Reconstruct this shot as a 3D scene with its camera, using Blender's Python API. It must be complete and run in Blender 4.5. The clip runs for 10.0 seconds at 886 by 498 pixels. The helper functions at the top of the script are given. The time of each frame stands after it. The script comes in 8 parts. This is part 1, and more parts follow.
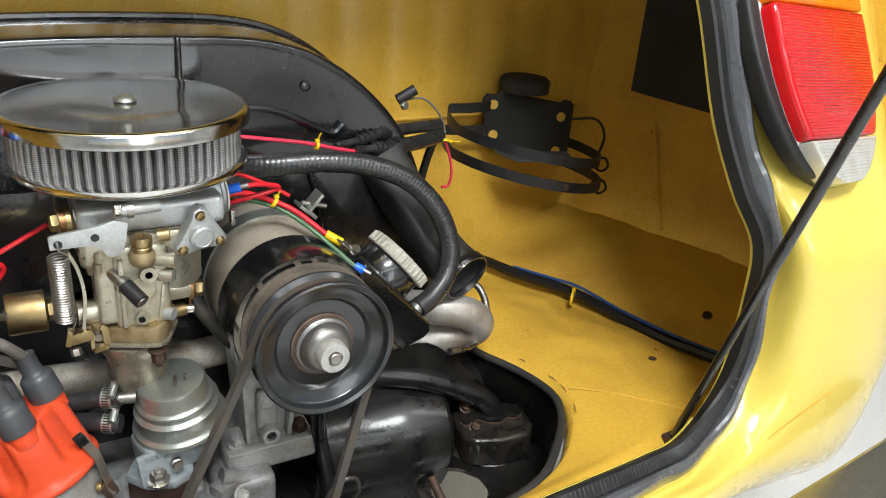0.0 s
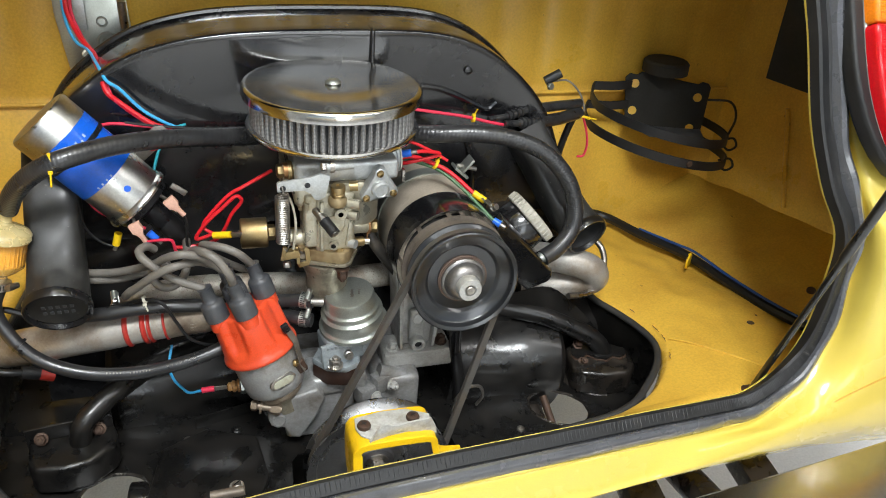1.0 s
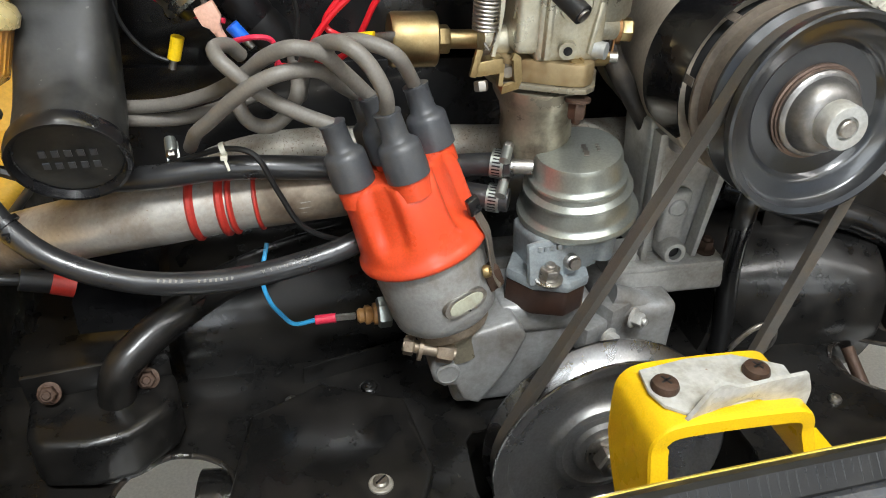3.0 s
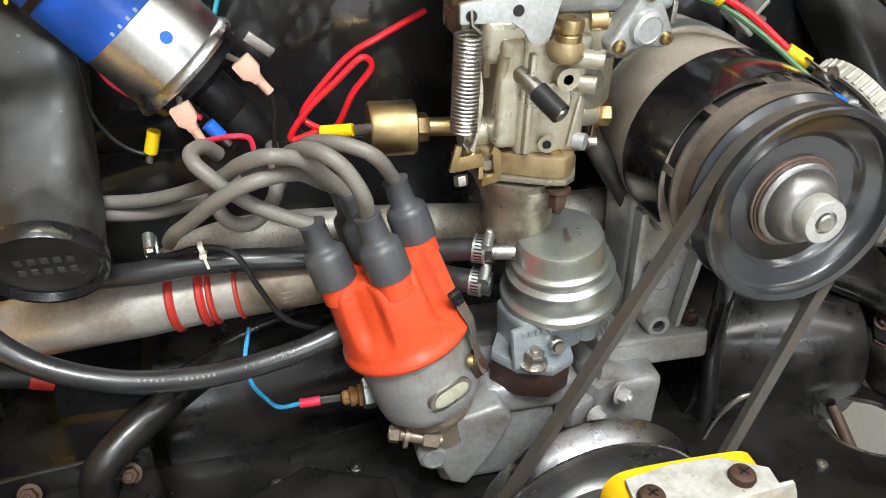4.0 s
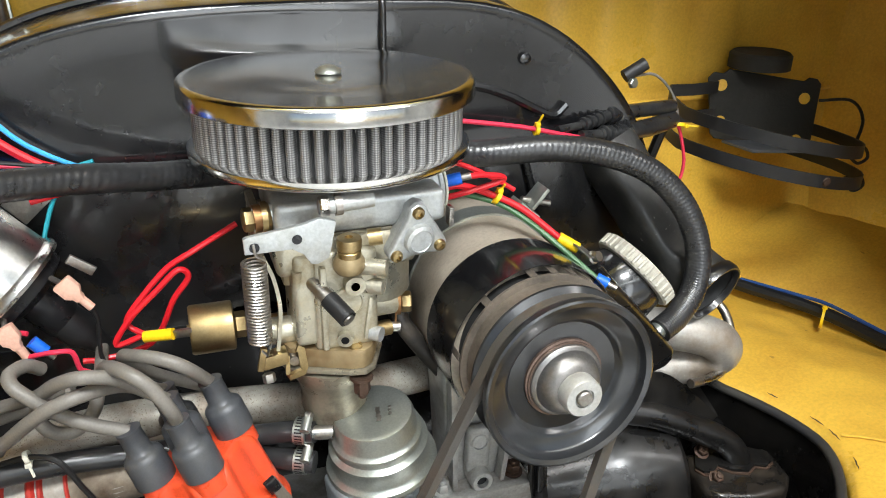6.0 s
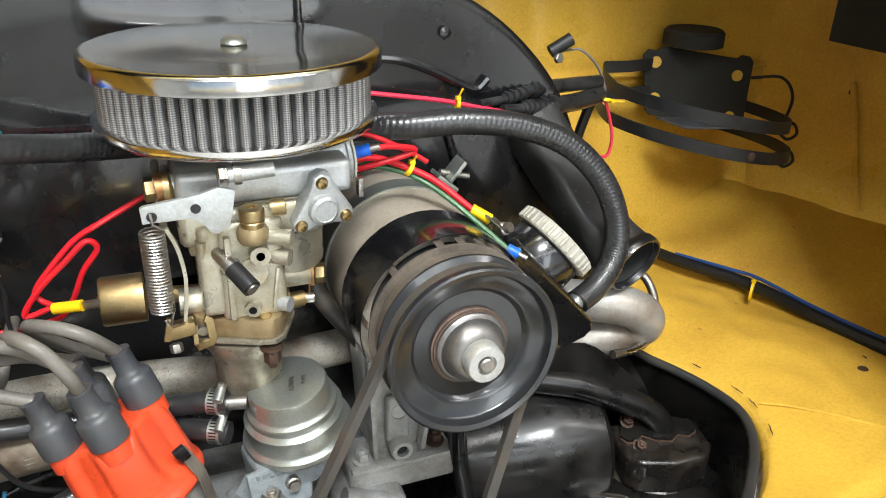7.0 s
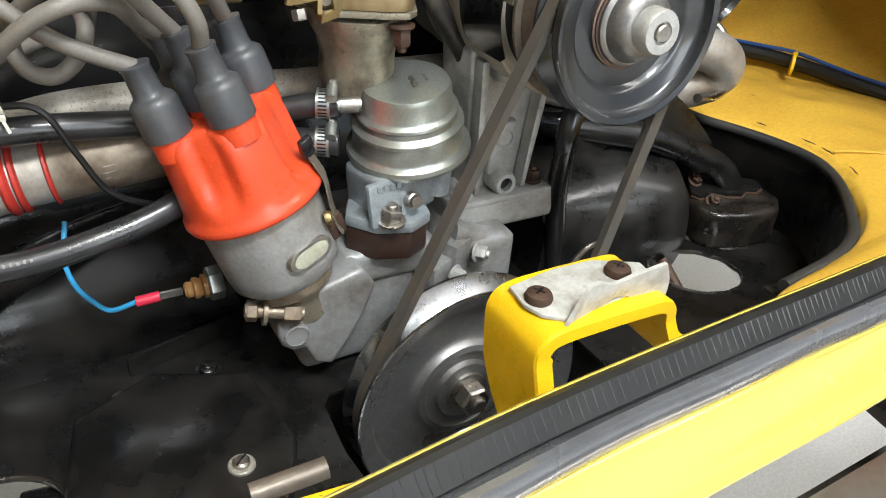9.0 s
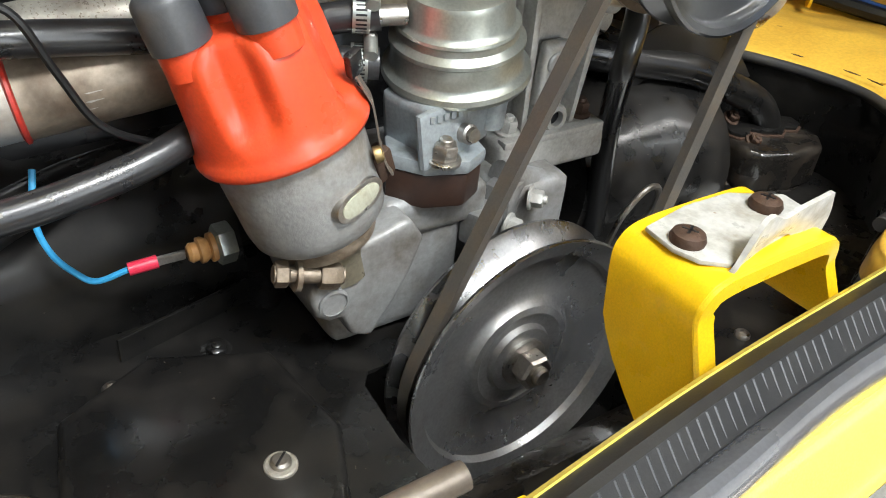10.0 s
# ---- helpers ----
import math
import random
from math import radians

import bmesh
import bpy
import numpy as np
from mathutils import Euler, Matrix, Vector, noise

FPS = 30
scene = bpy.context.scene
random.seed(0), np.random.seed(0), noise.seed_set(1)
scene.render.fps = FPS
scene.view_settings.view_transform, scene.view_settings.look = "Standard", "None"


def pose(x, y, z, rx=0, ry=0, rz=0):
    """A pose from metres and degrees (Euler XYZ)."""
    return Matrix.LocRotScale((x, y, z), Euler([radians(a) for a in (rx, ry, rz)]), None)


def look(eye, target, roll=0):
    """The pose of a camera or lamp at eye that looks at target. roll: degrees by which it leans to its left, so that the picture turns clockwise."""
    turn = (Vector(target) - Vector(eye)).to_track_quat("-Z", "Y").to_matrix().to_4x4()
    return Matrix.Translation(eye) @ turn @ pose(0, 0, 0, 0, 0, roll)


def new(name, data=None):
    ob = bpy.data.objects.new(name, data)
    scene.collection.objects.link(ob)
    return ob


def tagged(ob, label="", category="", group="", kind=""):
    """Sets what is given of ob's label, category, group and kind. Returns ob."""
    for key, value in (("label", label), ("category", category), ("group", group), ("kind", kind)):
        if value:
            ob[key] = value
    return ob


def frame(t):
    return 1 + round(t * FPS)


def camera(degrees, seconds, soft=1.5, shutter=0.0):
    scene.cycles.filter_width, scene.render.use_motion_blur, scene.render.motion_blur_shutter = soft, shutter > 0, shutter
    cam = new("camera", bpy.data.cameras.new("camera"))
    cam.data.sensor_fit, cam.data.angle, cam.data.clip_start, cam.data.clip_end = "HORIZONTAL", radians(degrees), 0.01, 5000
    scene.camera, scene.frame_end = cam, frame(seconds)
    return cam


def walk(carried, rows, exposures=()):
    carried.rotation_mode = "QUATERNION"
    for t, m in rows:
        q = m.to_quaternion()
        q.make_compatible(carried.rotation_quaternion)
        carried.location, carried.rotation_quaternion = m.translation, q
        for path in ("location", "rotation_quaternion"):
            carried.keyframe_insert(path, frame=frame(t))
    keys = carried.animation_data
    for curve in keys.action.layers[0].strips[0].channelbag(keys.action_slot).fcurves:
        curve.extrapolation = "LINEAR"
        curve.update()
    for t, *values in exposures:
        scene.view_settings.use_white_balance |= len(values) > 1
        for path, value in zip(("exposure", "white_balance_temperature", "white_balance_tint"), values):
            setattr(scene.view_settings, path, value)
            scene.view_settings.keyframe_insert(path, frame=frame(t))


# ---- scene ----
cam = camera(59.4, 10.0, soft=1.0)
PATH = [
    (0, (-0.2485, -0.6036, 1.1466), (0.5882, 0.7682, 0.4284), 5.00),
    (0.5, (-0.2797, -0.7088, 1.2203), (0.3877, 0.7079, 0.4171), 5.29),
    (1, (-0.3040, -0.7828, 1.2615), (0.1943, 0.6668, 0.3965), 4.75),
    (1.5, (-0.3172, -0.7814, 1.2490), (0.0959, 0.6793, 0.3583), 4.52),
    (2, (-0.3120, -0.7117, 1.1348), (0.0342, 0.7476, 0.2138), 3.54),
    (2.5, (-0.3465, -0.5096, 0.9699), (-0.0236, 0.9365, 0.0201), 3.15),
    (2.7, (-0.3575, -0.4587, 0.9296), (-0.0121, 0.9942, -0.0018), 3.06),
    (3.8, (-0.3553, -0.3674, 0.9590), (0.0094, 1.0496, -0.0191), 2.69),
    (4, (-0.3490, -0.3762, 0.9803), (0.0382, 1.0703, 0.0555), 2.14),
    (4.5, (-0.3308, -0.3993, 1.0311), (0.0898, 1.0690, 0.1566), 1.88),
    (5, (-0.3057, -0.4146, 1.0624), (0.1671, 1.0813, 0.2647), 1.35),
    (5.5, (-0.2881, -0.4185, 1.0741), (0.2321, 1.0835, 0.3187), 1.18),
    (6, (-0.2652, -0.4281, 1.0747), (0.2914, 1.0771, 0.3521), 1.06),
    (6.2, (-0.2492, -0.4351, 1.0729), (0.3146, 1.0716, 0.3590), 0.93),
    (7.3, (-0.2168, -0.4796, 1.0656), (0.3935, 0.9786, 0.2918), 1.75),
    (7.5, (-0.2208, -0.5013, 1.0591), (0.3923, 0.9508, 0.2761), 1.64),
    (8, (-0.2453, -0.5299, 1.0447), (0.3993, 0.8855, 0.2208), 2.18),
    (8.5, (-0.2924, -0.5320, 1.0030), (0.3907, 0.8368, 0.1327), 2.68),
    (9, (-0.3851, -0.3883, 0.8853), (0.3971, 0.8763, -0.0562), 5.04),
    (9.5, (-0.3976, -0.2981, 0.8279), (0.4443, 0.9016, -0.1467), 6.18),
    (10, (-0.4132, -0.2816, 0.8124), (0.4812, 0.8680, -0.1756), 6.53),
]
EXPOSE = [(0.0, -0.05), (1.0, -0.1), (1.5, -0.2), (2.0, -0.2), (2.5, -0.1), (4.0, 0.35), (5.5, 0.35), (6.0, 0.3), (7.5, 0.35), (8.5, 0.3), (9.0, 0.3), (9.5, 0.40), (10.0, 0.5)]
walk(cam, [(t, look(eye, target, roll)) for t, eye, target, roll in PATH], EXPOSE)

# ---- world and light ----
world = bpy.data.worlds.new("sky")
scene.world = world
world.use_nodes = True
_wn = world.node_tree.nodes
_sky = _wn.new("ShaderNodeTexSky")
_sky.sky_type, _sky.sun_disc = "NISHITA", False
_sky.sun_elevation, _sky.sun_rotation = radians(40), radians(170)
world.node_tree.links.new(_sky.outputs["Color"], _wn["Background"].inputs["Color"])
_wn["Background"].inputs["Strength"].default_value = 0.09
scene.view_settings.exposure = 0.0


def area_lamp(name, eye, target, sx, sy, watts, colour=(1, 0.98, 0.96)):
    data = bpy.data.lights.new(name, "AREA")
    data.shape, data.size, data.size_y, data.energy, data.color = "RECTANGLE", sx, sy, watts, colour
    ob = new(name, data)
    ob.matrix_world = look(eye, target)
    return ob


# assumed showroom lights, none in view: window straight behind, ceiling panel, two ceiling strips
area_lamp("assumed_window_lamp", (0.10, -4.4, 2.0), (0.0, 0.1, 0.8), 1.3, 2.3, 44, (0.90, 0.96, 1.0))
area_lamp("assumed_key_lamp", (-0.33, -1.45, 3.10), (-0.1, -0.1, 0.7), 0.8, 0.6, 110, (0.94, 0.98, 1.0))
area_lamp("assumed_strip_lamp", (-0.1, -3.1, 3.1), (-0.1, -3.1, 0.0), 4.2, 0.35, 36, (0.93, 0.98, 1.0))
area_lamp("assumed_strip_lamp", (1.5, -1.6, 3.1), (1.3, -1.5, 0.0), 0.30, 2.8, 36)

# ---- materials ----
def mat(name, col, rough=0.5, metal=0.0, col2=None, scale=30.0, amount=0.5, fine=400.0, bump=0.0, bump_scale=None, rough_var=0.1,
        coat=0.0, coat_rough=0.08, trans=0.0, ior=1.45, spec=0.5, detail=6.0, specks=None):
    """A surface with two scales of variation: broad stains towards col2 and a fine grain in gloss and relief."""
    m = bpy.data.materials.new(name)
    m.use_nodes = True
    nt = m.node_tree
    b = nt.nodes["Principled BSDF"]
    tc = nt.nodes.new("ShaderNodeTexCoord")
    col2 = col2 or tuple(c * 0.7 for c in col)

    def noise_node(s, d=detail, rg=0.6):
        n = nt.nodes.new("ShaderNodeTexNoise")
        n.inputs["Scale"].default_value, n.inputs["Detail"].default_value, n.inputs["Roughness"].default_value = s, d, rg
        nt.links.new(tc.outputs["Object"], n.inputs["Vector"])
        return n.outputs["Fac"]

    def remap(src, lo, hi, a=0.35, z=0.65):
        n = nt.nodes.new("ShaderNodeMapRange")
        n.inputs["From Min"].default_value, n.inputs["From Max"].default_value = a, z
        n.inputs["To Min"].default_value, n.inputs["To Max"].default_value = lo, hi
        nt.links.new(src, n.inputs["Value"])
        return n.outputs["Result"]

    broad, small = noise_node(scale), noise_node(fine, 3.0)
    mix = nt.nodes.new("ShaderNodeMix")
    mix.data_type = "RGBA"
    mix.inputs["A"].default_value, mix.inputs["B"].default_value = (*col, 1), (*col2, 1)
    nt.links.new(remap(broad, 0.0, amount, 0.45, 0.7), mix.inputs["Factor"])
    grain = nt.nodes.new("ShaderNodeMix")
    grain.data_type, grain.blend_type = "RGBA", "MULTIPLY"
    grain.inputs["Factor"].default_value = 0.25
    nt.links.new(mix.outputs["Result"], grain.inputs["A"])
    nt.links.new(remap(small, 0.6, 1.25), grain.inputs["B"])
    last = grain.outputs["Result"]
    if specks:
        dots = nt.nodes.new("ShaderNodeMix")
        dots.data_type = "RGBA"
        nt.links.new(last, dots.inputs["A"])
        dots.inputs["B"].default_value = (*specks[0], 1)
        nt.links.new(remap(noise_node(specks[1], 2.0, 0.5), 0.0, specks[3], specks[2], specks[2] + 0.03), dots.inputs["Factor"])
        last = dots.outputs["Result"]
    nt.links.new(last, b.inputs["Base Color"])
    nt.links.new(remap(broad, max(0.02, rough - rough_var * 0.5), min(1.0, rough + rough_var)), b.inputs["Roughness"])
    b.inputs["Metallic"].default_value, b.inputs["IOR"].default_value = metal, ior
    b.inputs["Coat Weight"].default_value, b.inputs["Coat Roughness"].default_value = coat, coat_rough
    b.inputs["Transmission Weight"].default_value, b.inputs["Specular IOR Level"].default_value = trans, spec
    if bump:
        bn = nt.nodes.new("ShaderNodeBump")
        bn.inputs["Strength"].default_value, bn.inputs["Distance"].default_value = bump, 0.001
        nt.links.new(noise_node(bump_scale or fine, 4.0), bn.inputs["Height"])
        nt.links.new(bn.outputs["Normal"], b.inputs["Normal"])
    return m


YELLOW = mat("yellow_body_paint", (0.70, 0.545, 0.100), 0.20, col2=(0.65, 0.49, 0.082), scale=6, amount=0.6, fine=900, bump=0.02, bump_scale=40, coat=0.6, coat_rough=0.04)
# the body yellow with dust, turned more orange for the bay's shade and bounce
YELLOW_IN = mat("dusty_bay_paint_shade_tone", (0.70, 0.424, 0.056), 0.34, col2=(0.56, 0.300, 0.036), scale=6, amount=0.75, fine=250, bump=0.10, bump_scale=14, rough_var=0.2, coat=0.5, coat_rough=0.22, specks=((0.22, 0.12, 0.02), 60, 0.745, 0.6))
YELLOW_BR = mat("yellow_bracket_paint", (0.80, 0.50, 0.010), 0.28, col2=(0.70, 0.41, 0.01), scale=14, amount=0.4, fine=900, bump=0.05, bump_scale=60, coat=0.3, coat_rough=0.1, specks=((0.05, 0.03, 0.01), 160, 0.74, 0.7))
BLACK = mat("black_gloss_enamel", (0.007, 0.007, 0.0078), 0.23, col2=(0.017, 0.0165, 0.016), scale=9, amount=0.7, fine=500, bump=0.16, bump_scale=30, rough_var=0.16, coat=0.8, coat_rough=0.09, specks=((0.20, 0.19, 0.17), 170, 0.76, 0.5))
TIN = mat("black_engine_tin", (0.007, 0.0068, 0.0066), 0.27, col2=(0.020, 0.017, 0.014), scale=22, amount=0.6, fine=300, bump=0.28, bump_scale=60, rough_var=0.28, coat=0.30, coat_rough=0.16, spec=0.38, specks=((0.16, 0.13, 0.10), 230, 0.755, 0.5))
TIN_RUST = mat("oily_rusty_black_tin", (0.013, 0.0115, 0.010), 0.24, col2=(0.060, 0.042, 0.027), scale=40, amount=0.40, fine=300, bump=0.4, bump_scale=130, rough_var=0.35, coat=0.5, coat_rough=0.12)
RUBBER = mat("black_rubber", (0.011, 0.011, 0.0115), 0.48, col2=(0.024, 0.023, 0.022), scale=25, amount=0.7, fine=700, bump=0.12, bump_scale=500)
# black rubber, its base lifted to blue-grey in place of bright reflections
SEAL = mat("sheen_toned_strip_rubber", (0.085, 0.088, 0.098), 0.24, col2=(0.045, 0.045, 0.050), scale=18, amount=0.7, fine=500, bump=0.12, bump_scale=45, rough_var=0.12, coat=1.0, coat_rough=0.07)
HOSE = mat("black_hose_rubber", (0.020, 0.020, 0.021), 0.30, col2=(0.035, 0.035, 0.035), scale=40, amount=0.6, fine=900, bump=0.2, bump_scale=420, coat=0.5, coat_rough=0.20)
GREYLEAD = mat("grey_lead_sheath", (0.17, 0.155, 0.135), 0.42, col2=(0.11, 0.10, 0.085), scale=40, amount=0.6, fine=600, bump=0.1)
BOOT = mat("dark_grey_boot_rubber", (0.055, 0.058, 0.064), 0.42, col2=(0.075, 0.074, 0.072), scale=60, amount=0.6, fine=600, bump=0.1, coat=0.25, coat_rough=0.3)
ALU = mat("cast_aluminium", (0.50, 0.50, 0.48), 0.44, 0.5, col2=(0.30, 0.27, 0.23), scale=35, amount=0.7, fine=350, bump=0.35, bump_scale=420, rough_var=0.2)
CASE = mat("grey_crankcase", (0.295, 0.298, 0.296), 0.42, 0.3, col2=(0.11, 0.088, 0.066), scale=19, amount=0.92, fine=300, bump=0.3, bump_scale=300, rough_var=0.2)
CARB = mat("carburettor_zinc_alloy", (0.47, 0.445, 0.355), 0.34, 0.65, col2=(0.34, 0.27, 0.15), scale=40, amount=0.75, fine=400, bump=0.25, bump_scale=350, rough_var=0.25)
PUMPGREY = mat("blue_grey_casting", (0.36, 0.40, 0.42), 0.4, 0.5, col2=(0.22, 0.22, 0.21), scale=45, amount=0.7, fine=400, bump=0.25, bump_scale=350)
CARBTOP = mat("bright_zinc_casting", (0.48, 0.50, 0.50), 0.40, 0.6, col2=(0.30, 0.28, 0.23), scale=40, amount=0.6, fine=400, bump=0.2, bump_scale=350)
VARNISH = mat("fuel_varnished_alloy", (0.33, 0.25, 0.135), 0.36, 0.5, col2=(0.17, 0.10, 0.04), scale=50, amount=0.85, fine=400, bump=0.25, bump_scale=350, rough_var=0.2)
DIRTY = mat("fuel_stained_alloy", (0.23, 0.205, 0.15), 0.38, 0.4, col2=(0.035, 0.022, 0.012), scale=30, amount=0.95, fine=350, bump=0.35, bump_scale=200, rough_var=0.25)
ZINC = mat("zinc_plated_steel", (0.44, 0.465, 0.43), 0.32, 0.85, col2=(0.36, 0.375, 0.33), scale=25, amount=0.6, fine=500, bump=0.03, rough_var=0.05)
STEEL = mat("bare_steel", (0.42, 0.40, 0.37), 0.35, 1.0, col2=(0.24, 0.20, 0.16), scale=50, amount=0.7, fine=500, bump=0.1, rough_var=0.2)
TANBOLT = mat("oily_tan_bolt", (0.28, 0.23, 0.175), 0.42, 0.6, col2=(0.15, 0.10, 0.06), scale=90, amount=0.8, fine=600, bump=0.3, bump_scale=400)
RUSTBOLT = mat("rusty_brown_bolt", (0.075, 0.046, 0.032), 0.55, 0.4, col2=(0.08, 0.04, 0.025), scale=120, amount=0.8, fine=700, bump=0.4, bump_scale=500)
CHROME = mat("polished_chrome", (0.62, 0.61, 0.59), 0.14, 1.0, col2=(0.55, 0.53, 0.49), scale=15, amount=0.6, fine=200, rough_var=0.05)
BRASS = mat("gold_passivated_steel", (0.40, 0.30, 0.15), 0.38, 1.0, col2=(0.28, 0.18, 0.07), scale=30, amount=0.7, fine=500, rough_var=0.15)
COPPER = mat("copper_washer", (0.34, 0.18, 0.08), 0.42, 1.0, scale=80, amount=0.6)
ORANGE = mat("orange_distributor_plastic", (0.66, 0.068, 0.021), 0.33, col2=(0.60, 0.055, 0.02), scale=30, amount=0.6, fine=500, bump=0.08, rough_var=0.15, coat=0.35, coat_rough=0.2)
RED = mat("red_wire_insulation", (0.62, 0.012, 0.02), 0.35, scale=50, amount=0.3)
PINK = mat("pink_red_wire_insulation", (0.66, 0.03, 0.07), 0.35, scale=50, amount=0.3)
BLUEW = mat("light_blue_wire_insulation", (0.05, 0.38, 0.72), 0.35, scale=50, amount=0.3)
TEAL = mat("teal_wire_insulation", (0.02, 0.30, 0.36), 0.35, scale=50, amount=0.3)
GREENW = mat("green_wire_insulation", (0.05, 0.13, 0.05), 0.4, scale=50, amount=0.4)
BLACKW = mat("black_wire_insulation", (0.012, 0.012, 0.012), 0.35, scale=50, amount=0.3)
YPLASTIC = mat("yellow_plastic", (0.85, 0.55, 0.01), 0.35, scale=60, amount=0.3)
BPLASTIC = mat("blue_plastic", (0.01, 0.12, 0.62), 0.35, scale=60, amount=0.3)
PPLASTIC = mat("pale_pink_nylon", (0.62, 0.36, 0.27), 0.4, scale=60, amount=0.3)
COILBLUE = mat("blue_coil_sticker", (0.008, 0.11, 0.62), 0.30, col2=(0.01, 0.08, 0.46), scale=20, amount=0.6, fine=400, rough_var=0.15)
COILALU = mat("satin_aluminium_can", (0.55, 0.55, 0.53), 0.30, 1.0, col2=(0.42, 0.41, 0.38), scale=25, amount=0.6, fine=350, bump=0.05, rough_var=0.15)
BAKELITE = mat("black_bakelite", (0.010, 0.010, 0.011), 0.28, scale=60, amount=0.5)
CREAM = mat("cream_plastic", (0.62, 0.60, 0.50), 0.4, scale=40, amount=0.4)
SILICONE = mat("red_silicone_seal", (0.42, 0.03, 0.02), 0.4, col2=(0.25, 0.02, 0.015), scale=60, amount=0.6)
HEATPIPE = mat("bright_aluminium_heater_pipe", (0.42, 0.40, 0.365), 0.40, 0.45, col2=(0.20, 0.145, 0.095), scale=16, amount=0.9, fine=300, bump=0.15, bump_scale=90, rough_var=0.2, specks=((0.22, 0.16, 0.10), 420, 0.70, 0.6))
PIPE = mat("aluminised_heater_pipe", (0.43, 0.405, 0.35), 0.44, 0.4, col2=(0.20, 0.13, 0.08), scale=24, amount=0.85, fine=300, bump=0.2, bump_scale=120, rough_var=0.25, specks=((0.10, 0.065, 0.04), 620, 0.62, 0.6))
STAINPIPE = mat("heat_browned_pipe", (0.25, 0.205, 0.155), 0.42, 0.4, col2=(0.085, 0.055, 0.035), scale=26, amount=0.9, fine=300, bump=0.25, bump_scale=140, rough_var=0.2)
BEIGE = mat("heat_stained_alternator_casting", (0.47, 0.41, 0.33), 0.46, 0.2, col2=(0.36, 0.30, 0.23), scale=18, amount=0.7, fine=350, bump=0.2, bump_scale=350)
HUB = mat("hub_steel", (0.27, 0.26, 0.25), 0.36, 0.9, col2=(0.17, 0.15, 0.13), scale=60, amount=0.7, fine=500, bump=0.1, rough_var=0.15)
PULLEY = mat("black_pulley_paint", (0.022, 0.0235, 0.026), 0.30, 0.25, col2=(0.017, 0.016, 0.015), scale=14, amount=0.5, fine=300, rough_var=0.06, coat=0.9, coat_rough=0.14)
BELT = mat("worn_belt_rubber", (0.070, 0.064, 0.057), 0.45, col2=(0.10, 0.075, 0.05), scale=50, amount=0.7, fine=600, bump=0.2, coat=0.2, coat_rough=0.3)
BOARD = mat("white_plaster_wall", (0.72, 0.72, 0.70), 0.7, scale=1.2, amount=0.3, fine=60)
FLOOR = mat("white_epoxy_floor", (0.82, 0.81, 0.79), 0.35, col2=(0.74, 0.73, 0.70), scale=3, amount=0.5, fine=200, rough_var=0.1)
SEALTUBE = mat("worn_grey_seal_rubber", (0.030, 0.030, 0.031), 0.45, col2=(0.055, 0.050, 0.038), scale=14, amount=0.7, fine=500, bump=0.1)
BLACKPAD = mat("black_sound_deadening_pad", (0.020, 0.019, 0.016), 0.75, scale=12, amount=0.5, fine=200, bump=0.4)
BROWNFIB = mat("brown_phenolic_spacer", (0.036, 0.018, 0.012), 0.4, col2=(0.02, 0.011, 0.009), scale=60, amount=0.7)
MESHGREY = mat("grey_filter_gauze", (0.34, 0.335, 0.33), 0.40, 0.6, col2=(0.23, 0.225, 0.22), scale=60, amount=0.6, fine=900, bump=0.5, bump_scale=1500)
_mt = MESHGREY.node_tree
_tex = _mt.nodes.new("ShaderNodeTexCoord")
_web = _mt.nodes["Principled BSDF"].inputs["Base Color"].links[0].from_socket
for _axis in ("X", "Z"):
    _wave = _mt.nodes.new("ShaderNodeTexWave")
    _wave.bands_direction = _axis
    _wave.inputs["Scale"].default_value, _wave.inputs["Distortion"].default_value = 190.0, 0.6
    _mt.links.new(_tex.outputs["Object"], _wave.inputs["Vector"])
    _gap = _mt.nodes.new("ShaderNodeMapRange")
    _gap.inputs["To Min"].default_value, _gap.inputs["To Max"].default_value = 0.58, 1.18
    _mt.links.new(_wave.outputs["Fac"], _gap.inputs["Value"])
    _mul = _mt.nodes.new("ShaderNodeMix")
    _mul.data_type, _mul.blend_type = "RGBA", "MULTIPLY"
    _mul.inputs["Factor"].default_value = 1.0
    _mt.links.new(_web, _mul.inputs["A"])
    _mt.links.new(_gap.outputs["Result"], _mul.inputs["B"])
    _web = _mul.outputs["Result"]
_mt.links.new(_web, _mt.nodes["Principled BSDF"].inputs["Base Color"])
# near-black colour that stands in for shade inside recesses
DARKIN = mat("shaded_recess_lining", (0.02, 0.02, 0.02), 0.8, scale=60, amount=0.4)
FUELPAPER = mat("amber_pleated_paper", (0.78, 0.38, 0.03), 0.45, col2=(0.62, 0.27, 0.02), scale=60, amount=0.5, bump=0.2)
CLEARP = mat("clear_yellowed_plastic", (0.97, 0.90, 0.62), 0.16, trans=0.92, scale=30, amount=0.2, ior=1.35)
REDLENS = mat("red_ribbed_lens", (0.62, 0.006, 0.012), 0.12, col2=(0.50, 0.004, 0.01), scale=14, amount=0.6, coat=0.5)
AMBLENS = mat("amber_ribbed_lens", (0.82, 0.22, 0.008), 0.12, col2=(0.74, 0.16, 0.006), scale=14, amount=0.6, coat=0.5)
CLEARLENS = mat("clear_ribbed_lens", (0.62, 0.61, 0.57), 0.14, 0.35, col2=(0.48, 0.46, 0.40), scale=40, amount=0.7, coat=0.5)

# ---- mesh helpers ----
WORLD_OF = {}


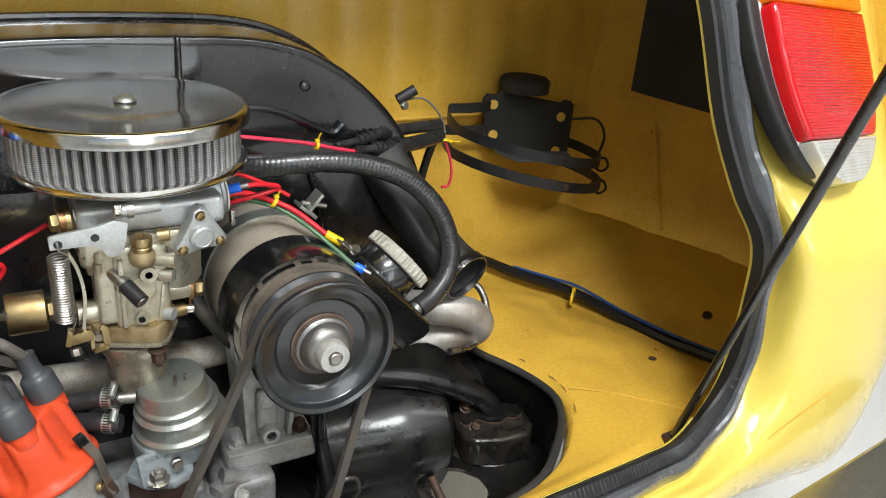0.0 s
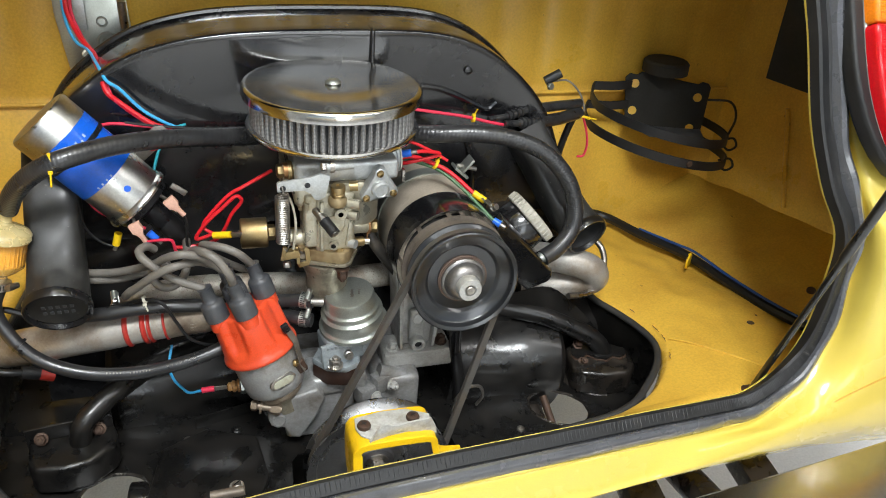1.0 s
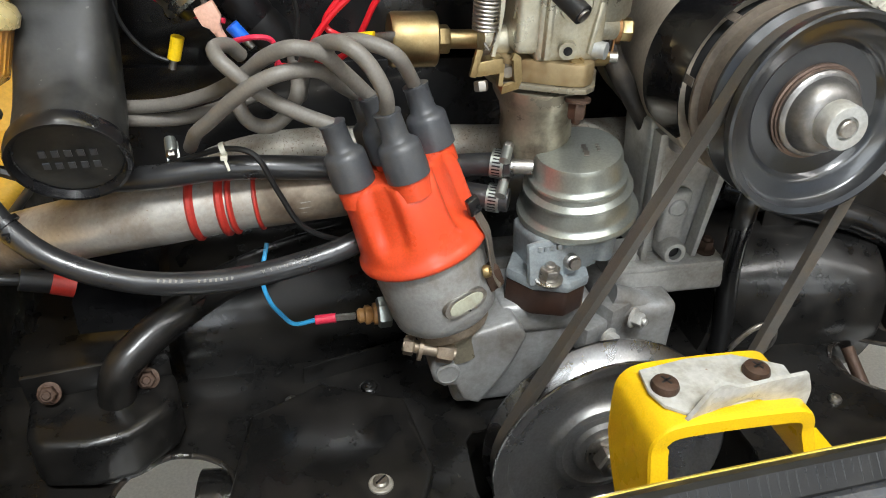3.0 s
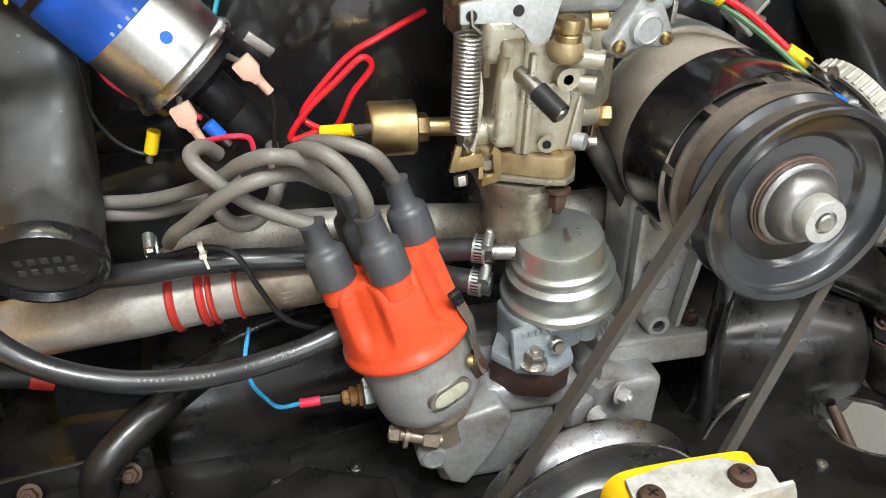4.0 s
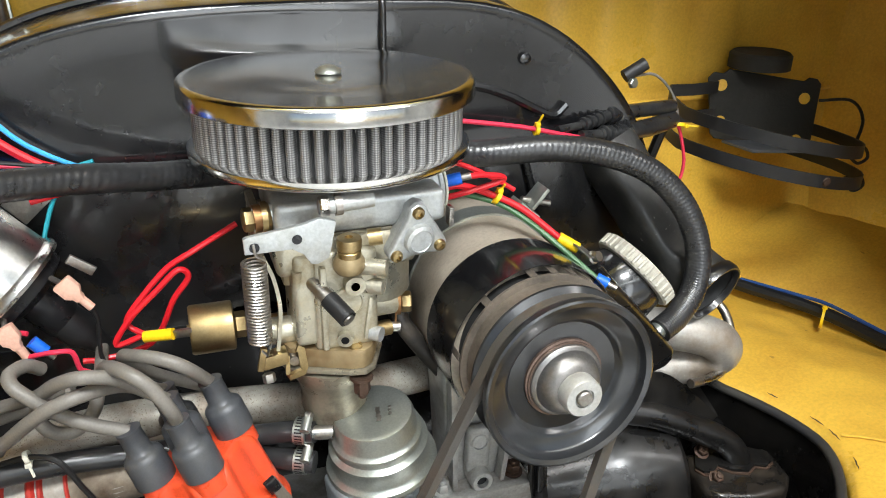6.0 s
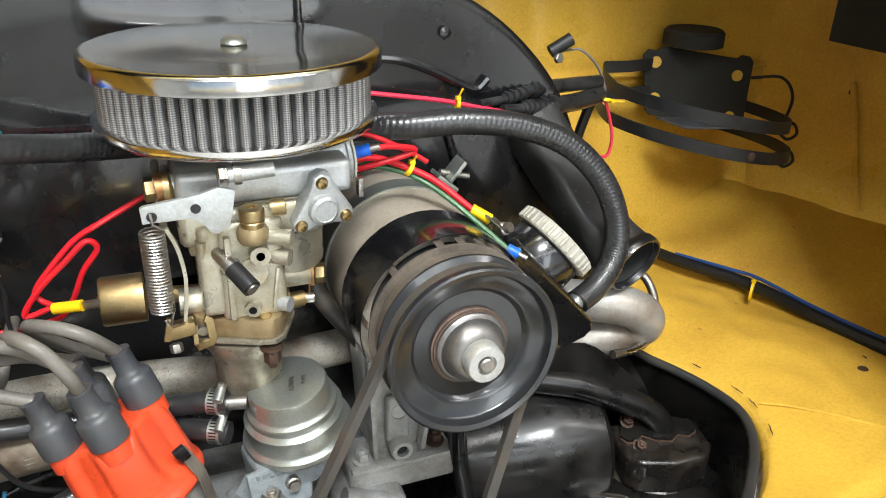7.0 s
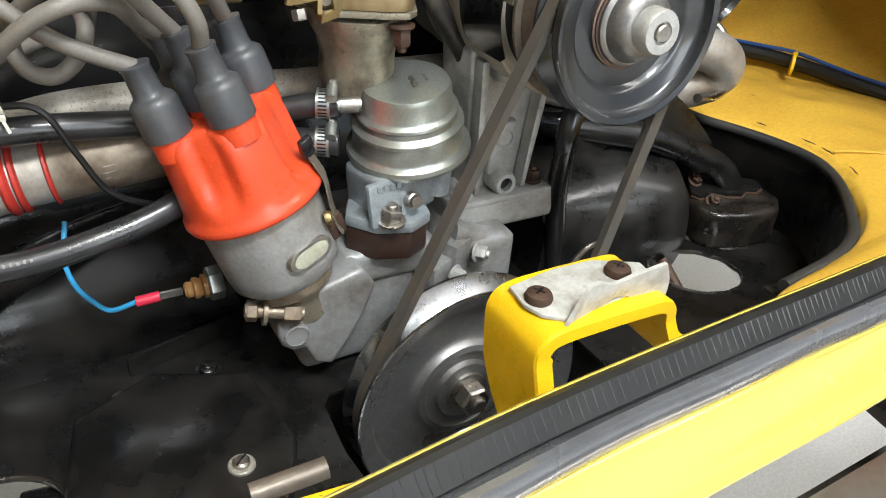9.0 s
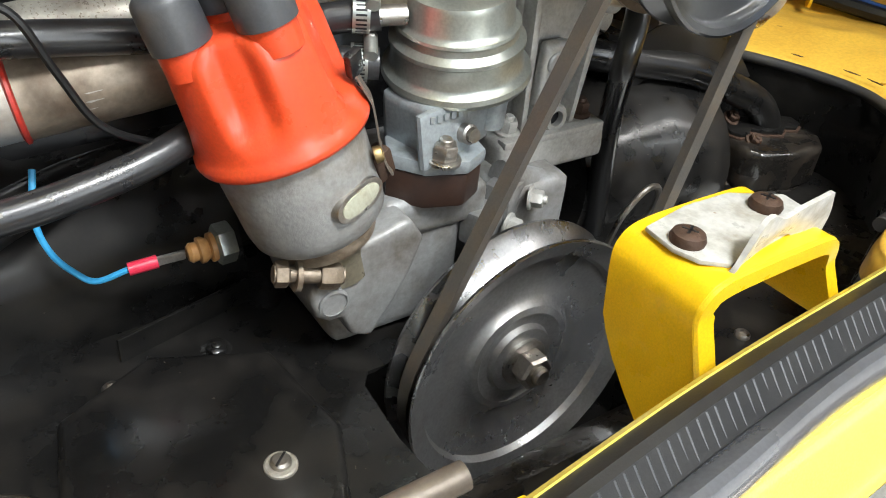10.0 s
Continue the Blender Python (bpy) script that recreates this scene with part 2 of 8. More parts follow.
def thing(name, label, category, at=(0, 0, 0), group="", kind=""):
    ob = new(name)
    ob.empty_display_size = 0.02
    ob.location = at
    WORLD_OF[ob.name] = Matrix.Translation(at)
    return tagged(ob, label, category, group, kind)


def finish(bm, name, material, sharp=38):
    bmesh.ops.recalc_face_normals(bm, faces=bm.faces)
    me = bpy.data.meshes.new(name)
    bm.to_mesh(me)
    bm.free()
    me.materials.append(material)
    me.polygons.foreach_set("use_smooth", [True] * len(me.polygons))
    me.set_sharp_from_angle(angle=radians(sharp))
    return me


def part(name, bm, material, parent=None, label="", sharp=38):
    """Links a bmesh, built in world places, as one mesh object under a thing or under a part."""
    ob = new(name, finish(bm, name, material, sharp))
    WORLD_OF[ob.name] = Matrix.Identity(4)
    if parent:
        ob.parent = parent
        ob.matrix_parent_inverse = WORLD_OF[parent.name].inverted()
    if label:
        ob["label"] = label
    return ob


def piece(name, mesh, matrix, parent):
    """One of many alike pieces on a shared mesh, at a world pose."""
    ob = new(name, mesh)
    ob.parent = parent
    ob.matrix_parent_inverse = WORLD_OF[parent.name].inverted()
    ob.matrix_basis = matrix
    WORLD_OF[ob.name] = matrix
    return ob


def basis(d):
    d = Vector(d).normalized()
    a = Vector((0, 0, 1)) if abs(d.z) < 0.9 else Vector((0, -1, 0))
    u = a.cross(d).normalized()
    return u, d.cross(u), d


def axis_matrix(o, d):
    u, v, w = basis(d)
    m = Matrix((u, v, w)).transposed().to_4x4()
    m.translation = o
    return m


def lathe(o, d, profile, seg=40, bm=None, close=True):
    """Turns (radius, height) pairs round the axis d through o."""
    bm = bm or bmesh.new()
    u, v, w = basis(d)
    o, rings = Vector(o), []
    for r, h in profile:
        if r < 1e-6:
            rings.append([bm.verts.new(o + w * h)])
        else:
            rings.append([bm.verts.new(o + w * h + (u * math.cos(a) + v * math.sin(a)) * r) for a in (2 * math.pi * i / seg for i in range(seg))])
    for a, b in zip(rings, rings[1:]):
        if len(a) == 1 and len(b) == 1:
            continue
        for i in range(seg):
            j = (i + 1) % seg
            vs = [a[i % len(a)], a[j % len(a)], b[j % len(b)], b[i % len(b)]]
            vs = list(dict.fromkeys(vs))
            if len(vs) > 2:
                bm.faces.new(vs)
    if close:
        for ring in (rings[0], rings[-1]):
            if len(ring) > 1:
                bm.faces.new(ring)
    return bm


def spline(points, steps=8):
    """A smooth line through the points (Catmull-Rom)."""
    p = [Vector(q) for q in points]
    p = [p[0] * 2 - p[1]] + p + [p[-1] * 2 - p[-2]]
    out = []
    for i in range(1, len(p) - 2):
        for k in range(steps):
            t = k / steps
            out.append(0.5 * ((2 * p[i]) + (p[i + 1] - p[i - 1]) * t + (2 * p[i - 1] - 5 * p[i] + 4 * p[i + 1] - p[i + 2]) * t * t
                              + (3 * p[i] - p[i - 1] - 3 * p[i + 1] + p[i + 2]) * t ** 3))
    return out + [p[-2]]


def sweep(line, section, bm=None, closed=False, cap=True, scale=None):
    """Carries a closed (a, b) section along a line of points with a frame that does not twist."""
    bm = bm or bmesh.new()
    n, rings = len(line), []
    tang = [(line[min(i + 1, n - 1)] - line[max(i - 1, 0)]).normalized() for i in range(n)]
    u = basis(tang[0])[0]
    for i, p in enumerate(line):
        u = (u - tang[i] * u.dot(tang[i])).normalized()
        v = tang[i].cross(u)
        s = scale(i / (n - 1)) if scale else 1.0
        rings.append([bm.verts.new(p + (u * a + v * b) * s) for a, b in section])
    for a, b in zip(rings, rings[1:]):
        for i in range(len(section)):
            j = (i + 1) % len(section)
            bm.faces.new((a[i], a[j], b[j], b[i]))
    if cap:
        bm.faces.new(rings[0])
        bm.faces.new(rings[-1])
    return bm


def ring_section(r, seg=10):
    return [(r * math.cos(2 * math.pi * i / seg), r * math.sin(2 * math.pi * i / seg)) for i in range(seg)]


def tube(points, r, seg=12, steps=8, bm=None, scale=None):
    return sweep(spline(points, steps), ring_section(r, seg), bm, scale=scale)


def rod(a, b, r, seg=14, bm=None):
    a, b = Vector(a), Vector(b)
    return lathe(a, b - a, [(r, 0), (r, (b - a).length)], seg, bm)


def soften(bm, w, seg=2, angle=40):
    es = [e for e in bm.edges if e.is_manifold and e.calc_face_angle(0) > radians(angle)]
    if es and w:
        bmesh.ops.bevel(bm, geom=es, offset=w, segments=seg, profile=0.6, affect="EDGES", clamp_overlap=True)
    return bm


def box(centre, size, turn=(0, 0, 0), bevel=0.002, bm=None, seg=2):
    b = bmesh.new()
    bmesh.ops.create_cube(b, size=1.0, matrix=pose(*centre, *turn) @ Matrix.Diagonal((*size, 1)))
    soften(b, bevel, seg)
    return merge(bm, b)


def merge(bm, other):
    """Adds other's faces to bm (or returns other when there is none)."""
    if bm is None:
        return other
    vs = [bm.verts.new(v.co) for v in other.verts]
    other.verts.index_update()
    for f in other.faces:
        bm.faces.new([vs[v.index] for v in f.verts])
    other.free()
    return bm


def prism(o, u, v, outline, depth, bevel=0.0015, bm=None, seg=2):
    """A flat outline of (a, b) pairs in the plane of u and v through o, made depth thick along u x v."""
    b = bmesh.new()
    o, u, v = Vector(o), Vector(u).normalized(), Vector(v).normalized()
    w = u.cross(v).normalized()
    lo = [b.verts.new(o + u * p + v * q) for p, q in outline]
    hi = [b.verts.new(x.co + w * depth) for x in lo]
    b.faces.new(lo)
    b.faces.new(hi)
    for i in range(len(lo)):
        j = (i + 1) % len(lo)
        b.faces.new((lo[i], lo[j], hi[j], hi[i]))
    bmesh.ops.recalc_face_normals(b, faces=b.faces)
    soften(b, bevel, seg)
    return merge(bm, b)


def holed_plate(outlines, z, thick):
    """A level plate from an outline and the outlines of its holes."""
    cu = bpy.data.curves.new("plate", "CURVE")
    cu.dimensions, cu.fill_mode, cu.extrude = "2D", "BOTH", thick / 2
    for pts in outlines:
        sp = cu.splines.new("POLY")
        sp.points.add(len(pts) - 1)
        for q, (x, y) in zip(sp.points, pts):
            q.co = (x, y, 0, 1)
        sp.use_cyclic_u = True
    ob = bpy.data.objects.new("plate", cu)
    me = ob.to_mesh()
    bm = bmesh.new()
    bm.from_mesh(me)
    ob.to_mesh_clear()
    bpy.data.objects.remove(ob)
    bpy.data.curves.remove(cu)
    bmesh.ops.remove_doubles(bm, verts=bm.verts, dist=1e-5)
    bmesh.ops.translate(bm, verts=bm.verts, vec=(0, 0, z))
    return bm


def loft(rows, thick=0.0, bm=None, closed=False, steps=4, across=4):
    """A smooth sheet through rows of points, made thick."""
    fine = [spline(r, across) for r in rows]
    cols = [spline([r[i] for r in fine], steps) for i in range(len(fine[0]))]
    b = bmesh.new()
    vs = [[b.verts.new(p) for p in c] for c in cols]
    for a, c in zip(vs, vs[1:]):
        for i in range(len(a) - 1):
            b.faces.new((a[i], a[i + 1], c[i + 1], c[i]))
    if thick:
        bmesh.ops.recalc_face_normals(b, faces=b.faces)
        bmesh.ops.solidify(b, geom=b.faces[:], thickness=thick)
    return merge(bm, b)


def hexagon(o, d, r, h, bm=None):
    b = lathe(o, d, [(r * 0.92, 0), (r, 0.12 * h), (r, 0.85 * h), (r * 0.85, h)], 6)
    return merge(bm, b)


def screw_head(o, d, r, h, bm=None, washer=True):
    """A hexagon head with its washer and the stud's end."""
    d = Vector(d).normalized()
    if washer:
        bm = lathe(o, d, [(r * 1.35, 0), (r * 1.35, h * 0.2), (r * 1.2, h * 0.25)], 18, bm)
    bm = hexagon(Vector(o) + d * h * 0.25, d, r, h, bm)
    return lathe(Vector(o) + d * h * 1.2, d, [(r * 0.5, 0), (r * 0.5, h * 0.3), (r * 0.4, h * 0.4)], 10, bm)


def pan_screw(o, d, r, h, bm=None):
    """A domed head with a cross cut into it."""
    bm = lathe(o, d, [(r, 0), (r, h * 0.5), (r * 0.8, h * 0.9), (r * 0.4, h), (r * 0.36, h * 0.5), (0, h * 0.5)], 20, bm)
    u, v, w = basis(d)
    return bm


def hose_clamp(o, d, r, width, parent, screw_dir, mat_=None):
    """A worm-drive clamp: a band with cut slots and its screw housing."""
    band = part("clamp_band", lathe(Vector(o) - Vector(d).normalized() * width / 2, d, [(r, 0), (r + 0.0012, 0), (r + 0.0012, width), (r, width)], 28), mat_ or ZINC, parent)
    w, s = Vector(d).normalized(), Vector(screw_dir).normalized()
    side = w.cross(s).normalized()
    c = Vector(o) + s * (r + 0.004)
    b = rod(c - side * 0.006, c + side * 0.006, 0.0042)
    part("clamp_housing", b, mat_ or ZINC, parent)
    part("clamp_screw", hexagon(c + side * 0.006, side, 0.0042, 0.005), STEEL, parent)
    bm = bmesh.new()
    u, v, _ = basis(d)
    for i in range(26):
        a = 2 * math.pi * i / 26
        e = u * math.cos(a) + v * math.sin(a)
        m = axis_matrix(Vector(o) + e * (r + 0.0012), e)
        f = w
        g = w.cross(e)
        q = [Vector(o) + e * (r + 0.0014) + f * x * width * 0.32 + g * y * 0.0006 for x, y in ((-1, -1), (1, -1), (1, 1), (-1, 1))]
        bm.faces.new([bm.verts.new(p) for p in q])
    part("clamp_slots", bm, BAKELITE, parent)
    return band


def wire(name, label, points, r, material, category="wire", group="loose wiring", seg=8, steps=8):
    ob = part(name, tube(points, r, seg, steps), material)
    return tagged(ob, label, category, group)


def lettering(text, o, u, v, size, depth, width=None):
    """Raised letters from the built-in font, starting at o, written along u with their tops towards v."""
    cu = bpy.data.curves.new("letters", "FONT")
    cu.body, cu.size, cu.extrude = text, 1.0, 0.1
    cu.resolution_u = 2
    ob = bpy.data.objects.new("letters", cu)
    me = ob.to_mesh()
    bm = bmesh.new()
    bm.from_mesh(me)
    ob.to_mesh_clear()
    bpy.data.objects.remove(ob)
    bpy.data.curves.remove(cu)
    u, v = Vector(u).normalized(), Vector(v).normalized()
    w = u.cross(v)
    sx = size if not width else width / max(q.co.x for q in bm.verts)
    for q in bm.verts:
        q.co = Vector(o) + u * q.co.x * sx + v * q.co.y * size + w * q.co.z * depth * 5
    return bm

# ---- showroom ----
def slab(name, centre, size, material, label, category):
    ob = part(name, box(centre, size, bevel=0.0), material)
    return tagged(ob, label, category, kind="structure")


slab("ground", (0, 0, -0.05), (60, 60, 0.1), FLOOR, "white coated showroom floor under the car", "floor")
# unseen walls and ceiling, assumed, to bounce lamp light and fill reflections
slab("wall_north", (0, 5.1, 1.6), (9.4, 0.2, 3.2), BOARD, "unseen pale wall ahead of the car, assumed for bounce and reflections", "wall")
slab("wall_west", (-4.6, 0, 1.6), (0.2, 10, 3.2), BOARD, "unseen pale side wall, assumed for bounce and reflections", "wall")
slab("wall_east", (4.6, 0, 1.6), (0.2, 10, 3.2), BOARD, "unseen pale side wall, assumed for bounce and reflections", "wall")
slab("wall_south_low", (0, -5.1, 0.3), (9.4, 0.2, 0.6), BOARD, "unseen low wall, assumed under a window opening", "wall")
slab("wall_south_high", (0, -5.1, 3.1), (9.4, 0.2, 0.2), BOARD, "unseen lintel, assumed over a window opening", "wall")
slab("ceiling", (0, 0, 3.25), (9.4, 10.4, 0.1), BOARD, "unseen white ceiling, assumed for bounce and reflections", "ceiling")

# ---- car body round the engine bay ----
body = thing("car_body", "yellow small car body with the engine bay open", "car body", (-0.1, 0.2, 0.0))

# opening edge: place and outside normal, from the top of one side down, along the sill and up the other side
EDGE = [
    ((0.30, 0.10, 1.28), (0.20, -0.60, 0.80)), ((0.385, 0.04, 1.17), (0.25, -0.70, 0.65)), ((0.410, 0.000, 1.074), (0.25, -0.80, 0.50)),
    ((0.425, -0.040, 0.960), (0.25, -0.85, 0.45)), ((0.438, -0.078, 0.885), (0.25, -0.90, 0.35)), ((0.458, -0.104, 0.830), (0.25, -0.90, 0.35)),
    ((0.473, -0.101, 0.755), (0.20, -0.88, 0.40)), ((0.466, -0.104, 0.672), (0.12, -0.85, 0.50)), ((0.433, -0.112, 0.625), (0.05, -0.80, 0.60)),
    ((0.376, -0.128, 0.605), (0, -0.76, 0.65)), ((0.320, -0.136, 0.606), (0, -0.74, 0.67)), ((0.180, -0.158, 0.623), (0, -0.72, 0.69)),
    ((0.050, -0.170, 0.629), (0, -0.72, 0.69)), ((-0.070, -0.174, 0.627), (0, -0.72, 0.69)), ((-0.200, -0.178, 0.622), (0, -0.72, 0.69)),
    ((-0.330, -0.190, 0.619), (0, -0.72, 0.69)), ((-0.460, -0.204, 0.622), (0, -0.74, 0.67)), ((-0.570, -0.204, 0.628), (0, -0.76, 0.65)),
    ((-0.650, -0.190, 0.650), (-0.05, -0.80, 0.60)), ((-0.695, -0.172, 0.705), (-0.12, -0.85, 0.50)), ((-0.708, -0.160, 0.785), (-0.20, -0.88, 0.40)),
    ((-0.697, -0.140, 0.860), (-0.25, -0.90, 0.35)), ((-0.675, -0.085, 0.960), (-0.25, -0.85, 0.45)), ((-0.655, -0.030, 1.074), (-0.25, -0.80, 0.50)),
    ((-0.625, 0.02, 1.17), (-0.25, -0.70, 0.65)), ((-0.54, 0.10, 1.28), (-0.20, -0.60, 0.80)),
]
edge_line = spline([p for p, _ in EDGE], 6)
edge_norm = [n.normalized() for n in spline([n for _, n in EDGE], 6)]


FAT = [1.85, 1.85, 1.85, 1.80, 1.62, 1.36, 1.20, 1.10, 1.0]


def fat(i):
    k = min(i / 6, 7.999)
    return FAT[int(k)] + (FAT[int(k) + 1] - FAT[int(k)]) * (k - int(k))


def along_edge(section, bm=None, ripple=None, pick=None, cap=True):
    """Carries an (outward, up) section along the opening's edge; the seal swells towards the top of the tail-light side."""
    bm = bm or bmesh.new()
    n, rings = len(edge_line), []
    for i in range(n):
        if pick and not pick(i):
            continue
        t = (edge_line[min(i + 1, n - 1)] - edge_line[max(i - 1, 0)]).normalized()
        nn = (edge_norm[i] - t * edge_norm[i].dot(t)).normalized()
        out = nn.cross(t)
        w = 0.0 if ripple is None else ripple(i)
        f = fat(i)
        rings.append([bm.verts.new(edge_line[i] + out * (a + max(0.0, a - 0.015) * (f - 1)) + nn * ((b * (1 + (f - 1) * 0.75) if a > 0.0155 else b) + (w if b > 0.004 else 0))) for a, b in section])
    for a, b in zip(rings, rings[1:]):
        for i in range(len(section)):
            j = (i + 1) % len(section)
            bm.faces.new((a[i], a[j], b[j], b[i]))
    if cap:
        bm.faces.new(rings[0])
        bm.faces.new(rings[-1])
    return bm


part("lip", along_edge([(-0.0012, -0.0066), (0.0010, -0.0066), (0.0010, -0.0032), (-0.0012, -0.0032)], pick=lambda i: i <= 50), YELLOW, body, "thin yellow flange")
part("lip", along_edge([(-0.0040, -0.0062), (0.0010, -0.0062), (0.0010, -0.003), (-0.0038, -0.003)], pick=lambda i: i >= 50), YELLOW, body, "thin yellow flange")
part("gutter", along_edge([(0.001, -0.006), (0.034, -0.006), (0.0375, 0.001), (0.0355, 0.0030), (0.0325, 0.001), (0.030, -0.003), (0.001, -0.003)]), YELLOW, body, "yellow rolled edge under the weatherstrip")

# outer panel: from the rolled edge out to the fender and down to the valance's hem
OUT = [
    ((0.40, 0.05, 1.30), (0.60, 0.10, 1.32), (0.80, 0.20, 1.30)), ((0.455, 0.030, 1.18), (0.66, 0.055, 1.20), (0.86, 0.16, 1.20)),
    ((0.485, 0.006, 1.08), (0.68, 0.022, 1.10), (0.88, 0.12, 1.10)), ((0.508, -0.034, 0.970), (0.70, -0.032, 0.98), (0.89, 0.08, 0.98)),
    ((0.520, -0.085, 0.885), (0.70, -0.092, 0.88), (0.88, 0.04, 0.88)), ((0.530, -0.135, 0.825), (0.72, -0.130, 0.81), (0.92, 0.00, 0.80)),
    ((0.545, -0.145, 0.735), (0.72, -0.140, 0.710), (0.93, -0.03, 0.69)), ((0.545, -0.155, 0.650), (0.72, -0.148, 0.620), (0.920, -0.045, 0.570)),
    ((0.510, -0.163, 0.590), (0.66, -0.155, 0.520), (0.797, -0.10, 0.4387)), ((0.430, -0.172, 0.575), (0.520, -0.162, 0.530), (0.6025, -0.13, 0.4703)),
    ((0.340, -0.180, 0.573), (0.40, -0.178, 0.545), (0.47, -0.155, 0.508)), ((0.180, -0.198, 0.562), (0.19, -0.203, 0.556), (0.20, -0.198, 0.528)),
    ((0.050, -0.209, 0.567), (0.05, -0.214, 0.553), (0.05, -0.210, 0.530)), ((-0.070, -0.213, 0.566), (-0.07, -0.218, 0.550), (-0.07, -0.214, 0.530)),
    ((-0.200, -0.217, 0.562), (-0.20, -0.222, 0.545), (-0.20, -0.218, 0.528)), ((-0.330, -0.229, 0.560), (-0.33, -0.234, 0.544), (-0.33, -0.230, 0.526)),
    ((-0.460, -0.243, 0.562), (-0.46, -0.248, 0.546), (-0.46, -0.244, 0.528)), ((-0.580, -0.244, 0.568), (-0.60, -0.249, 0.548), (-0.62, -0.245, 0.530)),
    ((-0.710, -0.232, 0.600), (-0.78, -0.240, 0.570), (-0.86, -0.18, 0.50)), ((-0.770, -0.215, 0.690), (-0.87, -0.220, 0.665), (-0.96, -0.12, 0.62)),
    ((-0.775, -0.200, 0.780), (-0.89, -0.212, 0.760), (-1.00, -0.09, 0.74)), ((-0.760, -0.175, 0.860), (-0.90, -0.190, 0.850), (-1.02, -0.05, 0.84)),
    ((-0.745, -0.112, 0.970), (-0.90, -0.120, 0.970), (-1.04, 0.02, 0.97)), ((-0.72, -0.055, 1.08), (-0.89, -0.055, 1.09), (-1.04, 0.08, 1.09)),
    ((-0.69, -0.01, 1.18), (-0.88, 0.0, 1.19), (-1.03, 0.12, 1.19)), ((-0.63, 0.05, 1.30), (-0.82, 0.08, 1.31), (-1.0, 0.18, 1.30)),
]
rows = []
for k, (p, n) in enumerate(EDGE):
    i = k * 6
    t = (edge_line[min(i + 1, len(edge_line) - 1)] - edge_line[max(i - 1, 0)]).normalized()
    nn = (edge_norm[i] - t * edge_norm[i].dot(t)).normalized()
    o = nn.cross(t)
    f = fat(i)
    rows.append([edge_line[i] + o * (0.015 + 0.0218 * f) + nn * 0.0005, edge_line[i] + o * (0.015 + 0.028 * f) - nn * 0.001] + [Vector(q) for q in OUT[k][:2]] + [Vector((q.x, -0.20 + 0.05 * (q.x + 0.1) ** 2, 0.54 + 0.06 * (max(q.x, -0.1) - 0.1)) if 11 <= k <= 17 else q) for q in [Vector(OUT[k][2])]])
part("outer_panel", loft(rows, 0.0015, steps=6, across=6), YELLOW, body, "glossy yellow valance and rear fenders")

# bay floor either side of the engine: distance of the engine hole's edge and of the wall's foot at each y
right_rows, left_rows = [], []
for y, xe, xc in ((-0.160, 0.04, 0.42), (-0.130, 0.06, 0.44), (-0.100, 0.09, 0.46), (-0.086, 0.165, 0.50), (-0.073, 0.222, 0.56), (-0.04, 0.285, 0.615), (0.02, 0.340, 0.618), (0.074, 0.361, 0.600), (0.14, 0.348, 0.580), (0.20, 0.322, 0.562),
                  (0.30, 0.310, 0.530), (0.40, 0.305, 0.485), (0.50, 0.300, 0.445)):
    m = xc - xe
    right_rows.append([Vector(p) for p in ((xe, y, 0.530), (xe + 0.006, y, 0.548), (xe + 0.03, y, 0.556), (xe + m * 0.45, y, 0.566), (xe + m * 0.72, y, 0.560), (xc - 0.012, y, 0.553),
                                           (xc + 0.01, y, 0.558), (xc + 0.09, y, 0.600), (xc + 0.20, y, 0.640))])
for y, xe in ((-0.20, -0.30), (-0.172, -0.37), (-0.147, -0.450), (-0.130, -0.487), (-0.105, -0.525), (-0.073, -0.553), (-0.043, -0.571), (-0.015, -0.583), (0.065, -0.600), (0.164, -0.612), (0.30, -0.60), (0.50, -0.58)):
    left_rows.append([Vector(p) for p in ((xe, y, 0.545), (xe - 0.006, y, 0.562), (xe - 0.03, y, 0.568), (min(xe - 0.05, -0.66), y, 0.570), (min(xe - 0.08, -0.72), y, 0.60))])
def buckled(bm, high, wide, where=None):
    """Dents and puckers in old sheet metal."""
    for vtx in bm.verts:
        n = noise.noise(vtx.co * wide) + 0.5 * (1 - 2 * abs(noise.noise(vtx.co * wide * 1.9 + Vector((3, 1, 7)))))
        vtx.co += Vector((0.25, -0.35, 1.0)) * high * n * (where(vtx.co) if where else 1.0)
    return bm


part("floor_panel", buckled(loft(right_rows, 0.002, steps=9, across=9), 0.0075, 8.0, lambda q: min(1.0, max(0.0, (q.x - 0.36) / 0.08))), YELLOW_IN, body, "dusty yellow pressed floor beside the engine")
for k, (line_, amp) in enumerate(((((0.252, -0.066), (0.296, -0.034), (0.349, 0.012), (0.370, 0.070), (0.362, 0.125), (0.350, 0.165)), 0.0012),)):
    pts_ = spline([(x, y, 0.5577) for x, y in line_], 16)
    runs, run = [], []
    for i, q in enumerate(pts_):
        if noise.noise(Vector((i * 0.16, k * 5.0, 1.0))) > 0.0:
            run.append(q + Vector((amp * noise.noise(Vector((i * 0.9, k, 0))), amp * noise.noise(Vector((i * 0.9, k, 9))), 0.0)))
        else:
            runs.append(run)
            run = []
    for run in runs + [run]:
        if len(run) > 3:
            part("sealant_crack", sweep(run, ring_section(0.0008, 5), scale=lambda f: 0.35 + 0.65 * math.sin(math.pi * f)), RUSTBOLT, body, "dark crack in the brushed sealant")
part("floor_panel", loft(left_rows, 0.002, steps=5, across=4), YELLOW_IN, body, "dusty yellow pressed floor beside the engine")
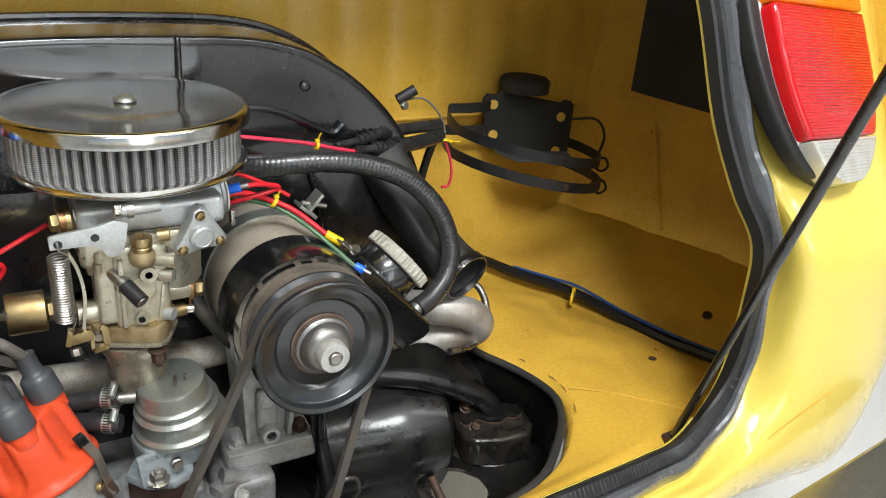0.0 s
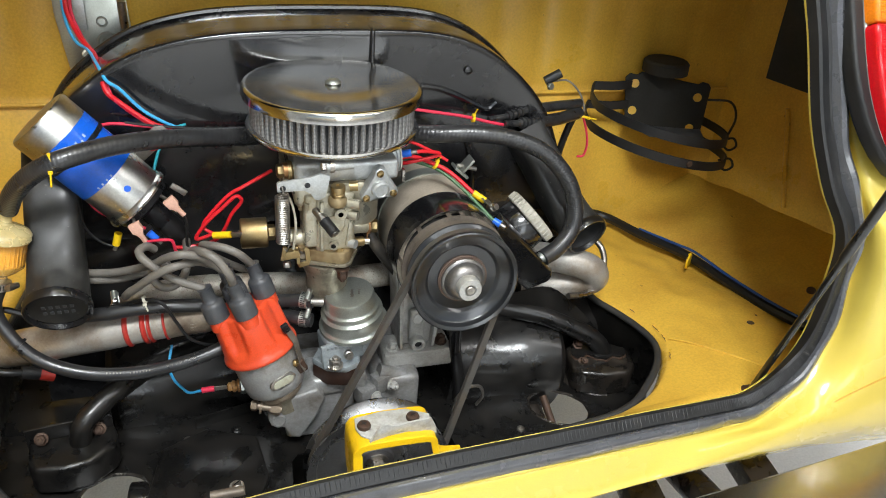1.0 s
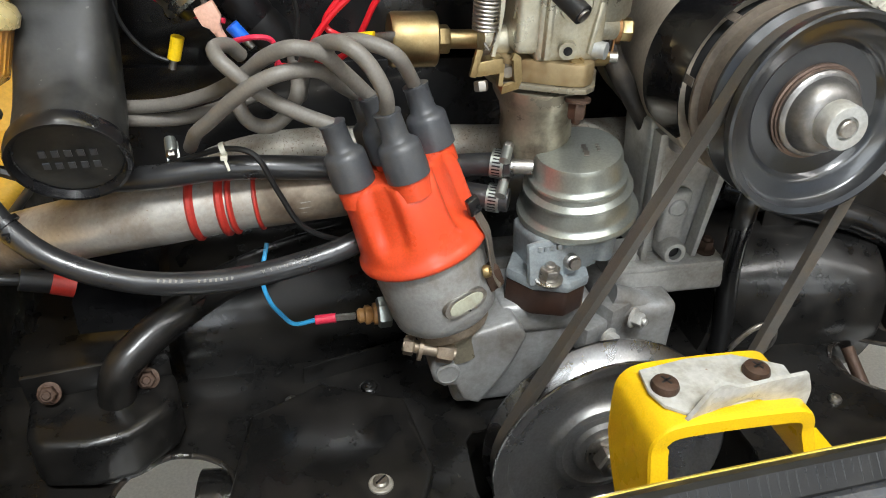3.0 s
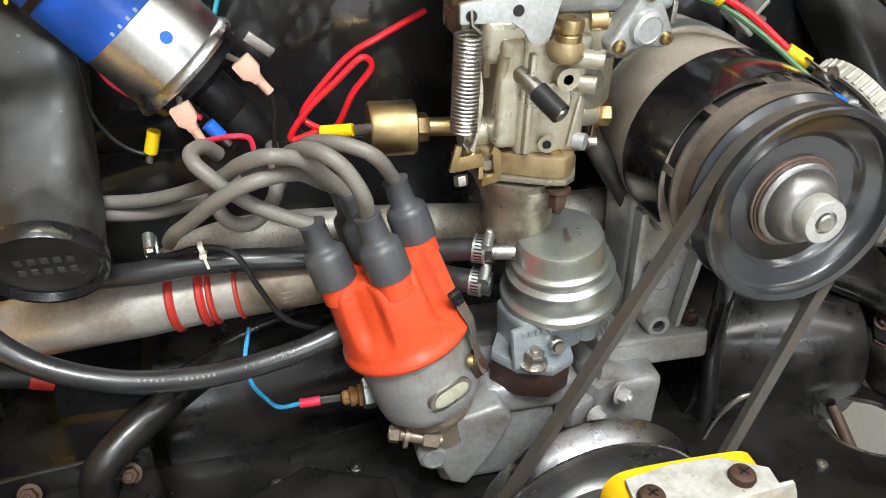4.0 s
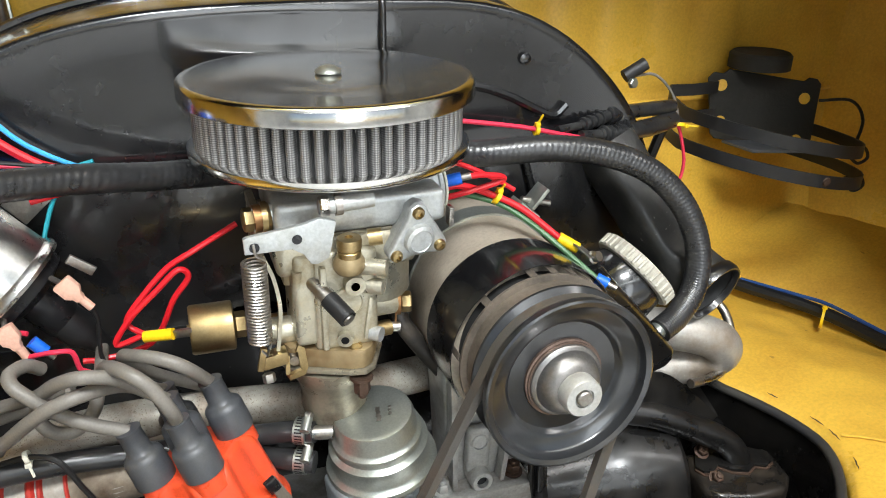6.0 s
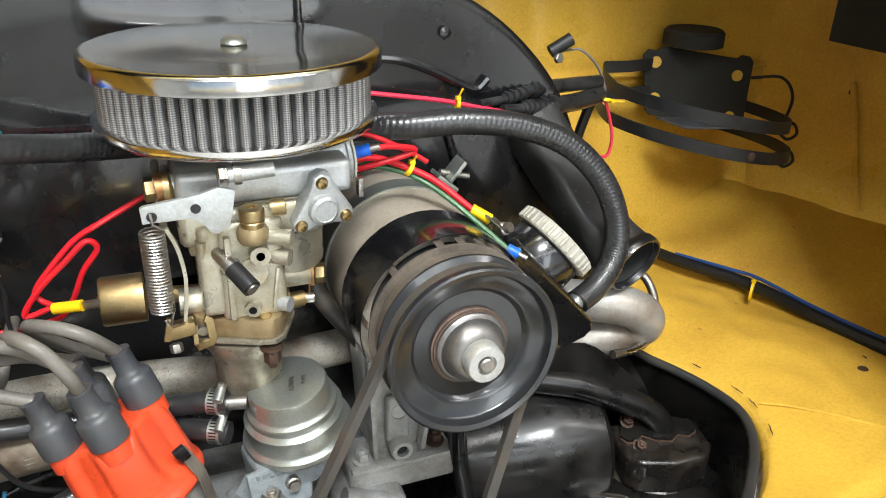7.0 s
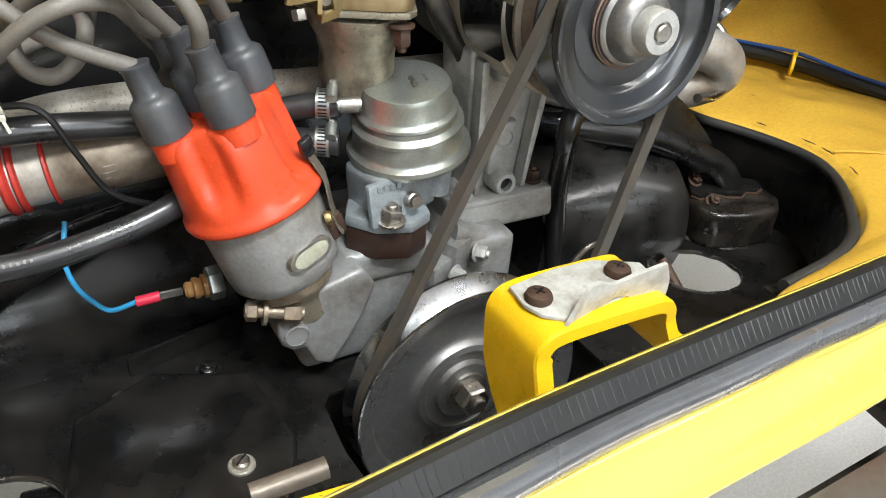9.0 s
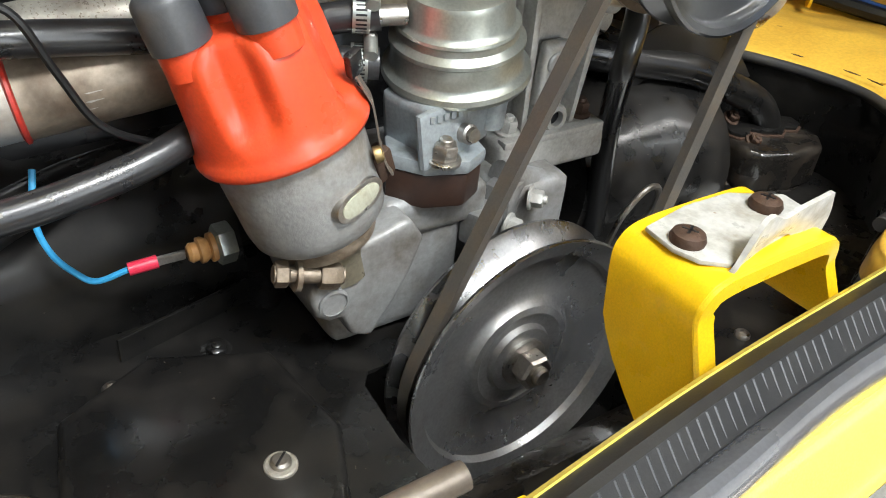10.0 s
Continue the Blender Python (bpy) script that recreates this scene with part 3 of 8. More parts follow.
for k, gap in enumerate((0.010, 0.021)):
    pts_ = spline([(x - gap, y - gap * 0.35, 0.5665 + 0.0015 * (k == 0)) for x, y in ((-0.470, -0.139), (-0.525, -0.105), (-0.571, -0.043), (-0.583, -0.015), (-0.600, 0.065), (-0.606, 0.120))], 14)
    run = [q + Vector((0.0012 * noise.noise(Vector((i * 0.6, k, 0))), 0.0012 * noise.noise(Vector((i * 0.6, k, 9))), 0.0014)) for i, q in enumerate(pts_)]
    part("sealant_crack", sweep(run[: len(run) * (4 - k) // 4], ring_section(0.0011 - 0.0004 * k, 5), scale=lambda f: 0.5 + 0.5 * abs(noise.noise(Vector((f * 21, 3, 1))))), RUSTBOLT, body, "dark crack in the brushed sealant")
part("floor_seam", tube([(0.376, 0.061, 0.5577), (0.391, 0.046, 0.5620), (0.415, 0.020, 0.5662), (0.446, -0.012, 0.5675), (0.472, -0.034, 0.5655), (0.485, -0.048, 0.5625)], 0.0016, 8), YELLOW_IN, body, "thin pressed seam across the floor")
# dark-coloured dish in place of the shade inside a cut hole
part("drain_hole", lathe((0.664, 0.093, 0.5950), (-0.39, -0.22, 0.89), [(0.0078, 0.0), (0.0073, 0.0020), (0.0060, 0.0022), (0.0054, 0.0010), (0, 0.0008)], 24), RUSTBOLT, body, "small dark drain hole")
part("rust_spot", lathe((0.532, 0.066, 0.5642), (0, 0.06, 1), [(0.0072, -0.0005), (0.0050, 0.0016), (0.0, 0.0021)], 11), RUSTBOLT, body, "small rust spot on the floor")
# inner fender walls
wall_r = [[Vector((x + (z - 0.62) * 0.06, y, z)) for z in (0.60, 0.66, 0.75, 0.9, 1.1, 1.32)] for y, x in ((-0.10, 0.79), (0.0, 0.80), (0.15, 0.80), (0.30, 0.765), (0.42, 0.72), (0.53, 0.68))]
part("inner_fender", buckled(loft(wall_r, 0.002, steps=8, across=8), 0.005, 8.0), YELLOW_IN, body, "yellow inner fender wall with a pressed crease")
wall_l = [[Vector((x - (z - 0.62) * 0.05, y, z)) for z in (0.56, 0.62, 0.75, 0.9, 1.1, 1.32)] for y, x in ((-0.15, -0.70), (0.0, -0.715), (0.15, -0.72), (0.30, -0.72), (0.42, -0.72), (0.53, -0.72))]
part("inner_fender", loft(wall_l, 0.002), YELLOW_IN, body, "yellow inner fender wall")
part("pressed_crease", tube([(0.744, 0.358, 0.822), (0.748, 0.346, 0.78), (0.753, 0.328, 0.71), (0.758, 0.306, 0.640)], 0.0040, 8), YELLOW_IN, body, "welded seam in the inner fender")
for q in ((0.752, 0.362, 0.806), (0.757, 0.356, 0.792)):
    part("rust_spot", lathe(q, (-1, -0.35, 0), [(0.0050, -0.001), (0.0035, 0.0036), (0.0, 0.0042)], 9), RUSTBOLT, body, "small rust spot on the seam")
# firewall with pressed upright ribs over a level step
fw = bmesh.new()
xs, x = [], -0.80
while x < 0.86:
    xs += [(x, 0.0), (x + 0.010, -0.0038), (x + 0.064, -0.0038)]
    x += 0.078
zs = ((0.54, -0.06, 0), (0.60, -0.03, 0), (0.70, -0.012, 0), (0.812, -0.010, 0), (0.820, 0.0, 0), (0.835, 0.0, 0.2), (0.86, 0.0, 1), (1.00, 0.0, 1), (1.14, 0.0, 1), (1.20, -0.02, 0.2), (1.34, -0.05, 0))
grid = [[fw.verts.new((px, 0.50 + dy + rib * k, z)) for px, rib in xs] for z, dy, k in zs]
for a, b in zip(grid, grid[1:]):
    for i in range(len(a) - 1):
        fw.faces.new((a[i], a[i + 1], b[i + 1], b[i]))
part("firewall", fw, YELLOW_IN, body, "yellow ribbed firewall panel", sharp=60)
part("firewall_seam", tube([(-0.78, 0.486, 0.822), (-0.3, 0.486, 0.823), (0.1, 0.486, 0.822), (0.45, 0.486, 0.821), (0.70, 0.486, 0.822)], 0.003, 8), YELLOW_IN, body, "brushed sealant over the firewall joint")
# unseen panel and roof skin; their lowered front edge shades the firewall
part("bay_shade_panel", loft([[Vector((x, 0.50, 1.33)), Vector((x, 0.35, 1.34)), Vector((x, 0.13, 1.295))] for x in (-0.8, -0.5, -0.12, 0.3, 0.86)], 0.003), BLACKPAD, body, "unseen black panel that shades the bay from above")
part("roof_skin", loft([[Vector((x, 0.13, 1.297)), Vector((x, 0.55, 1.62)), Vector((x, 1.1, 1.72))] for x in (-1.0, -0.5, -0.12, 0.3, 0.86)], 0.003), YELLOW, body)
# out-of-view quarter skins, added to stop lamp light leaking over the opening
for sd, xc_ in ((1, -0.07), (-1, -0.17)):
    part("quarter_skin", loft([[Vector((xc_ + sd * 0.30, 0.125, 1.275)), Vector((xc_ + sd * 0.52, 0.070, 1.295)), Vector((xc_ + sd * 0.72, 0.13, 1.30)), Vector((xc_ + sd * 0.92, 0.20, 1.29))],
                               [Vector((xc_ + sd * 0.26, 0.160, 1.340)), Vector((xc_ + sd * 0.52, 0.135, 1.390)), Vector((xc_ + sd * 0.72, 0.20, 1.400)), Vector((xc_ + sd * 0.92, 0.30, 1.39))],
                               [Vector((xc_ + sd * 0.22, 0.180, 1.400)), Vector((xc_ + sd * 0.52, 0.220, 1.480)), Vector((xc_ + sd * 0.72, 0.32, 1.500)), Vector((xc_ + sd * 0.92, 0.45, 1.48))]], 0.003), YELLOW, body, "unseen yellow rear quarter that keeps lamp light out")
part("side_skin", loft([[Vector((0.86, 0.1, z)), Vector((0.9, 0.6, z)), Vector((0.92, 1.4, z))] for z in (0.5, 0.9, 1.36)], 0.003), YELLOW, body)
part("side_skin", loft([[Vector((-1.03, 0.1, z)), Vector((-1.06, 0.6, z)), Vector((-1.08, 1.4, z))] for z in (0.5, 0.9, 1.36)], 0.003), YELLOW, body)

# the raised rear hood, seen only in reflections
lid = thing("rear_hood", "yellow rear hood raised on its hinges above the bay", "car hood", (-0.12, 0.18, 1.40))
lid_rows = [[Vector((-0.12 + s * w, y - 0.04 * abs(s) ** 2, z - 0.05 * abs(s) ** 2)) for s in (-1, -0.6, 0, 0.6, 1)] for y, z, w in ((0.16, 1.40, 0.42), (0.12, 1.55, 0.50), (0.06, 1.74, 0.54), (-0.03, 1.95, 0.55), (-0.12, 2.10, 0.52))]
part("panel", loft(lid_rows, 0.004), YELLOW, lid)

# sound pad high on the side wall
pad = part("sound_pad", loft([[Vector((0.60 + 0.27 * k, 0.47 - 0.42 * k, z)) for z in (0.90 - 0.05 * k, 1.02, 1.18, 1.30)] for k in (0.28, 0.45, 0.6, 0.8, 1.0)], 0.012), BLACKPAD)
tagged(pad, "black sound-deadening pad on the bay's side wall", "insulation")

# ---- weatherstrip round the opening ----
strip = thing("weatherstrip", "black rubber weatherstrip clipped round the engine opening", "rubber seal", (-0.12, -0.13, 0.58))
part("clip_channel", along_edge([(-0.0030, -0.003), (-0.0030, 0.0095), (0.0000, 0.0120), (0.0140, 0.0115), (0.0165, 0.009), (0.0165, 0.0)]), RUBBER, strip, "matt black clip channel")
bulge = [(0.0150, -0.001), (0.0153, 0.009), (0.0170, 0.0145), (0.0200, 0.0165), (0.0235, 0.0157), (0.0275, 0.0130), (0.0312, 0.0092), (0.0338, 0.0050), (0.0348, 0.0015), (0.0340, -0.001)]
part("bulb", along_edge(bulge, ripple=lambda i: 0.0022 * math.sin(i * 0.83) + 0.0016 * math.sin(i * 0.31)), SEAL, strip, "smooth glossy black bulb")
ribs = bmesh.new()
for k in range(len(edge_line) - 1):
    if not 30 <= k <= 112:
        continue
    for h in range(4):
        f = (h + 0.3 * noise.noise(Vector((k * 3.1, h * 1.7, 0)))) / 4
        w_ = 0.0138 - 0.011 * abs(noise.noise(Vector((k * 1.3, h * 2.3, 4))))
        p = edge_line[k].lerp(edge_line[k + 1], f)
        t = (edge_line[k + 1] - edge_line[k]).normalized()
        nn = (edge_norm[k] - t * edge_norm[k].dot(t)).normalized()
        o = nn.cross(t)
        q = [p + o * a + nn * b + t * c for a, b, c in ((0.0005, 0.01175, -0.0011), (w_, 0.01125, -0.0011), (w_, 0.01165, 0), (0.0005, 0.01240, 0), (0.0005, 0.01175, 0.0011), (w_, 0.01125, 0.0011))]
        v = [ribs.verts.new(x) for x in q]
        ribs.faces.new((v[0], v[1], v[2], v[3]))
        ribs.faces.new((v[3], v[2], v[5], v[4]))
tagged(part("grip_ribs", ribs, HOSE, strip, "fine cross ribs"), kind="stuff")

# ---- tail light on the fender ----
light = thing("tail_light", "upright amber, red and clear tail light on the yellow fender", "tail light", (0.58, -0.08, 0.95))
tl_o, tl_n = Vector((0.571, -0.046, 0.972)), Vector((0.18, -0.86, 0.48)).normalized()
tl_v = (Vector((0.0, 0.42, 0.9)) - tl_n * Vector((0.0, 0.42, 0.9)).dot(tl_n)).normalized()
tl_u = tl_n.cross(tl_v) * -1


def lens_outline(lo, hi, grow=0.0, w=0.110):
    """The light's outline between two heights: rounded below, straight above."""
    pts = []
    for s in (1, -1):
        ks = range(13) if s == 1 else range(12, -1, -1)
        for k in ks:
            b = lo + (hi - lo) * k / 12
            c = min(1.0, (b + 0.105) / 0.20)
            half = (w + grow) * math.sqrt(max(0.0, 1 - (1 - max(0.0, c)) ** 2.4)) - 0.004 * (b > 0.02) * (b - 0.02) / 0.1
            pts.append((s * half, b))
    return pts


def lens_block(lo, hi, depth, grow=0.0, base=0.0):
    o = [p for i, p in enumerate(lens_outline(lo, hi, grow)) if i == 0 or (p[0] - lens_outline(lo, hi, grow)[i - 1][0]) ** 2 + (p[1] - lens_outline(lo, hi, grow)[i - 1][1]) ** 2 > 1e-9]
    return prism(tl_o + tl_n * base, tl_u, tl_v, o, -depth if tl_u.cross(tl_v).dot(tl_n) < 0 else depth, 0.006, seg=3)


part("housing", lens_block(-0.104, 0.165, 0.022, 0.019, -0.010), RUBBER, light, "black rubber-edged housing")
part("trim_ring", lens_block(-0.1035, 0.165, 0.018, 0.0012, -0.003), CHROME, light, "thin bright trim")
for nm, lo, hi, m_, lb in (("clear_lens", -0.1025, -0.052, CLEARLENS, "clear ribbed reversing lens"), ("red_lens", -0.051, 0.098, REDLENS, "red ribbed lens"), ("amber_lens", 0.099, 0.165, AMBLENS, "amber ribbed lens")):
    ln = part(nm, lens_block(lo, hi, 0.030), m_, light, lb)
    bm = bmesh.new()
    k = int((hi - lo) / 0.0035)
    for i in range(1, k):
        b = lo + (hi - lo) * i / k
        half = max(p[0] for p in lens_outline(b - 0.001, b + 0.001)) - 0.006
        if half > 0.01:
            rod(tl_o + tl_n * 0.0300 + tl_v * b - tl_u * half, tl_o + tl_n * 0.0300 + tl_v * b + tl_u * half, 0.0009, 5, bm)
    part("lens_ribs", bm, m_, ln)

# ---- bumper ----
bumper = thing("bumper", "grey-brown bumper blade behind the valance", "bumper", (-0.1, -0.30, 0.45))
blade = [Vector((x, -0.247 + 0.05 * (x + 0.1) ** 2, 0.479 + 0.06 * (max(x, -0.1) - 0.2))) for x in [-1.0 + 0.1 * i for i in range(19)]]
bb = bmesh.new()
prof = [(0.022, 0.046), (0.016, 0.052), (-0.05, 0.050), (-0.100, 0.040), (-0.125, 0.015), (-0.130, -0.03), (-0.115, -0.06), (-0.09, -0.05), (-0.085, 0.02), (0.0, 0.036)]
rings = [[bb.verts.new((p.x, p.y + a, p.z + b)) for a, b in prof] for p in blade]
for a, b in zip(rings, rings[1:]):
    for i in range(len(prof)):
        j = (i + 1) % len(prof)
        bb.faces.new((a[i], a[j], b[j], b[i]))
bb.faces.new(rings[0])
bb.faces.new(rings[-1])
soften(bb, 0.004, 2, 50)
BUMP = mat("dull_chrome_bumper", (0.44, 0.41, 0.37), 0.24, 1.0, col2=(0.36, 0.33, 0.29), scale=2.5, amount=0.6, fine=200, rough_var=0.08)
part("blade", bb, BUMP, bumper)
for x in (-0.62, 0.25, 0.44):
    part("bracket", box((x, -0.10, 0.44), (0.05, 0.20, 0.035), (0, 0, -8), 0.004), TIN_RUST, bumper, "rusty black bumper bracket")
part("tail_pipe", lathe((0.335, -0.06, 0.425), (0.1, -1, 0.05), [(0.024, 0), (0.024, 0.10), (0.021, 0.10), (0.020, 0.06), (0, 0.06)], 28), TIN_RUST, bumper, "sooty tail pipe end")
# tailpipe muffler under the valance
muff = thing("muffler", "rusty black muffler hung under the rear valance", "muffler", (-0.09, -0.05, 0.33))
part("can", tube([(0.18, -0.05, 0.33), (0.0, -0.05, 0.33), (-0.2, -0.05, 0.33), (-0.36, -0.05, 0.33)], 0.05, 18), TIN_RUST, muff)
for x in (-0.30, 0.12):
    part("hanger", rod((x, -0.05, 0.37), (x, -0.05, 0.4530), 0.006), TIN_RUST, muff)

# ---- engine tinware ----
tin = thing("engine_tin", "black painted sheet-metal engine tinware with bolted covers", "engine tin", (-0.12, 0.1, 0.44))


def ellipse(cx, cy, a, b, n=28, turn=0.0):
    c, s = math.cos(turn), math.sin(turn)
    return [(cx + a * math.cos(t) * c - b * math.sin(t) * s, cy + a * math.cos(t) * s + b * math.sin(t) * c) for t in (2 * math.pi * i / n for i in range(n))]


HOLE = [(0.300, 0.45), (0.302, 0.30), (0.314, 0.20), (0.340, 0.14), (0.353, 0.074), (0.332, 0.022), (0.278, -0.034), (0.222, -0.070), (0.12, -0.088), (-0.05, -0.10),
        (-0.25, -0.125), (-0.38, -0.150), (-0.447, -0.142), (-0.484, -0.124), (-0.524, -0.096), (-0.556, -0.060), (-0.580, -0.012), (-0.597, 0.065), (-0.608, 0.164), (-0.598, 0.30), (-0.58, 0.45)]
hole_ring = [p.to_2d() for p in spline([(x, y, 0) for x, y in HOLE], 3)]
HOLE_L, HOLE_R = (-0.452, 0.016, 0.045, 0.038), (0.198, 0.054, 0.049, 0.039, -0.6)
PULLEY_GAP = [(-0.222, 0.030), (-0.226, -0.02), (-0.222, -0.066), (-0.208, -0.082), (-0.12, -0.083), (-0.02, -0.078), (0.006, -0.066), (0.014, -0.02), (0.012, 0.030), (0.006, 0.040), (-0.214, 0.040)]
part("tray", holed_plate([hole_ring, ellipse(*HOLE_L), ellipse(*HOLE_R[:4], turn=-0.6), PULLEY_GAP], 0.452, 0.003), TIN, tin, "flat black tray cut out for the pulley")
for hx, hy, ha, hb, turn in ((*HOLE_L, 0.0), HOLE_R):
    rim = ellipse(hx, hy, ha, hb, 48, turn)
    rim.append(rim[0])
    part("hole_rim", sweep([Vector((x, y, 0.4525 + 0.002 * noise.noise(Vector((x * 60, y * 60, 0))))) for x, y in rim], ring_section(0.0024, 8)), TIN_RUST, tin, "rust-flecked rolled rim of the hole")
def edge_runs():
    """The stretches of the tray's edge beside the engine, one each side; the rear edge stays low."""
    right = [p for p in hole_ring if p[0] > 0.10 and p[1] > -0.095]
    left = [p for p in hole_ring if p[0] < -0.44 and p[1] > -0.150]
    return ((right, 0.004, 0.546), (left, -0.002, 0.557))


ts = thing("tray_seal", "black rubber seal between engine tray and body", "rubber seal", (-0.12, 0.1, 0.55))
for run, dx, top in edge_runs():
    wallbm = bmesh.new()
    lo = [wallbm.verts.new((p[0], p[1], 0.448)) for p in run]
    mid = [wallbm.verts.new((p[0] - dx * 0.4, p[1], 0.500)) for p in run]
    hi = [wallbm.verts.new((p[0] + dx, p[1], top)) for p in run]
    for a, b in ((lo, mid), (mid, hi)):
        for i in range(len(run) - 1):
            wallbm.faces.new((a[i], a[i + 1], b[i + 1], b[i]))
    bmesh.ops.solidify(wallbm, geom=wallbm.faces[:], thickness=0.004)
    part("upstand", wallbm, TIN, tin, "black upright edge round the tray")
    part("seal_run", tube([(p[0] + dx * 0.75 - (0.004 if dx < 0 else 0.0) * -1, p[1], top + 0.002) for p in run[::2]], 0.0045 if dx < 0 else 0.0055, 12, 3), SEALTUBE, ts)

# added black sheet, standing in for the shade behind the tray
part("rear_dark_sheet", prism((-0.56, -0.205, 0.438), (1, 0, 0), (0, 1, 0), [(0, 0), (0.56, 0.02), (0.54, 0.115), (0.0, 0.10)], 0.003, 0.0), TIN, tin, "added black sheet for the darkness under the sill")
# cylinder covers: shiny half-barrels either side of the crankcase
for sgn, x0, x1, zc in ((1, 0.03, 0.226, 0.478), (-1, -0.25, -0.46, 0.480)):
    bm = lathe((x0, 0.180 if sgn > 0 else 0.230, zc), (x1 - x0, 0, -0.02), [(0.078, 0), (0.082, abs(x1 - x0) * 0.55), (0.0865, abs(x1 - x0) * 0.58), (0.088, abs(x1 - x0) * 0.95), (0.080, abs(x1 - x0))], 44)
    part("cylinder_cover", bm, TIN, tin, "glossy black cylinder cover")
# raised heater boxes with their flanges
for sx, cx, cy, cz, tz in ((1, 0.292, 0.112, 0.472, -12), (-1, -0.500, 0.062, 0.480, 8)):
    hump = [(-0.052, -0.028), (-0.040, -0.042), (0.0, -0.048), (0.040, -0.040), (0.054, -0.020), (0.054, 0.030), (-0.052, 0.030)]
    if sx < 0:
        hump = [(-0.052, -0.012), (-0.046, -0.026), (-0.012, -0.036), (0.018, -0.034), (0.050, -0.012), (0.056, 0.004), (0.054, 0.030), (-0.052, 0.030)]
    c, s = math.cos(radians(tz)), math.sin(radians(tz))
    part("heater_box", prism((cx, cy, cz - 0.02), (c, s, 0), (-s, c, 0), hump, 0.045, 0.008, seg=3), TIN_RUST if sx > 0 else TIN, tin, "black pressed heater box")
    if sx > 0:
        part("gasket", prism((cx + 0.004, cy + 0.010, cz + 0.0245), (c, s, 0), (-s, c, 0), [(-0.052, -0.012), (-0.046, -0.022), (-0.034, -0.022), (-0.024, -0.012), (-0.012, -0.022), (0.006, -0.026), (0.018, -0.016), (0.030, -0.020), (0.042, -0.012), (0.044, 0.004), (0.02, 0.016), (-0.04, 0.016)], 0.0025, 0.0008), RUSTBOLT, tin, "rust-edged lobed gasket")
        part("flange", prism((cx + 0.004, cy + 0.011, cz + 0.0266), (c, s, 0), (-s, c, 0), [(-0.051, -0.011), (-0.045, -0.0205), (-0.034, -0.0205), (-0.024, -0.0105), (-0.012, -0.0205), (0.006, -0.0245), (0.018, -0.0145), (0.030, -0.0185), (0.041, -0.011), (0.043, 0.004), (0.02, 0.016), (-0.04, 0.016)], 0.004, 0.0012), TIN, tin, "black lobed pipe flange")
    else:
        part("flange", box((cx - 0.004, cy + 0.026, cz + 0.025), (0.105, 0.004, 0.052), (10, 0, tz), 0.0015), TIN_RUST if sx > 0 else TIN, tin, "upright bolted flange")
    part("skirt", lathe((cx, cy + (0.012 if sx > 0 else 0.022), 0.4535), (0, 0, 1), [(0.060 if sx > 0 else 0.050, 0), (0.054 if sx > 0 else 0.046, 0.004), (0.044, 0.010), (0.036, 0.013), (0, 0.013)], 40), TIN_RUST if sx > 0 else TIN, tin, "raised rim round the heater box")
for p in ((0.262, 0.138, 0.506), (0.334, 0.090, 0.478), (0.258, 0.104, 0.4965), (-0.536, 0.072, 0.517), (-0.468, 0.084, 0.511)):
    d = (0, -0.5, 0.85) if p[0] > 0 else (0, -0.85, 0.5)
    part("bolt", screw_head(p, d, 0.0065, 0.006), RUSTBOLT, tin)
DULLWASH = mat("grimy_pale_washer", (0.30, 0.28, 0.24), 0.5, 0.2, col2=(0.12, 0.10, 0.08), scale=120, amount=0.8, bump=0.2)
part("washer", lathe((-0.299, -0.012, 0.4637), (0, 0, 1), [(0.0095, 0), (0.0095, 0.0018), (0.0085, 0.0026), (0, 0.0026)], 28), DULLWASH, tin, "grimy pale washer")
part("screw", lathe((-0.299, -0.012, 0.4660), (0, 0, 1), [(0.0060, 0), (0.0060, 0.0025), (0.0045, 0.0040), (0, 0.0042)], 24), STEEL, tin)
part("screw_slot", box((-0.299, -0.012, 0.4700), (0.0105, 0.0014, 0.0012), (0, 0, 40), 0.0002), BAKELITE, tin)
for p in ((-0.36, 0.10, 0.4535), (-0.242, -0.085, 0.4535), (0.05, -0.06, 0.4535), (0.12, 0.02, 0.4535), (-0.31, -0.095, 0.4535)):
    part("screw", pan_screw(p, (0, 0, 1), 0.006, 0.004), STEEL, tin)
part("bolt", screw_head((-0.327, 0.100, 0.4535), (0, -0.2, 1), 0.0048, 0.005), STEEL, tin)
part("bolt", screw_head((-0.292, 0.105, 0.4535), (0, -0.2, 1), 0.0075, 0.005), TIN, tin)
part("seam", box((-0.300, 0.135, 0.462), (0.10, 0.003, 0.02), (0, 0, 14), 0.001), TIN, tin, "upright sheet seam")
part("wire_loop", tube([(0.02, 0.06, 0.470), (0.024, 0.055, 0.50), (0.040, 0.052, 0.522), (0.060, 0.055, 0.518), (0.068, 0.06, 0.495), (0.064, 0.07, 0.47)], 0.0026, 8), STEEL, tin, "bent spring-wire loop")
# stepped pressing beside the crank pulley
part("pressing", prism((-0.315, -0.02, 0.4535), (1, 0, 0), (0, 1, 0), [(-0.10, 0.0), (-0.06, -0.05), (0.03, -0.055), (0.06, 0.02), (0.05, 0.10), (-0.02, 0.13), (-0.08, 0.10)], 0.010, 0.006, seg=3), TIN, tin, "shallow raised pressing")
part("pipe_stub", lathe((-0.438, 0.030, 0.412), (1, -0.12, 0.0), [(0.030, 0.0), (0.034, 0.001), (0.034, 0.10)], 28), TIN, tin, "glossy black pipe under the tray")
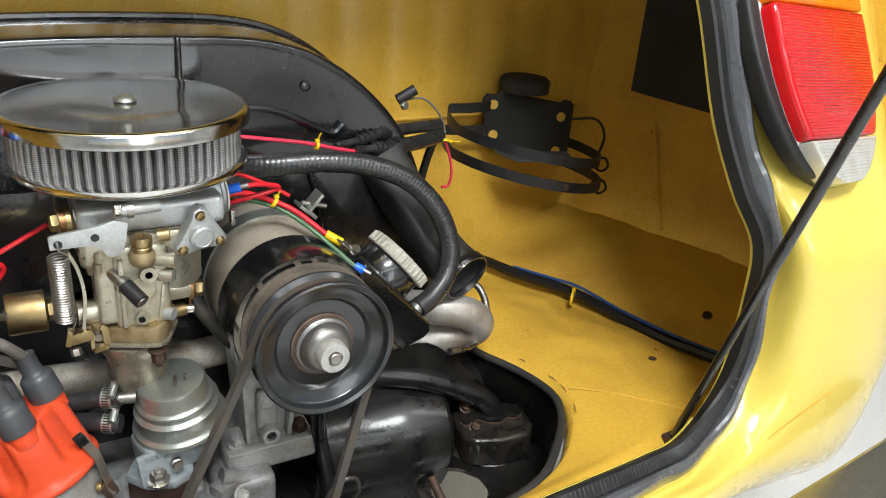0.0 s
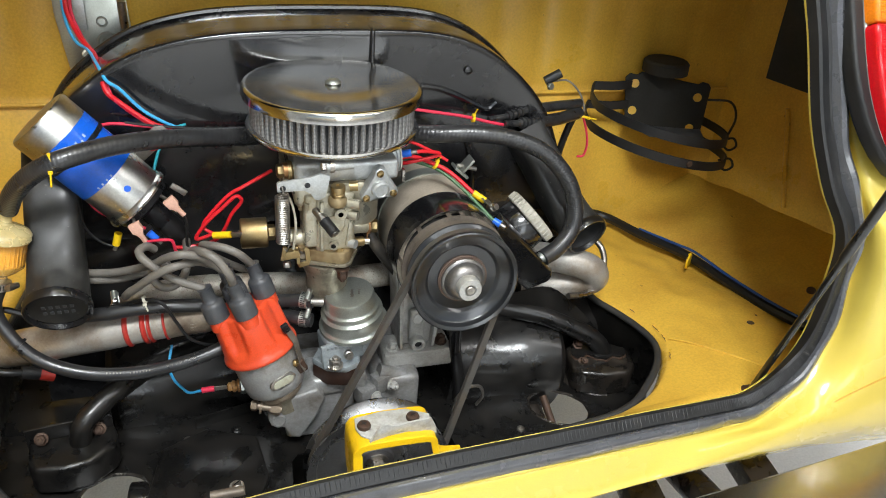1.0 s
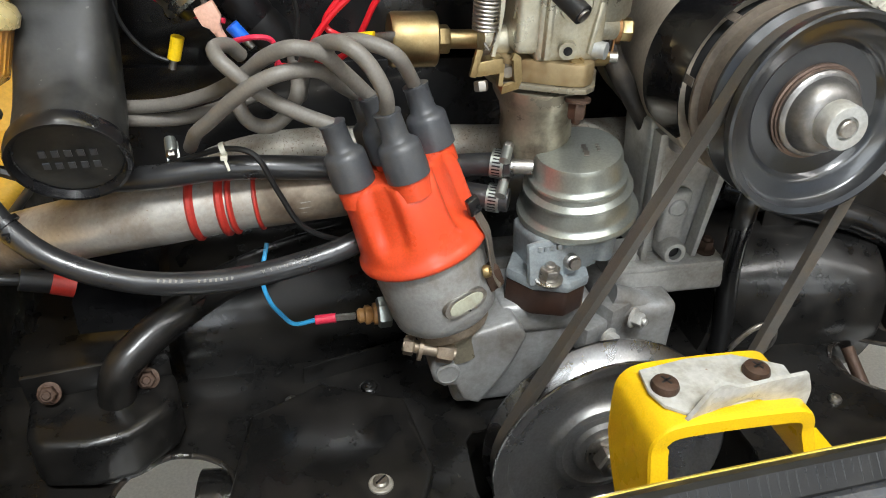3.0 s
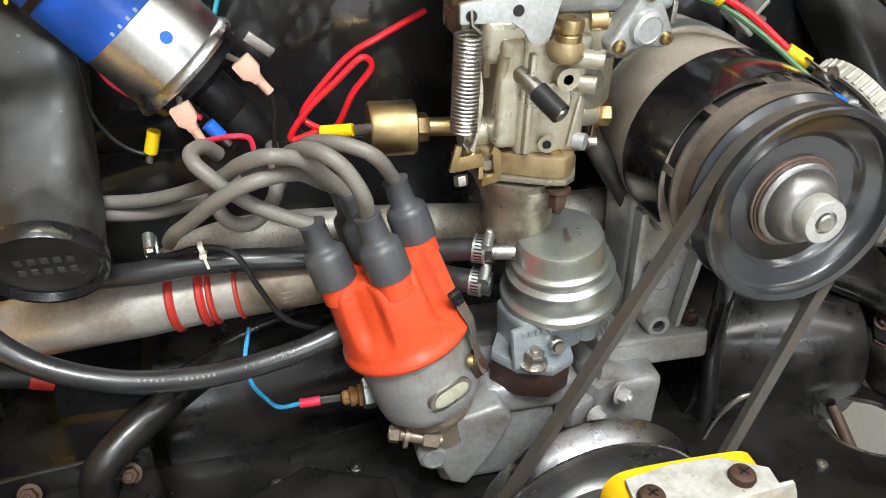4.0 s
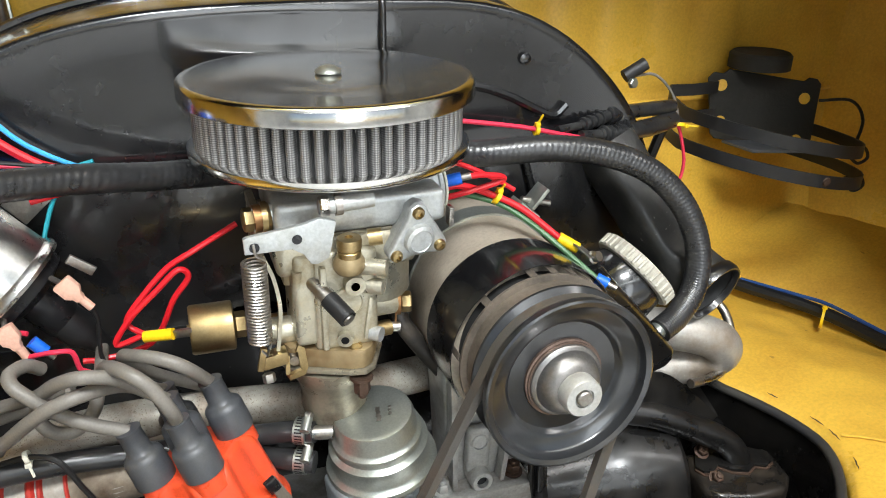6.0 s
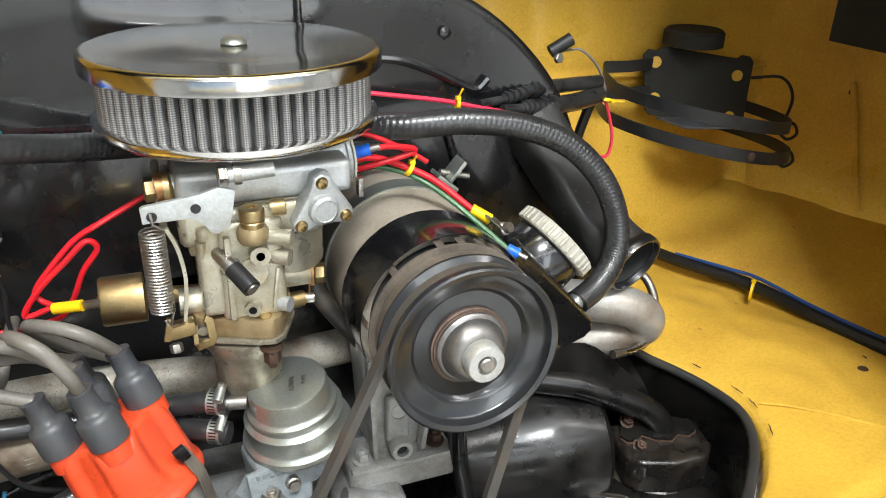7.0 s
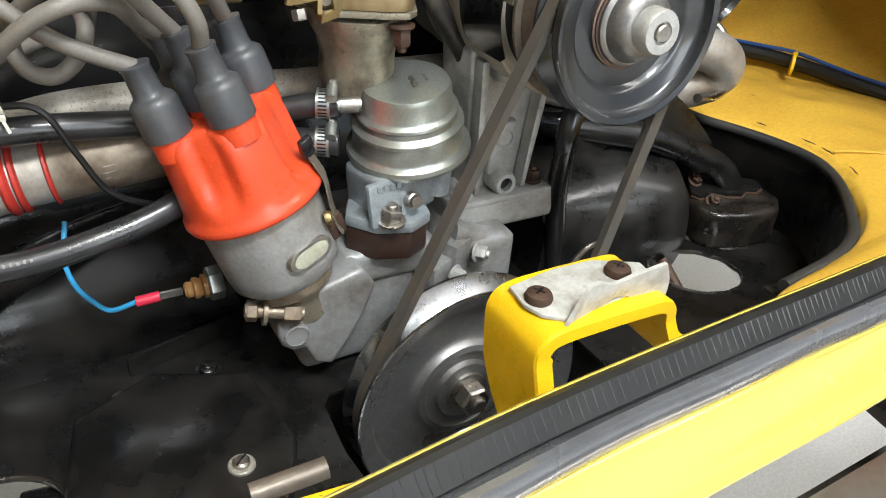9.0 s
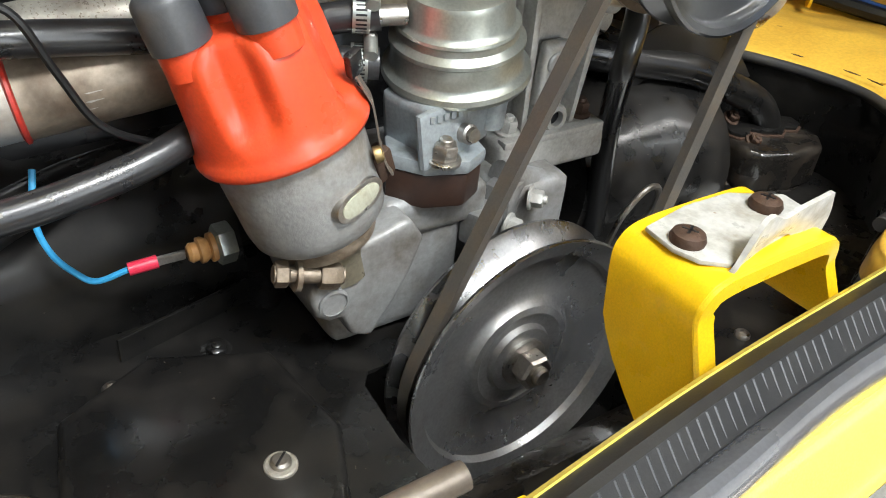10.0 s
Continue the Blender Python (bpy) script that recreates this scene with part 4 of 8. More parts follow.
part("pipe_stub", lathe((0.172, 0.095, 0.420), (-0.12, -1, -0.1), [(0.018, 0), (0.018, 0.10)], 20), TIN_RUST, tin, "rusty pipe under the tray")
part("pipe_stub", lathe((0.163, 0.125, 0.405), (0.10, -1, 0.0), [(0.022, 0), (0.024, 0.002), (0.024, 0.075), (0.021, 0.078)], 26), PIPE, tin, "dull grey pipe under the tray")
part("rusty_stay", rod((0.188, 0.092, 0.447), (0.196, 0.044, 0.408), 0.0062), RUSTBOLT, tin, "rusty stay under the tray")
part("under_plate", prism((0.150, 0.006, 0.420), (1, 0.1, 0), (0, 1, 0), [(0, 0), (0.074, -0.012), (0.080, 0.010), (0.050, 0.036), (0.022, 0.056), (0.0, 0.040)], 0.003, 0.0006), CASE, tin, "grey plate under the tray")
# added black sheets box in the pulley gap so it stays dark
part("pulley_dark_pan", prism((-0.24, -0.092, 0.322), (1, 0, 0), (0, 1, 0), [(-0.06, 0), (0.33, 0), (0.33, 0.40), (-0.06, 0.40)], 0.003, 0.0), TIN, tin, "added black sheet for the darkness below the pulley")
for px_ in (-0.236, 0.018):
    part("pulley_dark_side", box((px_, 0.02, 0.388), (0.003, 0.21, 0.122), (0, 0, 0), 0.0005), TIN, tin, "added black upright sheet for the darkness beside the pulley")
part("pulley_dark_front", prism((-0.23, -0.088, 0.33), (1, 0, 0), (0, 0, 1), [(0, 0), (0.25, 0), (0.25, 0.09), (0.20, 0.11), (0.05, 0.11), (0, 0.09)], 0.003, 0.001), TIN, tin)

part("duct_sheet", loft([[Vector(p) for p in r] for r in (((0.11, 0.250, 0.602), (0.199, 0.228, 0.578), (0.266, 0.226, 0.554), (0.334, 0.222, 0.530)), ((0.11, 0.178, 0.585), (0.165, 0.174, 0.566), (0.245, 0.174, 0.535), (0.322, 0.180, 0.505)), ((0.11, 0.168, 0.50), (0.165, 0.168, 0.495), (0.245, 0.170, 0.485), (0.315, 0.176, 0.470)))], 0.002), TIN, tin, "sloping black duct sheet behind the riser pipe")

part("gusset_sheet", loft([[Vector(p) for p in r] for r in (((0.122, 0.172, 0.588), (0.198, 0.158, 0.566), (0.250, 0.144, 0.549), (0.306, 0.140, 0.510)), ((0.150, 0.168, 0.604), (0.206, 0.160, 0.612), (0.256, 0.150, 0.572), (0.309, 0.142, 0.514)))], 0.002), TIN, tin, "black triangular sheet over the riser pipe")

# pipes that bend into the heater boxes
hp = thing("heat_riser_pipe", "glossy black bent heat riser pipe", "pipe", (-0.49, 0.07, 0.5), "heat riser pipes")
part("pipe", tube([(-0.30, 0.215, 0.545), (-0.352, 0.185, 0.552), (-0.405, 0.145, 0.555), (-0.445, 0.108, 0.550), (-0.470, 0.088, 0.540), (-0.486, 0.075, 0.525), (-0.492, 0.070, 0.488)], 0.0142, 18), TIN, hp)
hp = thing("heat_riser_pipe", "black bent heat riser pipe with rust at its foot", "pipe", (0.306, 0.118, 0.5), "heat riser pipes")
part("pipe", tube([(0.080, 0.205, 0.578), (0.112, 0.186, 0.574), (0.1462, 0.172, 0.5695), (0.1988, 0.155, 0.5602), (0.2464, 0.140, 0.5417), (0.2807, 0.128, 0.5247), (0.2980, 0.121, 0.5030), (0.3016, 0.118, 0.4760)], 0.0150, 18), TIN, hp)
tagged(part("breather_pipe", tube([(0.045, 0.105, 0.655), (0.034, 0.095, 0.640), (0.026, 0.090, 0.615), (0.030, 0.095, 0.560), (0.042, 0.10, 0.50), (0.046, 0.10, 0.453)], 0.0095, 16), BLACK), "glossy black breather down-pipe beside the stand", "pipe")

SCUFF = mat("oily_black_hose", (0.022, 0.020, 0.018), 0.4, col2=(0.07, 0.055, 0.04), scale=60, amount=0.7, fine=400, bump=0.2)
tagged(part("vacuum_hose", tube([(-0.096, 0.165, 0.770), (-0.094, 0.148, 0.743), (-0.086, 0.142, 0.726), (-0.071, 0.140, 0.704), (-0.058, 0.140, 0.686), (-0.043, 0.142, 0.664)], 0.0085, 14), SCUFF), "black rubber hose dropping beside the alternator", "hose")

# ---- crankcase ----
case = thing("crankcase", "grey cast crankcase with bolts and stains", "engine block", (-0.12, 0.12, 0.44))
part("block", box((-0.122, 0.185, 0.470), (0.18, 0.19, 0.11), bevel=0.012, seg=3), CASE, case)
part("front_boss", box((-0.064, 0.110, 0.505), (0.066, 0.09, 0.085), bevel=0.010, seg=3), CASE, case)
part("nose", prism((0, 0.048, 0), (1, 0, 0), (0, 0, 1), [(-0.2486, 0.525), (-0.2498, 0.5152), (-0.2468, 0.5049), (-0.2383, 0.498), (-0.2292, 0.4984), (-0.2216, 0.4805), (-0.2072, 0.4749), (-0.1913, 0.4982), (-0.1806, 0.5175), (-0.1715, 0.5421), (-0.1828, 0.5592), (-0.2141, 0.551), (-0.2441, 0.5388)], -0.07, 0.005, seg=3), CASE, case, "smooth grey timing-side nose")
part("nose_root", box((-0.175, 0.118, 0.500), (0.10, 0.10, 0.09), bevel=0.012, seg=3), CASE, case)
part("boss_disc", lathe((-0.2362, 0.0475, 0.5138), (0, -1, 0), [(0.0100, -0.004), (0.0100, 0.0012), (0.0085, 0.0020), (0.0085, 0.0010), (0, 0.0010)], 24), CASE, case)
part("pump_seat", box((-0.150, 0.095, 0.545), (0.082, 0.06, 0.03), bevel=0.008, seg=3), CASE, case)
for p, d in (((-0.076, 0.060, 0.541), (0.6, -0.8, 0.1)), ((-0.100, 0.052, 0.530), (0.4, -0.9, 0))):
    part("lug", box((p[0] - 0.012, p[1] + 0.014, p[2] - 0.004), (0.026, 0.022, 0.026), (0, 0, 25), 0.004), CASE, case)
    part("bolt", screw_head(p, d, 0.0065, 0.008), ALU, case)
part("oil_gallery", rod((-0.09, 0.08, 0.552), (-0.045, 0.078, 0.535), 0.011), CASE, case)

# oil pressure switch with its lead
sw = thing("oil_pressure_switch", "brass oil pressure switch with a tan insulator", "switch", (-0.2880, 0.1210, 0.5260))
sd = Vector((-0.95, 0.02, -0.05)).normalized()
part("hex", hexagon((-0.2710, 0.1190, 0.5270), sd, 0.0135, 0.012), ZINC, sw)
part("insulator", lathe((-0.2820, 0.1190, 0.5260), sd, [(0.0095, 0), (0.0095, 0.004), (0.0065, 0.005), (0.0085, 0.008), (0.0085, 0.011), (0.006, 0.012), (0.0065, 0.016), (0.0045, 0.018)], 20), mat("tan_insulator", (0.42, 0.22, 0.08), 0.4, scale=80, amount=0.6), sw)
part("spade", box((-0.3100, 0.1200, 0.5250), (0.018, 0.003, 0.006), bevel=0.001), STEEL, sw)
part("crimp_sleeve", rod((-0.3180, 0.1200, 0.5250), (-0.3350, 0.1220, 0.5230), 0.0042), PINK, sw, "pink crimp sleeve")

# ---- crank pulley, belt and alternator ----
WEB = mat("dark_polished_pulley_web", (0.34, 0.34, 0.345), 0.28, 0.85, col2=(0.22, 0.21, 0.195), scale=20, amount=0.7, fine=400, rough_var=0.15)
cp = thing("crank_pulley", "large bright-rimmed steel crank pulley", "pulley", (-0.105, 0.0, 0.44))
PY = Vector((0.0, -1.0, 0.05)).normalized()
RIMSTEEL = mat("bright_machined_steel", (0.34, 0.34, 0.345), 0.26, 1.0, col2=(0.25, 0.24, 0.225), scale=30, amount=0.6, fine=500, rough_var=0.12)
part("rim", lathe((-0.105, 0.034, 0.440), PY, [(0.060, 0.004), (0.099, 0.004), (0.1020, 0.005), (0.1022, 0.0075), (0.0985, 0.0095), (0.088, 0.018), (0.086, 0.021), (0.088, 0.024), (0.0995, 0.0325), (0.1022, 0.0345), (0.1025, 0.0362), (0.1010, 0.0368)], 96, close=False), RIMSTEEL, cp, "bright machined rim with a belt groove")
part("dish", lathe((-0.105, 0.034, 0.440), PY, [(0.1012, 0.0368), (0.0985, 0.0350), (0.0875, 0.0300), (0.0850, 0.0250), (0.070, 0.0190), (0.050, 0.0165), (0.046, 0.0180), (0.043, 0.0225), (0.038, 0.0235), (0.034, 0.0205), (0.028, 0.0205), (0.026, 0.025), (0.020, 0.026), (0, 0.026)], 96, close=False), WEB, cp, "dark polished dished web")
part("bolt", screw_head(Vector((-0.105, 0.034, 0.440)) + PY * 0.026, PY, 0.014, 0.014), STEEL, cp)

FRONTB_ = mat("stained_steel_shim", (0.16, 0.11, 0.085), 0.4, 0.6, col2=(0.09, 0.06, 0.05), scale=80, amount=0.7)
ap = thing("alternator_pulley", "black dished alternator pulley with a bright hub nut", "pulley", (0.0, 0.0, 0.74))
AC = Vector((0.0, 0.030, 0.7385))
part("rear_half", lathe(AC, PY, [(0.020, -0.002), (0.069, -0.002), (0.0715, 0.0), (0.071, 0.002), (0.058, 0.011), (0.058, 0.013)], 80), PULLEY, ap, "rear pulley half")
part("front_half", lathe(AC, PY, [(0.058, 0.0128), (0.062, 0.015), (0.0705, 0.0215), (0.0715, 0.024), (0.0712, 0.029), (0.0695, 0.0300), (0.0655, 0.0285), (0.0640, 0.0220), (0.0620, 0.0195), (0.0520, 0.0190), (0.0485, 0.0165), (0.0455, 0.0120), (0.0400, 0.0105), (0.0340, 0.0120), (0.0300, 0.0135), (0.0, 0.0135)], 96, close=False), PULLEY, ap, "glossy black dished front half", sharp=50)
part("shim", lathe(AC, PY, [(0.0330, 0.0128), (0.0330, 0.0155), (0.0315, 0.0160), (0.0315, 0.0176), (0, 0.0176)], 60), FRONTB_, ap, "rust-brown shim")
part("hub_washer", lathe(AC, PY, [(0.0300, 0.0175), (0.0300, 0.0200), (0.0285, 0.0215), (0.0268, 0.0220), (0.0260, 0.0250), (0.0240, 0.0295), (0.0212, 0.0330), (0.0180, 0.0350), (0.0150, 0.0355), (0, 0.0355)], 60), HUB, ap, "domed steel washer", sharp=30)
part("hub_nut", lathe(AC, PY, [(0.0158, 0.0350), (0.0155, 0.0462), (0.0144, 0.0478), (0.0080, 0.0478), (0.0075, 0.0455), (0, 0.0455)], 48), ALU, ap, "bright round hub nut")
part("stud", lathe(AC, PY, [(0.0062, 0.045), (0.0062, 0.0485), (0.005, 0.0495), (0, 0.0495)], 20), STEEL, ap)

# V-belt on the outer tangents of the two pulleys, in one plane
ca, cb_, ra, rb = AC + PY * 0.012, Vector((-0.105, 0.034, 0.440)) + PY * 0.021, 0.0665, 0.0965
dl = cb_ - ca
L = Vector((dl.x, dl.z)).length
base_ang = math.atan2(dl.z, dl.x)
off = math.acos((ra - rb) / L)
loop = []
a0, a1 = base_ang + off, base_ang - off + 2 * math.pi
for i in range(25):
    a = a0 + (a1 - a0) * i / 24
    loop.append(Vector((ca.x + ra * math.cos(a), ca.y, ca.z + ra * math.sin(a))))
b0, b1 = base_ang - off, base_ang + off
seg_b = [Vector((cb_.x + rb * math.cos(b0 + (b1 - b0) * i / 24), cb_.y, cb_.z + rb * math.sin(b0 + (b1 - b0) * i / 24))) for i in range(25)]
loop = loop + [loop[-1].lerp(seg_b[0], k / 10) for k in range(1, 10)] + seg_b + [seg_b[-1].lerp(loop[0], k / 10) for k in range(1, 10)]
bm = bmesh.new()
cen = Vector(((ca.x + cb_.x) / 2, (ca.y + cb_.y) / 2, (ca.z + cb_.z) / 2))
rings = []
for i, p in enumerate(loop):
    t = (loop[(i + 1) % len(loop)] - loop[i - 1]).normalized()
    yv = Vector((0, 1, 0))
    n = t.cross(yv)
    if n.dot(p - cen) < 0:
        n = -n
    rings.append([bm.verts.new(p + yv * a + n * b) for a, b in ((-0.0055, 0.002), (0.0055, 0.002), (0.0035, -0.006), (-0.0035, -0.006))])
for i in range(len(rings)):
    a, b = rings[i], rings[(i + 1) % len(rings)]
    for k in range(4):
        bm.faces.new((a[k], a[(k + 1) % 4], b[(k + 1) % 4], b[k]))
tagged(part("fan_belt", bm, BELT), "worn grey-black V-belt over both pulleys", "belt")

FRONTB = mat("oily_grey_casting", (0.19, 0.16, 0.13), 0.42, 0.4, col2=(0.07, 0.06, 0.05), scale=30, amount=0.7, fine=350, bump=0.2, bump_scale=300)
alt = thing("alternator", "alternator with a heat-stained casting and black band", "alternator", (0.0, 0.15, 0.74))
AY = Vector((0, 1, -0.02)).normalized()
part("front_bracket", lathe(AC, AY, [(0.020, 0.003), (0.062, 0.004), (0.066, 0.007), (0.0665, 0.016), (0.0655, 0.0285), (0.060, 0.0300)], 60), FRONTB, alt, "dark oily cast front bracket")
part("bracket_lip", lathe(AC, AY, [(0.0660, 0.0215), (0.0712, 0.0220), (0.0716, 0.0235), (0.0712, 0.0250), (0.0660, 0.0260)], 60), FRONTB, alt, "oily bracket lip")
# near-black drum gives the vent slot its shade
part("vent_core", lathe(AC, AY, [(0.0640, 0.026), (0.0640, 0.046)], 60), DARKIN, alt, "near-black lining for the shade in the vent slot")
part("body", lathe(AC, AY, [(0.060, 0.0445), (0.0725, 0.0455), (0.0740, 0.047), (0.0745, 0.20), (0.068, 0.215), (0.068, 0.25)], 72), BEIGE, alt, "pale grey-brown casting")


def wrap(a0, a1, h0, h1, r, round_=0.0):
    """A thin sheet bent round the alternator between two angles, with rounded corners."""
    bm = bmesh.new()
    na, nh, rows_ = 40, 8, []
    for i in range(na + 1):
        a = radians(a0 + (a1 - a0) * i / na)
        e = Vector((math.cos(a), 0, math.sin(a)))
        near = min(i, na - i) / na * radians(a1 - a0) * r
        cut = round_ - math.sqrt(max(0.0, round_ ** 2 - (round_ - near) ** 2)) if near < round_ else 0.0
        rows_.append([bm.verts.new(AC + AY * (h0 + cut + (h1 - h0 - 2 * cut) * k / nh) + e * r) for k in range(nh + 1)])
    for p, q in zip(rows_, rows_[1:]):
        for k in range(nh):
            bm.faces.new((p[k], q[k], q[k + 1], p[k + 1]))
    bmesh.ops.recalc_face_normals(bm, faces=bm.faces)
    bmesh.ops.solidify(bm, geom=bm.faces[:], thickness=0.0008)
    return bm


part("band", wrap(26, 212, 0.033, 0.090, 0.0758, 0.010), BLACK, alt, "glossy black band wrapped part-way round")
for a in (30, 54, 68, 82, 96, 130, 170):
    part("vent_bar", wrap(a, a + 5, 0.025, 0.047, 0.0725, 0.0), FRONTB, alt)
part("strap", lathe(AC, AY, [(0.0750, 0.150), (0.0765, 0.150), (0.0765, 0.172), (0.0750, 0.172)], 60), ZINC, alt, "clamping strap")
part("strap_bracket", box((0.046, 0.190, 0.810), (0.026, 0.022, 0.004), (0, 40, 0), 0.001), ZINC, alt)
part("strap_bracket", box((0.054, 0.186, 0.822), (0.004, 0.022, 0.024), (0, 40, 0), 0.001), ZINC, alt)
part("strap_bolt", rod((0.040, 0.188, 0.820), (0.070, 0.188, 0.812), 0.003), STEEL, alt)
part("terminal", lathe((0.062, 0.094, 0.797), (0.4, -0.8, 0.5), [(0.006, -0.005), (0.006, 0.004), (0.0045, 0.005), (0.0045, 0.010), (0, 0.010)], 16), STEEL, alt)
part("ring_terminal", box((0.058, 0.096, 0.803), (0.016, 0.020, 0.0015), (20, 25, 30), 0.0005), STEEL, alt)

stand = thing("alternator_stand", "cast aluminium alternator stand bolted to the crankcase", "stand", (-0.01, 0.1, 0.55))
part("foot", box((-0.027, 0.119, 0.5515), (0.106, 0.054, 0.030), bevel=0.006, seg=3), ALU, stand)
part("foot_rim", box((-0.029, 0.096, 0.5655), (0.098, 0.010, 0.006), bevel=0.002), ALU, stand)
part("pillar", prism((-0.058, 0.118, 0.562), (1, 0, 0), (0, 0, 1), [(0.006, 0.0), (0.004, 0.03), (0.0, 0.09), (-0.004, 0.130), (0.084, 0.130), (0.074, 0.09), (0.060, 0.04), (0.056, 0.0)], -0.05, 0.006, seg=3), ALU, stand)
part("rib", prism((-0.0535, 0.118, 0.566), (1, 0, 0), (0, 0, 1), [(0, 0), (0.005, 0.0), (0.002, 0.12), (-0.005, 0.12)], 0.014, 0.0018), ALU, stand)
part("rib", prism((-0.006, 0.118, 0.566), (1, 0, 0), (0, 0, 1), [(0, 0), (0.005, 0.0), (0.020, 0.12), (0.012, 0.12)], 0.014, 0.0018), ALU, stand)
part("cradle", box((0.0, 0.145, 0.680), (0.085, 0.08, 0.03), bevel=0.008, seg=3), ALU, stand)
part("side_arm", rod((0.020, 0.150, 0.652), (0.066, 0.150, 0.640), 0.011), ALU, stand)
part("pad", box((-0.0275, 0.112, 0.606), (0.024, 0.010, 0.052), (3, 0, 0), 0.005, seg=3), ALU, stand)
part("dimple", lathe((-0.0275, 0.1068, 0.616), (0, -1, 0), [(0.0085, 0), (0.0085, 0.0015), (0.007, 0.0025), (0.0065, 0.001), (0, 0.001)], 24), ALU, stand)
part("boss", lathe((-0.0270, 0.108, 0.5760), (0, -1, 0.05), [(0.0110, -0.01), (0.0110, 0.010), (0.0095, 0.012), (0.006, 0.012), (0.006, 0.002), (0, 0.002)], 28), ALU, stand, "tapped round boss")
# black disc partway down, in place of the bore's inner shade
part("bore", lathe((-0.0270, 0.1010, 0.5765), (0, -1, 0.05), [(0.0058, 0), (0, 0.0)], 20, close=False), BAKELITE, stand)
for p in ((-0.064, 0.108, 0.5675), (0.011, 0.112, 0.5675)):
    part("stud_nut", screw_head(p, (0, -0.10, 1), 0.0072, 0.009), RUSTBOLT if p[0] > 0 else ALU, stand)
part("cast_lettering", lettering("Z\u00fcndfolge 1-4-3-2", (-0.074, 0.0948, 0.5475), (1, 0, 0), (0, 0, 1), 0.0105, 0.0016, 0.088), ALU, stand, "raised cast lettering Z\u00fcndfolge 1-4-3-2")

# oil filler and its ribbed cap
fil = thing("oil_filler", "glossy black oil filler tower with a ribbed bright cap", "oil filler", (0.12, 0.12, 0.68))
fd = Vector((0.76, 0.05, 0.64)).normalized()
fo = Vector((0.1145, 0.141, 0.726))
part("tower", lathe(fo, fd, [(0.030, -0.06), (0.034, -0.02), (0.036, 0.0), (0.034, 0.006)], 40), BLACK, fil)
part("neck", lathe(fo, fd, [(0.034, 0.004), (0.0375, 0.007), (0.0385, 0.012), (0.0375, 0.030), (0.036, 0.033)], 48), BLACK, fil, "glossy black neck")
cap_bm = lathe(fo, fd, [(0.036, 0.032), (0.0415, 0.033), (0.0425, 0.035), (0.0425, 0.0455), (0.041, 0.0475), (0.036, 0.0485), (0.030, 0.0475), (0.0, 0.0475)], 80)
OLDCREAM = mat("grimy_cream_plastic", (0.40, 0.38, 0.32), 0.45, col2=(0.26, 0.24, 0.19), scale=40, amount=0.7, fine=400, bump=0.1)
cap = part("cap", cap_bm, OLDCREAM, fil, "cream plastic filler cap with a serrated edge")
u, v, w = basis(fd)
for i in range(34):
    a = 2 * math.pi * i / 34
    e = u * math.cos(a) + v * math.sin(a)
    part("knurl", rod(fo + fd * 0.0345 + e * 0.0418, fo + fd * 0.0462 + e * 0.0416, 0.0022, 7), OLDCREAM, cap)
pe = Vector((0.105, 0.028, -0.112)).normalized()
pw = Vector((-0.36, 0.10, -0.40)).normalized()
part("plate", prism((0.072, 0.079, 0.782), pe, pw, [(0.0, -0.004), (0.150, -0.004), (0.162, 0.004), (0.164, 0.014), (0.150, 0.046), (0.04, 0.050), (0.0, 0.02)], 0.020, 0.005, seg=4), BLACK, fil, "thick glossy black side plate")
part("hose_stub", rod((0.150, 0.112, 0.693), (0.195, 0.125, 0.712), 0.009), ZINC, fil)

# ---- fan shroud ----
shroud = thing("fan_shroud", "glossy black pressed fan shroud with a rounded top and dents", "fan shroud", (-0.12, 0.3, 0.6))
SH = [(-0.520, 0.58), (-0.528, 0.70), (-0.526, 0.79), (-0.492, 0.875), (-0.438, 0.930), (-0.370, 0.968), (-0.260, 0.990), (-0.080, 0.994), (0.030, 0.988), (0.105, 0.962), (0.170, 0.912),
      (0.215, 0.852), (0.250, 0.765), (0.266, 0.700), (0.270, 0.640), (0.262, 0.58)]
sh_line = spline([(x, 0, z) for x, z in SH], 5)
sh_c = Vector((-0.11, 0, 0.76))
SHP = [(0.040, 0.2645), (0.012, 0.262), (0.0045, 0.2615), (0.0012, 0.2630), (0.0, 0.2665), (-0.0005, 0.285), (-0.001, 0.330), (-0.001, 0.375), (0.006, 0.384), (0.008, 0.372), (0.010, 0.360)]
bm = bmesh.new()
rings = []
for p in sh_line:
    d = (sh_c - p).normalized()
    rings.append([bm.verts.new((p.x + d.x * a, y, p.z + d.z * a)) for a, y in SHP])
for a, b in zip(rings, rings[1:]):
    for i in range(len(SHP) - 1):
        bm.faces.new((a[i], a[i + 1], b[i + 1], b[i]))
inner = [r[0].co.copy() for r in rings]
for step, (f, y) in enumerate(((0.80, 0.2605), (0.55, 0.2600), (0.30, 0.2625), (0.0, 0.2635))):
    nxt = [bm.verts.new(sh_c + Vector(((q.x - sh_c.x) * f, y, (q.z - sh_c.z) * f))) for q in inner] if f else None
    prev = [r[0] for r in rings] if step == 0 else last
    if f:
        for i in range(len(prev) - 1):
            bm.faces.new((prev[i], prev[i + 1], nxt[i + 1], nxt[i]))
        last = nxt
    else:
        bm.faces.new(last)
for vtx in bm.verts:
    n = noise.noise(vtx.co * 9.0)
    if vtx.co.y < 0.27:
        vtx.co.y += 0.0030 * n + (0.006 * max(0.0, 1 - ((vtx.co.x + 0.17) / 0.10) ** 2 - ((vtx.co.z - 0.945) / 0.04) ** 2))
part("casing", bm, BLACK, shroud, sharp=60)
